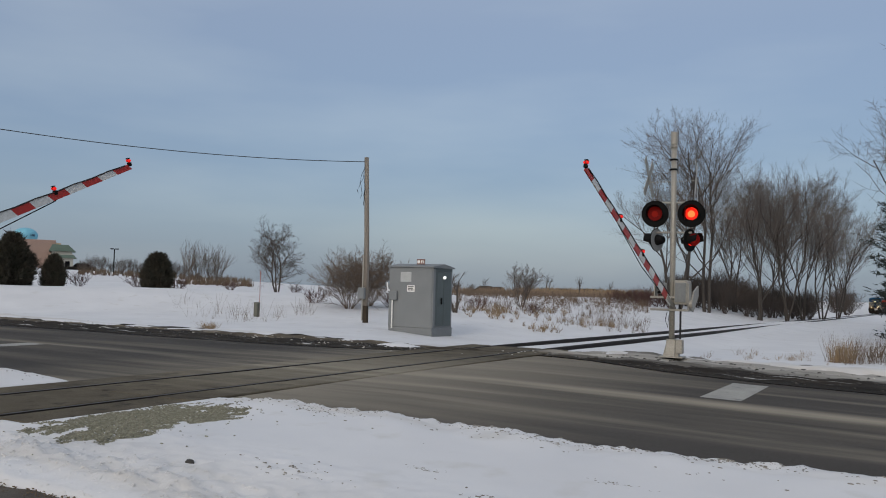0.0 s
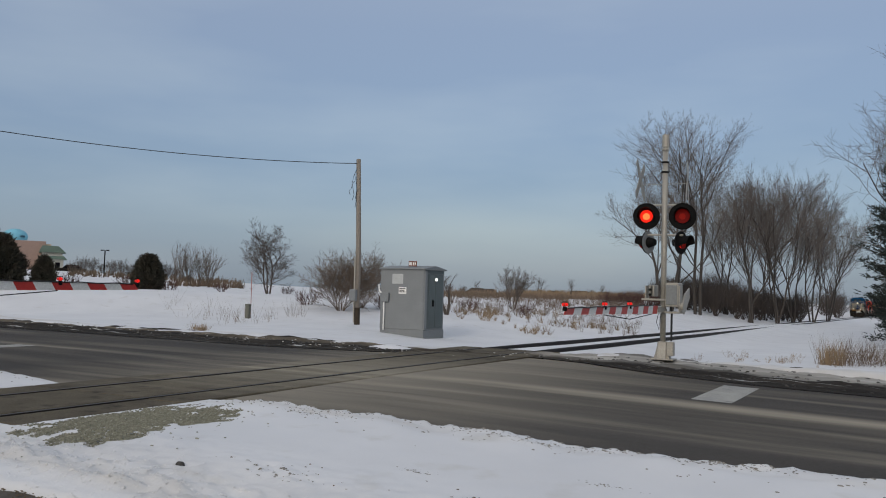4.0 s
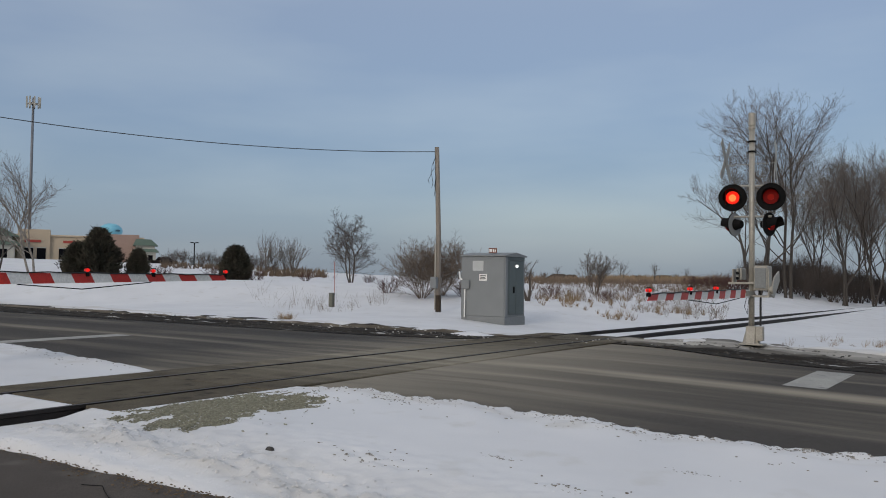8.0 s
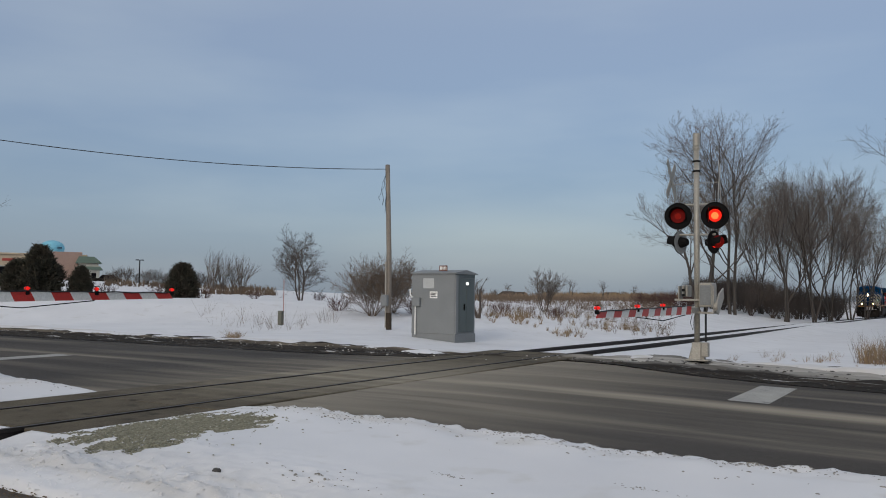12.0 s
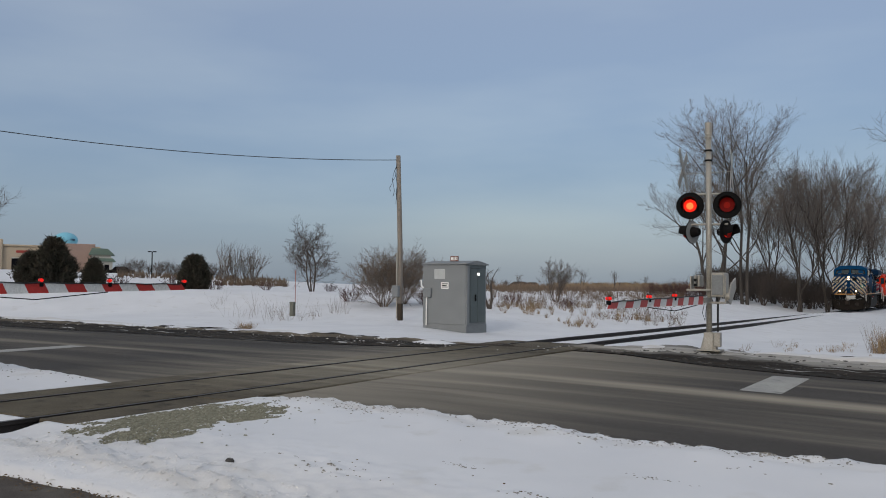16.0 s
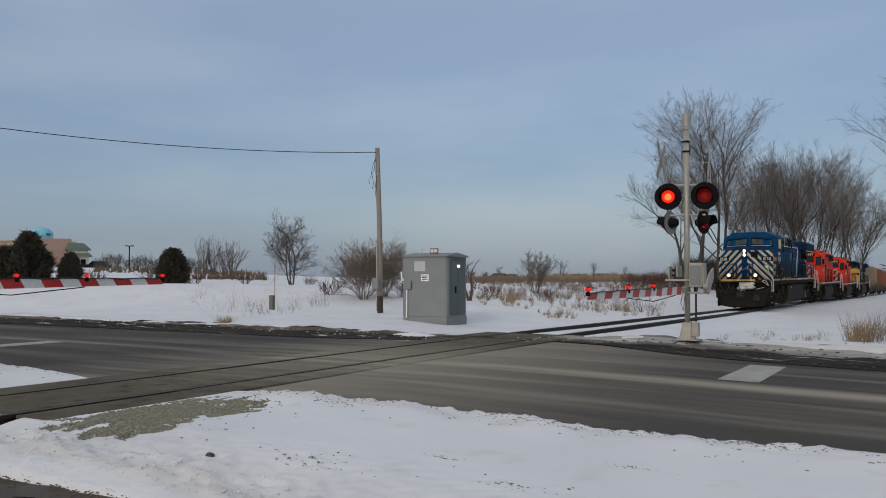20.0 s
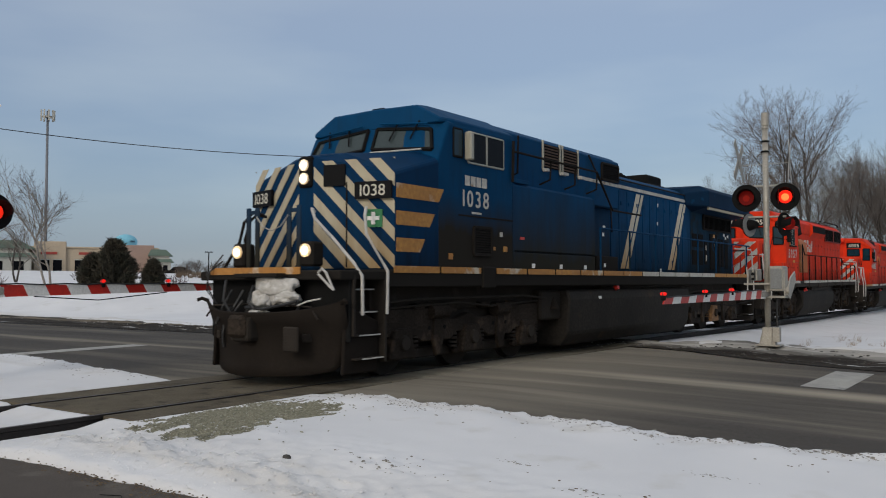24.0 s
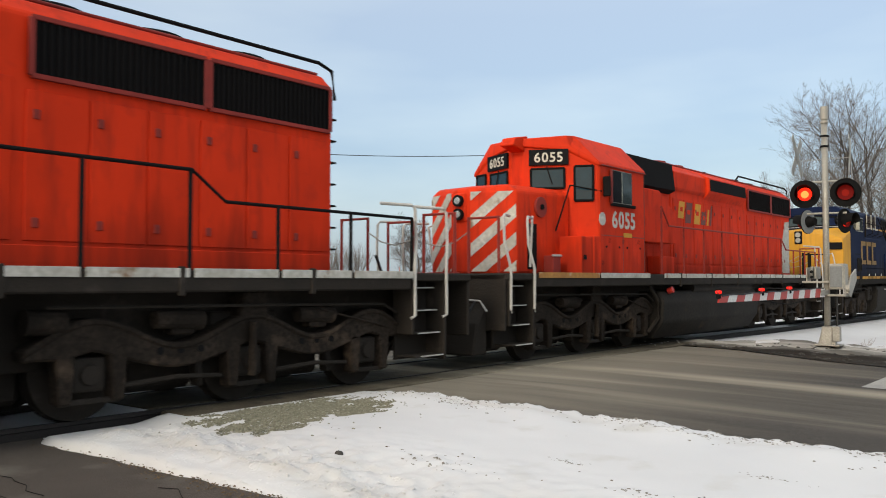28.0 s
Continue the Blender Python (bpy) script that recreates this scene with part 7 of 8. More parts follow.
    steps(t, 18.62, 19.35, UNDER, False)
    end_gear(t, 0.0, 1, RED_DARK, UNDER)
    end_gear(t, -L, -1, RED_DARK, UNDER)
    bm = prism(B(), [(0.02, 1.1), (0.30, 0.75), (0.42, 0.22), (0.02, 0.22)], "y", -1.1, 1.1)
    part("pilot_plough", eased(bm, 0.03), UNDER, t)
    return t


def plate_bm(corners, sy):
    bm = B()
    c = [bm.verts.new(Vector(p) + Vector((0, sy * 0.012, 0))) for p in corners]
    d = [bm.verts.new(Vector(p) - Vector((0, sy * 0.02, 0))) for p in corners]
    bm.faces.new(c)
    for k in range(4):
        bm.faces.new((c[k], d[k], d[(k + 1) % 4], c[(k + 1) % 4]))
    return bm


def hopper_car(label, paint, ribs):
    """A covered hopper, 17 m over the ends."""
    t = thing("hopper_car", label, "freight car", None, "hopper cars")
    part("hopper_body", eased(prism(B(), [(-1.5, 1.5), (-1.5, 4.1), (-1.1, 4.4), (1.1, 4.4), (1.5, 4.1), (1.5, 1.5)], "x", -15.6, -1.4), 0.04), paint, t)
    for sy in (1, -1):
        for i in range(ribs):
            x = -1.7 - i * 13.6 / (ribs - 1)
            part("side_rib", bbox(x - 0.05, x + 0.05, min(sy * 1.5, sy * 1.58), max(sy * 1.5, sy * 1.58), 1.5, 4.1, 0.01), paint, t)
    for s0 in (3.2, 8.5, 13.8):
        part("discharge_chute", prism(B(), [(-s0 - 1.9, 1.5), (-s0 + 1.9, 1.5), (-s0 + 0.4, 0.45), (-s0 - 0.4, 0.45)], "y", -1.2, 1.2), paint, t)
    part("roof_walk", bbox(-15.6, -1.4, -0.35, 0.35, 4.44, 4.50, 0.01), GALV, t)
    part("centre_sill", bbox(-16.9, -0.1, -0.3, 0.3, 0.75, 1.1, 0.02), UNDER, t)
    for x in (-0.9, -16.1):
        part("end_platform", bbox(x - 0.55, x + 0.55, -1.4, 1.4, 1.1, 1.25, 0.02), paint, t)
    for s0 in (2.1, 14.9):
        tr = new("truck")
        tr.parent, tr.matrix_basis = t, pose(-s0, 0, 0)
        for k in (-0.87, 0.87):
            part("axle", tube(B(), [(k, -0.9, 0.45), (k, 0.9, 0.45)], 0.08, 8), UNDER, tr)
            for sy in (-1, 1):
                part("wheel", tube(B(), [(k, sy * 0.7, 0.45), (k, sy * 0.83, 0.45)], 0.45, 20), UNDER, tr)
        for sy in (1, -1):
            part("side_frame", eased(prism(B(), [(-1.15, 0.35), (-1.15, 0.65), (-0.4, 0.8), (0.4, 0.8), (1.15, 0.65), (1.15, 0.35), (0.5, 0.3), (-0.5, 0.3)], "y", min(sy * 0.9, sy * 1.05), max(sy * 0.9, sy * 1.05)), 0.02), UNDER_BROWN, tr)
    return t


loco_blue = wide_nose_loco("locomotive", "dirty blue wide-nose diesel locomotive with cream chevrons and plough", BLUE, BLUE_ROOF, TAIL, STRIPE_AMBER, STRIPE_WHITE, "1038", True, BLUE_NOSE, BLUE_HOOD)
loco_red = hood_unit("locomotive", "faded red hood diesel locomotive with orange-brown blower box", "5957", ORANGE_BOX, False)
loco_red2 = hood_unit("locomotive", "faded red hood diesel locomotive with white rear panel", "6055", RED_CP, True)
loco_navy = wide_nose_loco("locomotive", "dark blue wide-nose diesel locomotive with yellow cab front", NAVY, NAVY, NAVY, YELLOW, YELLOW, " ", False, YELLOW, NAVY)
DULL_GOLD = material("dull_gold_lettering", (0.30, 0.165, 0.03), 0.6, var=(0.20, 0.11, 0.025), scale=3, amount=0.8, fine=20, bump=0)
for s0 in (4.0, 4.95, 5.9):
    for a, b, z0, z1 in ((0.0, 0.78, 2.95, 3.12), (0.0, 0.24, 2.2, 2.95), (0.24, 0.78, 2.2, 2.36)):
        part("lettering_bar", bbox(-s0 - b, -s0 - a, 1.502, 1.512, z0, z1, 0.0), DULL_GOLD, loco_navy, "plain dull gold bar")
TRAIN = [(loco_blue, 0.0), (loco_red, 22.42), (loco_red2, 43.40), (loco_navy, 64.5)]
back = 87.0
for label, base in (("tan covered hopper car with ribbed sides", (0.27, 0.21, 0.15)), ("rust-brown covered hopper car with ribbed sides", (0.20, 0.07, 0.045)), ("rust-brown covered hopper car with ribbed sides", (0.20, 0.075, 0.05)), ("pale grey covered hopper car with ribbed sides", (0.55, 0.56, 0.55)), ("tan covered hopper car with ribbed sides", (0.26, 0.20, 0.15))):
    TRAIN.append((hopper_car(label, grimy("hopper_paint", base, (0.08, 0.065, 0.05), 0.7, 1.0, 2.4), 11), back))
    back += 17.9


# ---- trees, bushes and grasses ----
BARK = material("grey_brown_bark", (0.085, 0.072, 0.062), 0.95, var=(0.05, 0.043, 0.038), scale=2.0, amount=0.9, fine=14, bump=0.3, bump_scale=12, stretch_xyz=(3, 3, 0.6))
TWIG = material("thin_winter_twigs", (0.15, 0.125, 0.105), 0.95, var=(0.085, 0.07, 0.06), scale=0.6, amount=0.9, fine=0, bump=0)
DARK_TWIG = material("dark_thicket_twigs", (0.082, 0.065, 0.055), 0.95, var=(0.055, 0.044, 0.038), scale=0.5, amount=0.9, fine=0, bump=0)
BUSH_TWIG = material("brown_bush_twigs", (0.155, 0.115, 0.085), 0.95, var=(0.10, 0.075, 0.057), scale=0.5, amount=0.9, fine=0, bump=0)
RED_TWIG = material("reddish_brush_twigs", (0.085, 0.040, 0.034), 0.95, var=(0.055, 0.030, 0.026), scale=0.5, amount=0.9, fine=0, bump=0)
PALE_BARK = material("pale_birch_bark", (0.36, 0.33, 0.30), 0.9, var=(0.16, 0.14, 0.12), scale=5, amount=0.9, fine=14, bump=0.1)
EVERGREEN = material("dark_evergreen_foliage", (0.030, 0.036, 0.022), 0.9, var=(0.046, 0.036, 0.024), scale=2.2, amount=1.0, fine=9, bump=0)
PINE = material("dark_pine_needles", (0.018, 0.030, 0.022), 0.85, var=(0.012, 0.019, 0.015), scale=1.6, amount=1.0, fine=7, bump=0)
PALE_REED = material("pale_reed_brown", (0.27, 0.19, 0.13), 0.95, var=(0.19, 0.13, 0.09), scale=0.4, amount=0.9, fine=0, bump=0)
STRAW = material("dry_straw_grass", (0.30, 0.215, 0.125), 0.95, var=(0.18, 0.125, 0.075), scale=0.9, amount=0.9, fine=0, bump=0)
RUST_GRASS = material("rusty_brown_weeds", (0.165, 0.118, 0.080), 0.95, var=(0.10, 0.072, 0.050), scale=0.9, amount=0.9, fine=0, bump=0)


def mesh_of(name, verts, faces, mat, parent=None, label=""):
    me = bpy.data.meshes.new(name)
    me.from_pydata(verts, [], faces)
    me.materials.append(mat)
    ob = new(name, me)
    ob.parent = parent
    if label:
        ob["label"] = label
    return ob


def add_bar(verts, faces, pts, r0, r1, seg):
    base = len(verts)
    n = len(pts)
    for i, p in enumerate(pts):
        d = pts[min(i + 1, n - 1)] - pts[max(i - 1, 0)]
        if d.length < 1e-6:
            d = Vector((0, 0, 1))
        d.normalize()
        a = d.cross(Vector((0.31, 0.95, 0.05)))
        a.normalize()
        b = d.cross(a)
        r = r0 + (r1 - r0) * i / (n - 1)
        for k in range(seg):
            t = 2 * math.pi * k / seg
            v = p + (a * math.cos(t) + b * math.sin(t)) * r
            verts.append((v.x, v.y, v.z))
    for i in range(n - 1):
        for k in range(seg):
            q = base + i * seg
            faces.append((q + k, q + (k + 1) % seg, q + seg + (k + 1) % seg, q + seg + k))


TWIG_R = 0.007


def grow(seed, height, trunks, lean, fan, kids, droop=0.0, thick=1.0, bare=0.25, up=0.02):
    """Branching wood: returns (verts, faces) of the trunks, of the limbs and of the twigs."""
    rnd = random.Random(seed)
    heavy, limbs, fine = ([], []), ([], []), ([], [])
    depth = len(kids)

    def branch(p, d, length, r, level):
        n = 5 if level == 0 else 4 if level < depth - 1 else 3
        pts, q, dd = [p.copy()], p.copy(), d.copy()
        for i in range(n):
            dd = (dd + Vector((rnd.gauss(0, 0.15), rnd.gauss(0, 0.15), (up if level else 0.05) - droop * level * 0.06))).normalized()
            q = q + dd * (length / n)
            pts.append(q.copy())
        tgt = heavy if level == 0 else limbs if level == 1 else fine
        add_bar(tgt[0], tgt[1], pts, r, r * (0.40 if level < depth else 0.35), 7 if level == 0 else 4 if level == 1 else 3)
        if level >= depth:
            return
        for k in range(kids[level]):
            f = bare + (1 - bare) * (k + rnd.random()) / kids[level] if level == 0 else 0.2 + 0.8 * (k + rnd.random()) / kids[level]
            x = f * n
            i = min(int(x), n - 1)
            at = pts[i].lerp(pts[i + 1], x - i)
            axis = (pts[i + 1] - pts[i]).normalized()
            side = axis.cross(Vector((rnd.gauss(0, 1), rnd.gauss(0, 1), rnd.gauss(0, 1))))
            side.normalize()
            tilt = rnd.uniform(0.55, 1.0) * fan
            nd = (axis * math.cos(tilt) + side * math.sin(tilt) + Vector((0, 0, 0.10 - droop * 0.2))).normalized()
            branch(at, nd, length * rnd.uniform(0.42, 0.66) * (1.15 - 0.45 * f), max(r * (0.46 - 0.14 * f), TWIG_R), level + 1)

    for k in range(trunks):
        a = 2 * math.pi * (k + rnd.random() * 0.6) / trunks
        d = Vector((math.cos(a) * lean, math.sin(a) * lean, 1)).normalized()
        h = height * rnd.uniform(0.72, 0.86)
        branch(Vector((math.cos(a) * 0.12 * (trunks > 1) * height * 0.12, math.sin(a) * 0.12 * (trunks > 1) * height * 0.12, -0.15)), d, h, height * 0.017 * thick, 0)
    return heavy, limbs, fine


def woody(name, label, category, seed, height, trunks, lean, fan, kids, m, bark=None, twig=None, group="", droop=0.0, thick=1.0, bare=0.25, up=0.02):
    t = thing(name, label, category, m, group)
    heavy, limbs, fine = grow(seed, height, trunks, lean, fan, kids, droop, thick, bare, up)
    mesh_of("trunk", *heavy, bark or BARK, t)
    mesh_of("branching", *limbs, bark or BARK, t)["kind"] = "stuff"
    mesh_of("crown", *fine, twig or TWIG, t)["kind"] = "stuff"
    return t


def stand_at(bearing, metres, dz=0.0, turn=0.0, k=1.0):
    x, y = spot(bearing, metres)
    return pose(x, y, snow_z(x, y) + dz - 0.05, 0, 0, turn) @ Matrix.Diagonal((k, k, k, 1))


# the large bare trees beside the track
woody("tree", "large bare spreading tree on the snowy bank", "tree", 11, 17.0, 3, 0.15, 0.85, (8, 7, 6, 4, 2), stand_at(15.4, 88, 0, 25), group="bare trees", thick=0.60, bare=0.22, up=0.055)
woody("tree", "large bare leaning tree on the snowy bank", "tree", 23, 17.4, 2, 0.10, 0.85, (9, 7, 6, 4, 2), stand_at(17.2, 92, 0, 100), group="bare trees", thick=0.62, bare=0.25, up=0.055)
B_TWIG = material("fine_tan_twigs", (0.17, 0.145, 0.128), 0.95, var=(0.10, 0.082, 0.070), scale=0.4, amount=0.9, fine=0, bump=0)
a_tree = woody("tree", "tall bare multi-stemmed tree beside the track", "tree", 31, 16.4, 3, 0.08, 0.62, (12, 7, 6, 4), stand_at(20.4, 97), None, B_TWIG, group="bare trees", thick=0.42, bare=0.30, up=0.075)
b_tree = woody("tree", "tall bare multi-stemmed tree beside the track", "tree", 37, 16.0, 3, 0.09, 0.62, (12, 7, 6, 4), stand_at(22.0, 101), None, B_TWIG, group="bare trees", thick=0.42, bare=0.32, up=0.075)
c_tree = woody("tree", "bare multi-stemmed tree close to the rails", "tree", 41, 15.0, 3, 0.11, 0.66, (12, 7, 6, 4), stand_at(24.0, 112), None, B_TWIG, group="bare trees", thick=0.42, bare=0.28, up=0.07)


def place_copy(src, bearing, metres, turn, k, dz=0.0):
    c = copy_thing(src, pose(0, 0, 0))
    x, y = spot(bearing, metres)
    c.matrix_basis = Matrix.LocRotScale((x, y, snow_z(x, y) - 0.1 + dz), Euler((0, 0, radians(turn))), (k, k, k))
    return c


for bearing, metres, turn, k in ((18.9, 104, 70, 0.92), (21.1, 112, 200, 1.06), (22.9, 114, 130, 1.02), (24.9, 128, 260, 0.90)):
    place_copy(random.Random(int(metres)).choice((a_tree, b_tree, c_tree)), bearing, metres, turn, k)
far_tree = woody("tree", "distant bare tree against the sky", "tree", 53, 10.0, 2, 0.12, 0.6, (8, 5, 4), stand_at(25.3, 225), group="bare trees")
place_copy(far_tree, 24.9, 250, 90, 0.8)
place_copy(far_tree, 28.2, 240, 30, 1.1)
place_copy(far_tree, -32.7, 95, 120, 0.62)
place_copy(far_tree, -34.5, 120, 200, 0.9)

# bare tree and dark conifer on the near side of the track
woody("tree", "bare tree with long arching branches", "tree", 67, 14.8, 2, 0.22, 0.95, (12, 8, 7, 4), stand_at(30.9, 50), group="bare trees", droop=0.05, thick=0.6, bare=0.25, up=0.04)


def needles(name, parent, rnd, at, out, length, width, count, verts, faces):
    for _ in range(count):
        p = at + Vector((rnd.gauss(0, 0.10), rnd.gauss(0, 0.10), rnd.gauss(0, 0.06)))
        d = (out + Vector((rnd.gauss(0, 0.5), rnd.gauss(0, 0.5), rnd.gauss(0, 0.45)))).normalized()
        s = d.cross(Vector((rnd.gauss(0, 1), rnd.gauss(0, 1), 1))).normalized() * width
        n = len(verts)
        e = p + d * length * rnd.uniform(0.6, 1.2)
        for q in (p - s, p + s, e):
            verts.append((q.x, q.y, q.z))
        faces.append((n, n + 1, n + 2))


def conifer(label, seed, height, spread, m, mat, clear=0.06, whorls=26, twigs=13, group="conifers", low=1.0):
    t = thing("conifer_tree", label, "conifer", m, group)
    rnd = random.Random(seed)
    tv, tf, lv, lf, nv, nf = [], [], [], [], [], []
    add_bar(tv, tf, [Vector((0, 0, -0.2)), Vector((0.05, 0, height * 0.5)), Vector((0, 0, height))], height * 0.02, 0.02, 8)
    for w in range(whorls):
        f = clear + (1 - clear) * w / whorls
        z = height * f
        reach = spread * (1 - f) ** 0.75 * rnd.uniform(0.7, 1.15) * (low if f < 0.28 else 1.0) + 0.12
        for b in range(6):
            a = rnd.random() * 6.283
            d = Vector((math.cos(a), math.sin(a), rnd.uniform(-0.1, 0.35) + 0.3 * f))
            d.normalize()
            ln = reach * rnd.uniform(0.55, 1.15)
            p0 = Vector((0, 0, z))
            mid = p0 + d * ln * 0.55
            p1 = p0 + d * ln + Vector((0, 0, 0.10 * ln))
            add_bar(lv, lf, [p0, mid, p1], 0.03, 0.008, 3)
            for k in range(twigs):
                g = 0.25 + 0.75 * (k + rnd.random()) / twigs
                at = p0.lerp(p1, g) + Vector((rnd.gauss(0, 0.13), rnd.gauss(0, 0.13), rnd.gauss(0, 0.08))) * ln * 0.4
                needles("n", t, rnd, at, d + Vector((0, 0, 0.2)), 0.24, 0.03, 7, nv, nf)
    mesh_of("trunk", tv, tf, BARK, t)
    mesh_of("branching", lv, lf, BARK, t)["kind"] = "stuff"
    mesh_of("foliage", nv, nf, mat, t)["kind"] = "stuff"
    return t


tall_pine = conifer("tall dark ragged conifer beside brush", 71, 10.4, 2.9, stand_at(29.1, 45), PINE, 0.05, 34, 15, "conifers", 0.7)
# Unseen pines added behind the first one to shade the passing train.
for bearing, metres, turn, k in ((29.6, 58, 80, 1.1), (30.0, 72, 200, 1.2), (30.2, 88, 310, 1.25)):
    place_copy(tall_pine, bearing, metres, turn, k)


def shrub_evergreen(label, seed, height, width, m, peak=0.6):
    """A dense rounded evergreen shrub: dark core of stems under thousands of short sprays."""
    t = thing("evergreen_shrub", label, "shrub", m, "evergreen shrubs")
    rnd = random.Random(seed)
    sv, sf, nv, nf = [], [], [], []
    for k in range(9):
        a = k * 0.7
        add_bar(sv, sf, [Vector((0, 0, -0.1)), Vector((math.cos(a) * width * 0.15, math.sin(a) * width * 0.15, height * 0.4)), Vector((math.cos(a) * width * 0.22, math.sin(a) * width * 0.22, height * 0.8))], 0.04, 0.015, 4)
    for k in range(5200):
        u = rnd.random()
        z = height * u * (1 + 0.12 * noise.noise(Vector((k * 0.013, seed, 0))))
        rad = width * 0.5 * (math.sin(math.pi * min(1, (u * 0.82 + 0.16))) ** 0.6) * (1 - peak * 0.5 * u)
        a = rnd.random() * 6.283
        rr = rad * (0.62 + 0.40 * math.sqrt(rnd.random())) * (1 + 0.70 * noise.noise(Vector((math.cos(a) * 2, math.sin(a) * 2, u * 3 + seed))) + 0.50 * noise.noise(Vector((math.cos(a) * 5, math.sin(a) * 5, u * 9 + seed))))
        at = Vector((math.cos(a) * rr, math.sin(a) * rr, z))
        needles("n", t, rnd, at, Vector((math.cos(a), math.sin(a), 0.9)), 0.22 * height / 2.5, 0.035 * height / 2.5, 3, nv, nf)
    mesh_of("stem_bundle", sv, sf, BARK, t)["kind"] = "stuff"
    mesh_of("foliage", nv, nf, EVERGREEN, t)["kind"] = "stuff"
    return t


shrub_evergreen("wide dark evergreen shrub in snow", 3, 2.8, 2.25, stand_at(-27.15, 53), 0.9)
shrub_evergreen("dark evergreen shrub in snow", 4, 2.0, 1.5, stand_at(-28.4, 53.5), 0.7)
shrub_evergreen("small dark evergreen shrub in snow", 5, 1.7, 1.1, stand_at(-24.85, 53), 0.8)
shrub_evergreen("rounded dark evergreen shrub in snow", 6, 2.15, 1.62, stand_at(-18.8, 55), 0.5)

# deciduous bushes and small trees of the field
woody("small_tree", "small bare round-headed tree in snow", "tree", 81, 4.3, 3, 0.26, 1.0, (10, 7, 5, 3), stand_at(-11.2, 55), DARK_TWIG, DARK_TWIG, "small trees", thick=0.8, bare=0.12, up=0.03)
woody("bush", "large bare many-stemmed bush beside the pole", "bush", 83, 3.0, 20, 0.55, 0.9, (7, 6, 4), stand_at(-6.4, 44), BUSH_TWIG, BUSH_TWIG, "bushes", thick=0.3, bare=0.1, up=0.03)
woody("bush", "large bare many-stemmed bush beside the pole", "bush", 84, 3.1, 18, 0.50, 0.9, (7, 6, 4), stand_at(-5.1, 46), BUSH_TWIG, BUSH_TWIG, "bushes", thick=0.3, bare=0.1, up=0.03)
woody("dead_tree", "small broken dead tree beside the cabinet", "tree", 86, 2.5, 2, 0.16, 0.7, (4, 2), stand_at(0.75, 43), DARK_TWIG, DARK_TWIG, "small trees", thick=2.0)
woody("bush", "bare upright bush in the field", "bush", 88, 3.0, 6, 0.30, 0.7, (8, 6, 4), stand_at(5.2, 60), DARK_TWIG, TWIG, "bushes", thick=0.7)
lowb = woody("bush", "low bare brown bush in snow", "bush", 90, 1.15, 16, 0.7, 0.55, (4, 4), stand_at(-23.4, 54), RED_TWIG, RED_TWIG, "bushes", thick=0.6)
for bearing, metres, turn, k in ((-19.9, 56, 30, 1.15), (-17.5, 55, 80, 0.95), (-34, 60, 0, 1.2), (-14.2, 62, 50, 0.8), (-10.0, 58, 150, 0.7), (-8.7, 46, 100, 1.0), (-3.6, 46, 200, 1.1), (6.0, 48, 10, 0.8), (2.3, 50, 300, 0.9)):
    place_copy(lowb, bearing, metres, turn, k)
woody("birch_tree", "slender pale birch on the snowy rise", "tree", 92, 8.0, 2, 0.07, 0.85, (13, 7, 5), stand_at(-30.9, 55), PALE_BARK, TWIG, "bare trees", droop=0.12, thick=0.55, bare=0.22, up=0.05)

# dark thicket under the large trees
thick_b = woody("thicket_bush", "dense dark winter thicket under the trees", "bush", 95, 4.6, 18, 0.35, 0.5, (6, 5, 4), stand_at(18.3, 96), DARK_TWIG, DARK_TWIG, "thicket", thick=0.4, bare=0.1)
tr = random.Random(9)
for k in range(27):
    bearing = 14.6 + k * 0.335
    place_copy(thick_b, bearing, tr.uniform(98, 112) + max(0, bearing - 20) * 4.5, tr.uniform(0, 360), tr.uniform(0.55, 0.95))
for k in range(30):
    bearing = 15.2 + k * 0.285
    place_copy(thick_b, bearing, tr.uniform(116, 134) + max(0, bearing - 20) * 5.0, tr.uniform(0, 360), tr.uniform(0.6, 0.85))
redb = woody("thicket_bush", "reddish dogwood brush at the field edge", "bush", 97, 2.3, 22, 0.45, 0.5, (5, 5), stand_at(13.2, 90), RED_TWIG, RED_TWIG, "thicket", thick=0.35, bare=0.05)
for k in range(9):
    place_copy(redb, 11.3 + k * 0.45, tr.uniform(84, 96), tr.uniform(0, 360), tr.uniform(0.7, 1.0))
for k in [k for k in range(26) if not 5 < k < 16]:
    place_copy(thick_b, 24.6 + k * 0.2, tr.uniform(215, 260), tr.uniform(0, 360), tr.uniform(0.8, 1.5), -0.4)


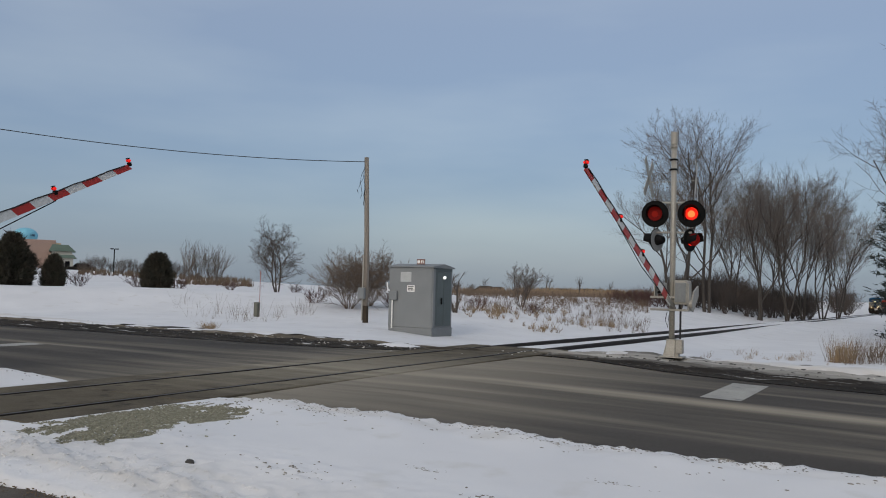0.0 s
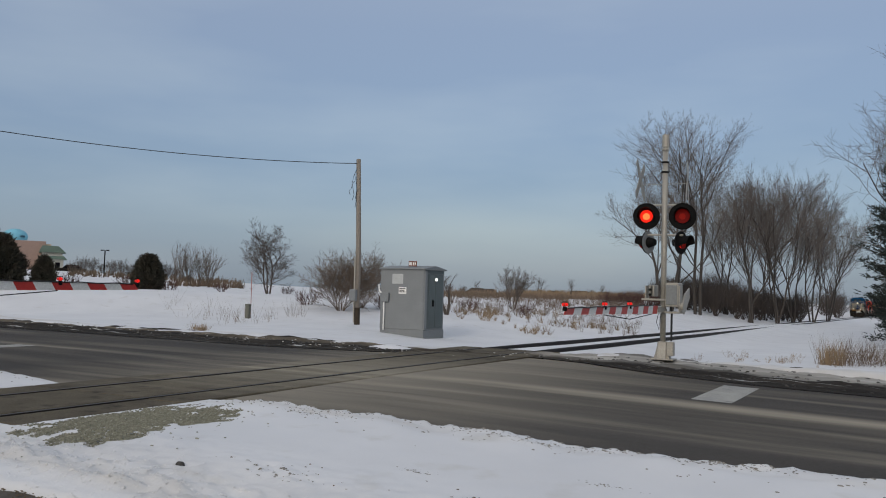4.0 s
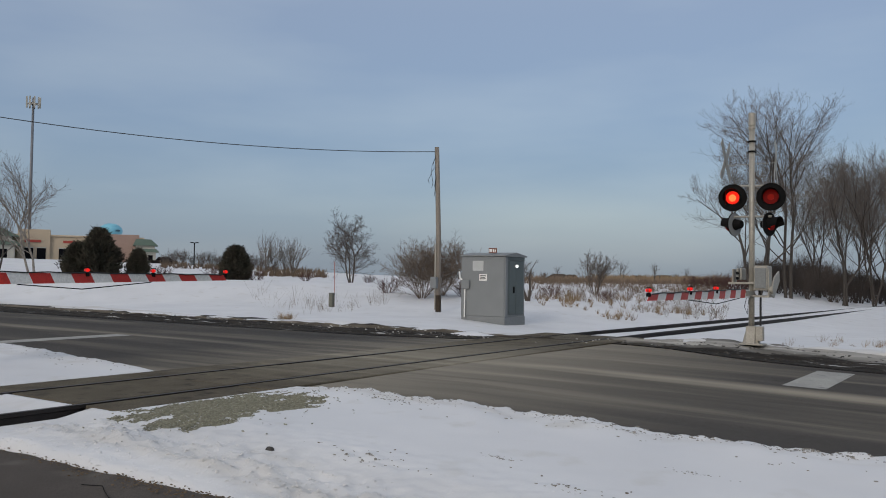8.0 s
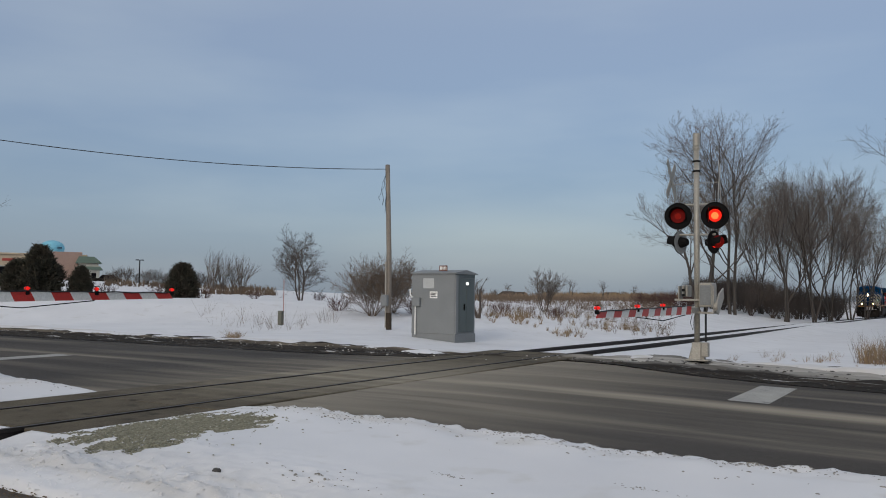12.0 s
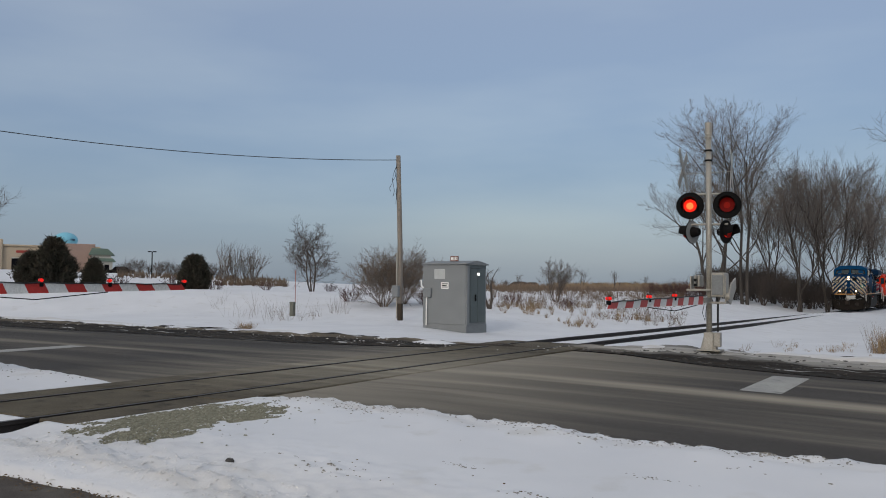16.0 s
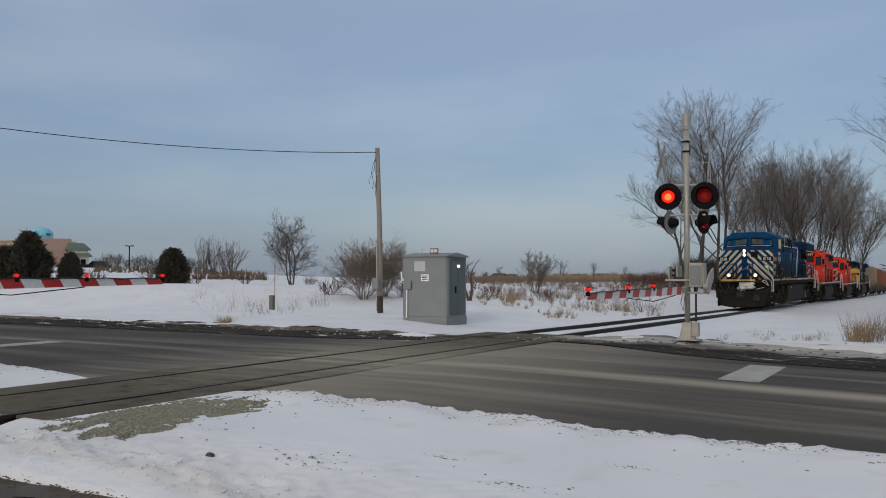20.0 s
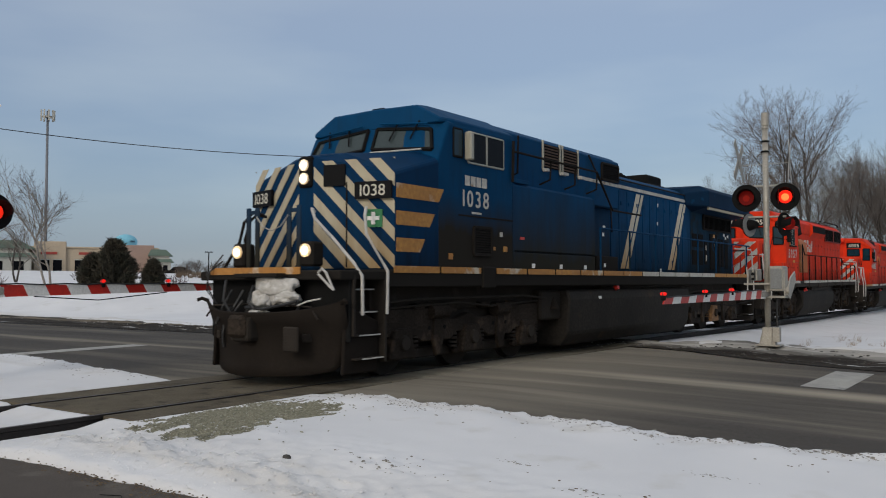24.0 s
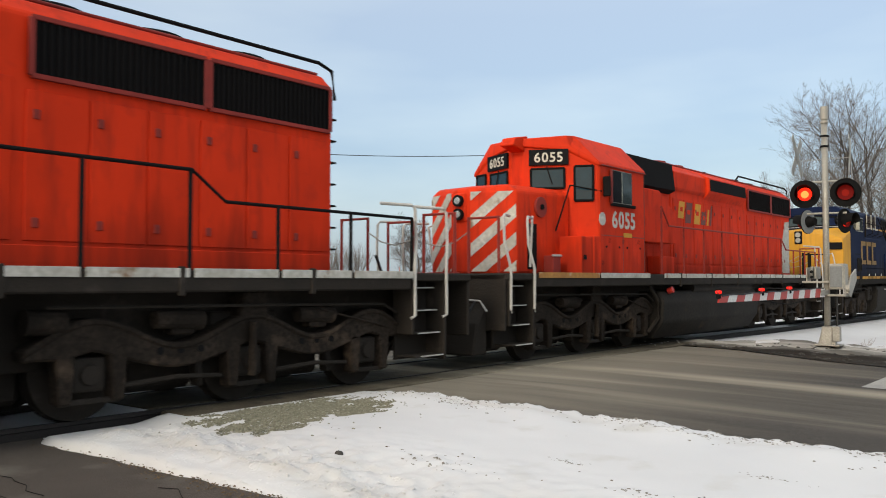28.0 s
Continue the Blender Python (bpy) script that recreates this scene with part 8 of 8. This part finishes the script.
def tufts(name, label, mat, count, place, height, lean, width, blades, seed):
    """Loose dry stalks as one mesh of fine blades."""
    rnd = random.Random(seed)
    verts, faces = [], []
    for _ in range(count):
        x, y = place(rnd)
        z = snow_z(x, y) - 0.03
        hh = rnd.uniform(*height)
        for _ in range(blades):
            px_, py_ = x + rnd.gauss(0, 0.12) * hh, y + rnd.gauss(0, 0.12) * hh
            d = Vector((rnd.gauss(0, lean), rnd.gauss(0, lean), 1)) * hh * rnd.uniform(0.6, 1.1)
            a = rnd.random() * 3.14
            w = Vector((math.cos(a), math.sin(a), 0)) * width
            n = len(verts)
            b0, b1 = Vector((px_, py_, z)), Vector((px_, py_, z)) + d * 0.55 + Vector((rnd.gauss(0, 0.03), rnd.gauss(0, 0.03), 0))
            b2 = b0 + d
            for q in (b0 - w, b0 + w, b1 + w * 0.8, b1 - w * 0.8, b2):
                verts.append((q.x, q.y, q.z))
            faces.append((n, n + 1, n + 2, n + 3))
            faces.append((n + 3, n + 2, n + 4))
    ob = mesh_of(name, verts, faces, mat)
    return tagged(ob, label, "grass", kind="stuff")


def area(b0, b1, d0, d1):
    return lambda r: spot(r.uniform(b0, b1), r.uniform(d0, d1))


def blobs(centres, sd):
    def f(r):
        b, d = r.choice(centres)
        return spot(b + r.gauss(0, sd), d + r.gauss(0, sd * 1.2))
    return f


tufts("field_weeds", "thin brown weeds standing out of snow", RUST_GRASS, 620, area(-1, 13.5, 44, 88), (0.25, 0.85), 0.35, 0.006, 10, 101)
tufts("field_weeds", "thin brown weeds standing out of snow", RUST_GRASS, 800, area(-1, 13.5, 70, 130), (0.4, 1.1), 0.3, 0.010, 10, 102)
tufts("dry_grass", "straw-coloured dry grass tufts in snow", STRAW, 90, blobs([(3.2, 43), (4.6, 46), (6.6, 40), (8.6, 46), (10.8, 48), (1.8, 45), (7.4, 52)], 0.7), (0.25, 0.6), 0.35, 0.010, 14, 103)
tufts("field_weeds", "thin brown weeds standing out of snow", RUST_GRASS, 46, blobs([(-15.8, 40), (-14.6, 42), (-13.6, 41), (-12.9, 38), (-14.0, 37), (-11.6, 40), (-9.5, 42), (-16.5, 44)], 0.5), (0.4, 1.2), 0.30, 0.004, 5, 104)
tufts("dry_grass", "straw-coloured dry grass tufts in snow", STRAW, 14, blobs([(-15.6, 30.5), (-15.3, 30.8)], 0.25), (0.2, 0.4), 0.6, 0.006, 14, 105)
tufts("dry_grass", "straw-coloured dry grass tufts in snow", STRAW, 32, blobs([(18.5, 24.5), (20.6, 26), (21.5, 26), (16.8, 24.5), (22.4, 27), (19.6, 29), (23.2, 30)], 0.6), (0.10, 0.32), 0.5, 0.004, 9, 106)
tufts("brush", "reddish-brown dry brush beside the track", RUST_GRASS, 130, blobs([(25.2, 27.3), (26.2, 28), (27.4, 29), (28.4, 30), (25.6, 29.5), (27, 31), (29.5, 31), (30.5, 30)], 0.5), (0.5, 1.05), 0.36, 0.0045, 7, 107)
tufts("brush", "straw-coloured dry brush beside the track", STRAW, 14, blobs([(25.0, 27.2), (25.4, 27.4), (29, 29)], 0.25), (0.5, 1.0), 0.25, 0.009, 10, 108)
tufts("reeds", "far brown reed bed along the field", PALE_REED, 700, area(-2, 15, 140, 215), (0.6, 1.6), 0.12, 0.05, 7, 109)
tufts("reeds", "far pale reed bed along the field", STRAW, 900, area(5, 15, 190, 230), (1.2, 2.3), 0.10, 0.07, 6, 110)
tufts("reeds", "brown reed patch on the snowy rise", RUST_GRASS, 170, area(-17.5, -12.8, 82, 90), (0.35, 0.9), 0.2, 0.02, 8, 111)
tufts("reeds", "dark distant brush on the rise", RUST_GRASS, 260, area(-23.5, -13, 104, 125), (0.3, 1.0), 0.2, 0.04, 8, 112)
pop = woody("bush", "cluster of thin upright bare saplings", "bush", 98, 4.2, 12, 0.10, 0.22, (6, 4), stand_at(-16.9, 88), TWIG, TWIG, "bushes", thick=0.4, bare=0.1)
for bearing in (-16.3, -15.6, -15.1):
    place_copy(pop, bearing, 89, bearing * 50, 0.92)
for k in range(12):
    place_copy(thick_b, -23.2 + k * 0.55, tr.uniform(112, 135), tr.uniform(0, 360), tr.uniform(0.30, 0.5))
for k in range(14):
    place_copy(thick_b, -2.0 + k * 0.95, tr.uniform(190, 240), tr.uniform(0, 360), tr.uniform(0.35, 0.6))
for k in range(7):
    place_copy(far_tree, -1.5 + k * 2.1, tr.uniform(170, 220), tr.uniform(0, 360), tr.uniform(0.35, 0.5))

# marker stake and small pedestal in the field
sx, sy = spot(-12.3, 41)
stake = thing("marker_stake", "thin orange marker stake beside a grey pedestal", "marker", pose(sx, sy, snow_z(sx, sy)))
part("stake", tube(B(), [(0, 0, -0.1), (-0.02, 0, 2.15)], 0.014, 6), material("orange_plastic", (0.45, 0.10, 0.05), 0.6, bump=0), stake)
ped = thing("cable_pedestal", "small grey-green cable pedestal in snow", "pedestal", pose(sx + 0.05, sy - 0.25, snow_z(sx, sy)))
part("post", bbox(-0.11, 0.11, -0.1, 0.1, -0.1, 0.58, 0.02), material("pedestal_grey", (0.15, 0.15, 0.12), 0.7), ped)
part("cap", bbox(-0.125, 0.125, -0.115, 0.115, 0.56, 0.66, 0.03), material("pedestal_cap", (0.17, 0.17, 0.14), 0.7), ped)

# ---- distant buildings and towers ----
STUCCO = material("tan_stucco", (0.50, 0.41, 0.30), 0.9, var=(0.42, 0.34, 0.25), scale=0.4, fine=6, bump=0.05)
PINK = material("pinkish_stucco", (0.42, 0.29, 0.24), 0.9, scale=0.5, bump=0.05)
GREEN_ROOF = material("green_metal_roof", (0.13, 0.19, 0.15), 0.6, scale=0.6, bump=0.05)
PALE_WALL = material("pale_siding", (0.50, 0.49, 0.44), 0.8, scale=0.6, bump=0.05)


def facing(bearing, metres, z):
    x, y = spot(bearing, metres)
    return pose(x, y, z, 0, 0, 29 - bearing)


mall = thing("shop_building", "tan stucco shop building on the snowy rise", "building", facing(-29.4, 150, 3.0))
part("wall", bbox(-21, 12.6, 0, 14, -1.0, 4.2, 0.05), STUCCO, mall)
part("parapet", bbox(-21.2, 12.8, -0.25, 14, 4.2, 4.5, 0.05), STUCCO, mall)
part("raised_bay", bbox(-6.2, -1.5, -0.5, 6, -1.0, 5.3, 0.05), STUCCO, mall)
part("raised_bay", bbox(7.6, 12.0, -0.4, 6, -1.0, 4.9, 0.05), PINK, mall)
for x0 in (-19, -16.5, -14, -11.5, -9, -5.2, -3.4, -0.2, 2.0, 4.2):
    wd = part("window", bbox(x0, x0 + 1.3, -0.56 if -6 < x0 < -2 else -0.06, 0.0, 0.2, 2.3, 0.02), GLASS, mall)
    part("frame", bbox(x0 - 0.08, x0 + 1.38, -0.58 if -6 < x0 < -2 else -0.08, 0.0, 2.3, 2.45, 0.02), PALE_WALL, wd)
for x0, w in ((-5.2, 2.4), (0.4, 1.8), (-13.4, 2.6)):
    part("sign_bar", bbox(x0, x0 + w, -0.66 if x0 == -5.2 else -0.1, 0, 3.2, 3.6, 0.02), material("red_sign", (0.40, 0.05, 0.035), 0.6, bump=0), mall, "plain red sign bar")
part("awning", prism(B(), [(-0.9, 2.6), (0.0, 3.4), (0.0, 2.6)], "x", -21, -12), GREEN_ROOF, mall, "green metal awning")
wing = thing("corner_pavilion", "pale corner pavilion with tiered green metal roof", "building", facing(-24.45, 146, 2.6))
part("wall", bbox(-1.6, 1.7, 0, 5, -1, 3.0, 0.05), PALE_WALL, wing)
part("lower_roof", prism(B(), [(-2.0, 2.4), (2.2, 2.4), (1.7, 2.9), (-1.6, 2.9)], "y", -0.4, 5), GREEN_ROOF, wing)
part("upper_wall", bbox(-1.5, 1.5, 0.2, 4.8, 2.9, 3.5, 0.03), PALE_WALL, wing)
part("upper_roof", prism(B(), [(-1.9, 3.45), (2.0, 3.45), (0.9, 4.45), (-1.4, 4.5)], "y", -0.2, 5), GREEN_ROOF, wing)
for x0 in (-0.9, 0.5):
    part("window", bbox(x0, x0 + 0.7, -0.05, 0, 0.8, 1.9, 0.02), GLASS, wing)
wing2 = copy_thing(wing, pose(0, 0, 0))
wx, wy = spot(-33.3, 146)
wing2.matrix_basis = Matrix.LocRotScale((wx, wy, 2.6), Euler((0, 0, radians(29 + 33.3))), (2.1, 1.0, 1.25))
tagged(wing2, "pale shop pavilion with tiered green metal roof", "building")
house = thing("house", "pale gabled house far behind the trees", "house", facing(-35.6, 130, 2.6))
part("wall", bbox(-2.6, 2.6, 0, 7, -1, 2.1, 0.05), PALE_WALL, house)
part("gable", prism(B(), [(-2.6, 2.1), (2.6, 2.1), (0, 3.6)], "y", 0.0, 7), PALE_WALL, house)
for sgn in (-1, 1):
    part("roof", prism(B(), [(sgn * 3.0, 1.85), (0, 3.62), (0, 3.8), (sgn * 3.1, 2.0)], "y", -0.3, 7.3), GREEN_ROOF, house)
for x0 in (-0.55, 0.15):
    part("window", bbox(x0, x0 + 0.42, -0.05, 0, 1.2, 2.0, 0.02), GLASS, house)
for bearing, w, z in ((2.75, 4.5, 0.2), (3.6, 3.0, 0.0), (9.6, 5.0, 0.2), (11.2, 4.0, 0.0), (7.9, 3.5, 0.0)):
    h = thing("house", "far low house with a dark gabled roof", "house", facing(bearing, 330, z), "far houses")
    part("wall", bbox(-w, w, 0, 8, -1.5, 1.9, 0.05), PALE_WALL, h)
    part("roof", prism(B(), [(-w - 0.4, 1.8), (w + 0.4, 1.8), (w * 0.5, 3.6), (-w * 0.5, 3.6)], "y", -0.4, 8.4), BARK, h)
    part("window", bbox(-0.6, 0.6, -0.06, 0, 0.2, 1.2, 0.02), GLASS, h)

tower = thing("water_tower", "pale turquoise water tower with a round tank", "water tower", facing(-26.53, 520, 3.0))
TANKBLUE = material("pale_turquoise_paint", (0.20, 0.50, 0.62), 0.6, var=(0.17, 0.45, 0.57), scale=0.2, fine=2, bump=0)
bm = B()
bmesh.ops.create_uvsphere(bm, u_segments=32, v_segments=18, radius=1.0, matrix=Matrix.Translation((0, 0, 22.6)) @ Matrix.Diagonal((6.4, 6.4, 4.4, 1)))
part("tank", bm, TANKBLUE, tower, smooth=True)
part("stem", tube(B(), [(0, 0, -4), (0, 0, 3), (0, 0, 20)], 2.0, 20, 1.3), TANKBLUE, tower, smooth=True)
for k in range(4):
    part("text_bar", bbox(2.6 + k * 0.6, 3.0 + k * 0.6, -6.6 + k * 0.5, -5.0 + k * 0.5, 22.2, 23.2, 0.0), material("tower_mark", (0.05, 0.10, 0.16), 0.7, bump=0), tower)
mastc = thing("cell_tower", "slender grey monopole cell tower with antennas", "cell tower", facing(-31.15, 165, 2.0))
part("pole", tube(B(), [(0, 0, -1), (0, 0, 30.2)], 0.32, 14, 0.20), material("tower_grey", (0.20, 0.21, 0.23), 0.6, 0.2, bump=0), mastc, smooth=True)
part("platform", tube(B(), [(0, 0, 29.0), (0, 0, 29.2)], 0.9, 16), GALV, mastc)
for k in range(9):
    a = k * 2 * math.pi / 9
    part("antenna", bbox(-0.14, 0.14, -0.08, 0.08, 28.4, 30.3, 0.02), PALE_WALL, mastc).matrix_basis = pose(math.cos(a) * 1.1, math.sin(a) * 1.1, 0)
post = thing("street_lamp", "dark double-headed lamp post by the car park", "street lamp", facing(-21.43, 112, 2.6))
part("pole", tube(B(), [(0, 0, -0.6), (0, 0, 2.9)], 0.07, 8), BLACK, post)
part("lamp_head", bbox(-0.5, -0.08, -0.15, 0.15, 2.85, 2.97, 0.02), BLACK, post)
part("lamp_head", bbox(0.08, 0.5, -0.15, 0.15, 2.85, 2.97, 0.02), BLACK, post)
for bearing, h in ((-30.2, 5.2), (-29.3, 4.6), (-28.7, 4.4), (-34.2, 6.0), (-33.1, 5.4)):
    conifer("far dark conifer behind the shop building", int(-bearing * 10), h, 1.5, facing(bearing, 172, 3.2), PINE, 0.02, 12, 6)
car = thing("parked_car", "dark parked car beside the pavilion", "car", facing(-23.3, 140, 2.75))
part("body", bbox(-2.1, 2.1, -0.85, 0.85, 0.3, 0.85, 0.12, 2), SOOT, car)
part("cabin", eased(prism(B(), [(-1.3, 0.84), (1.4, 0.84), (0.9, 1.35), (-0.8, 1.35)], "y", -0.75, 0.75), 0.05), GLASS, car)
for x0 in (-1.35, 1.35):
    for y0 in (-0.85, 0.7):
        part("wheel", tube(B(), [(x0, y0, 0.32), (x0, y0 + 0.15, 0.32)], 0.32, 14), BLACK, car)


# ---- motion ----
def train_y(t):
    """The place of the leading pilot along the track."""
    return 3.2 + 10.25 * (24 - t) + float(np.interp(t, (24.0, 24.5, 25.0, 26.0), (0.0, 0.05, 0.36, 0.43)))


FAR_FALL = ((0.0, 21.2), (0.3, 18.4), (0.6, 15.6), (0.9, 12.8), (1.2, 10.1), (1.5, 7.4), (1.8, 4.9), (2.1, 2.4), (2.4, 0.4), (2.7, 0.1), (4.0, -0.1), (28.0, -0.4))
NEAR_FALL = ((0.0, 24.6), (0.5, 21.0), (1.0, 17.0), (1.5, 12.8), (2.0, 8.8), (2.5, 5.6), (3.0, 2.7), (3.4, 0.6), (3.7, 0.0), (28.0, 0.0))


def motions():
    for ob, behind in TRAIN:
        rows = []
        for i in [k for k in range(29) if k != 25] + [24.5, 24.75, 25.0, 25.5]:
            y = train_y(i) + behind
            za, zb = track_z(y + 4), track_z(y + 16)
            rows.append((float(i), pose(0, y, za + (za - zb) * 4 / 12, 0, -math.degrees(math.atan2(za - zb, 12)) * -1, -90)))
        walk(ob, sorted(rows, key=lambda r: r[0]))
    walk(arm_far, [(t, pose(0.03, 0, 1.21, -a, 0, 0)) for t, a in FAR_FALL])
    walk(arm_near, [(t, pose(0.03, 0, 1.64, 0.6 + a, 0, 0)) for t, a in NEAR_FALL])
    # The added shutters swing so that the ever-lit lenses seem to flash.
    for sh, side in SHUTTERS:
        rows = [(0.0, 0)]
        flips = []
        n = -1
        while 0.75 + 1.1 * n < 28:
            flips += [(0.715 + 1.1 * n, "R"), (1.265 + 1.1 * n, "L")]
            n += 1
        rows = []
        for t, lit in flips:
            was = "L" if lit == "R" else "R"
            for dt, state in ((-0.017, was), (0.017, lit)):
                if 0 < t + dt < 28:
                    rows.append((t + dt, 84 if state == side else 0))
        rows = [(0.0, 84 if side == "R" else 0)] + rows + [(28.0, 84 if side == "L" else 0)]
        walk(sh, [(t, pose(-0.15, -0.05, 0, 0, 0, -a)) for t, a in rows])


motions()
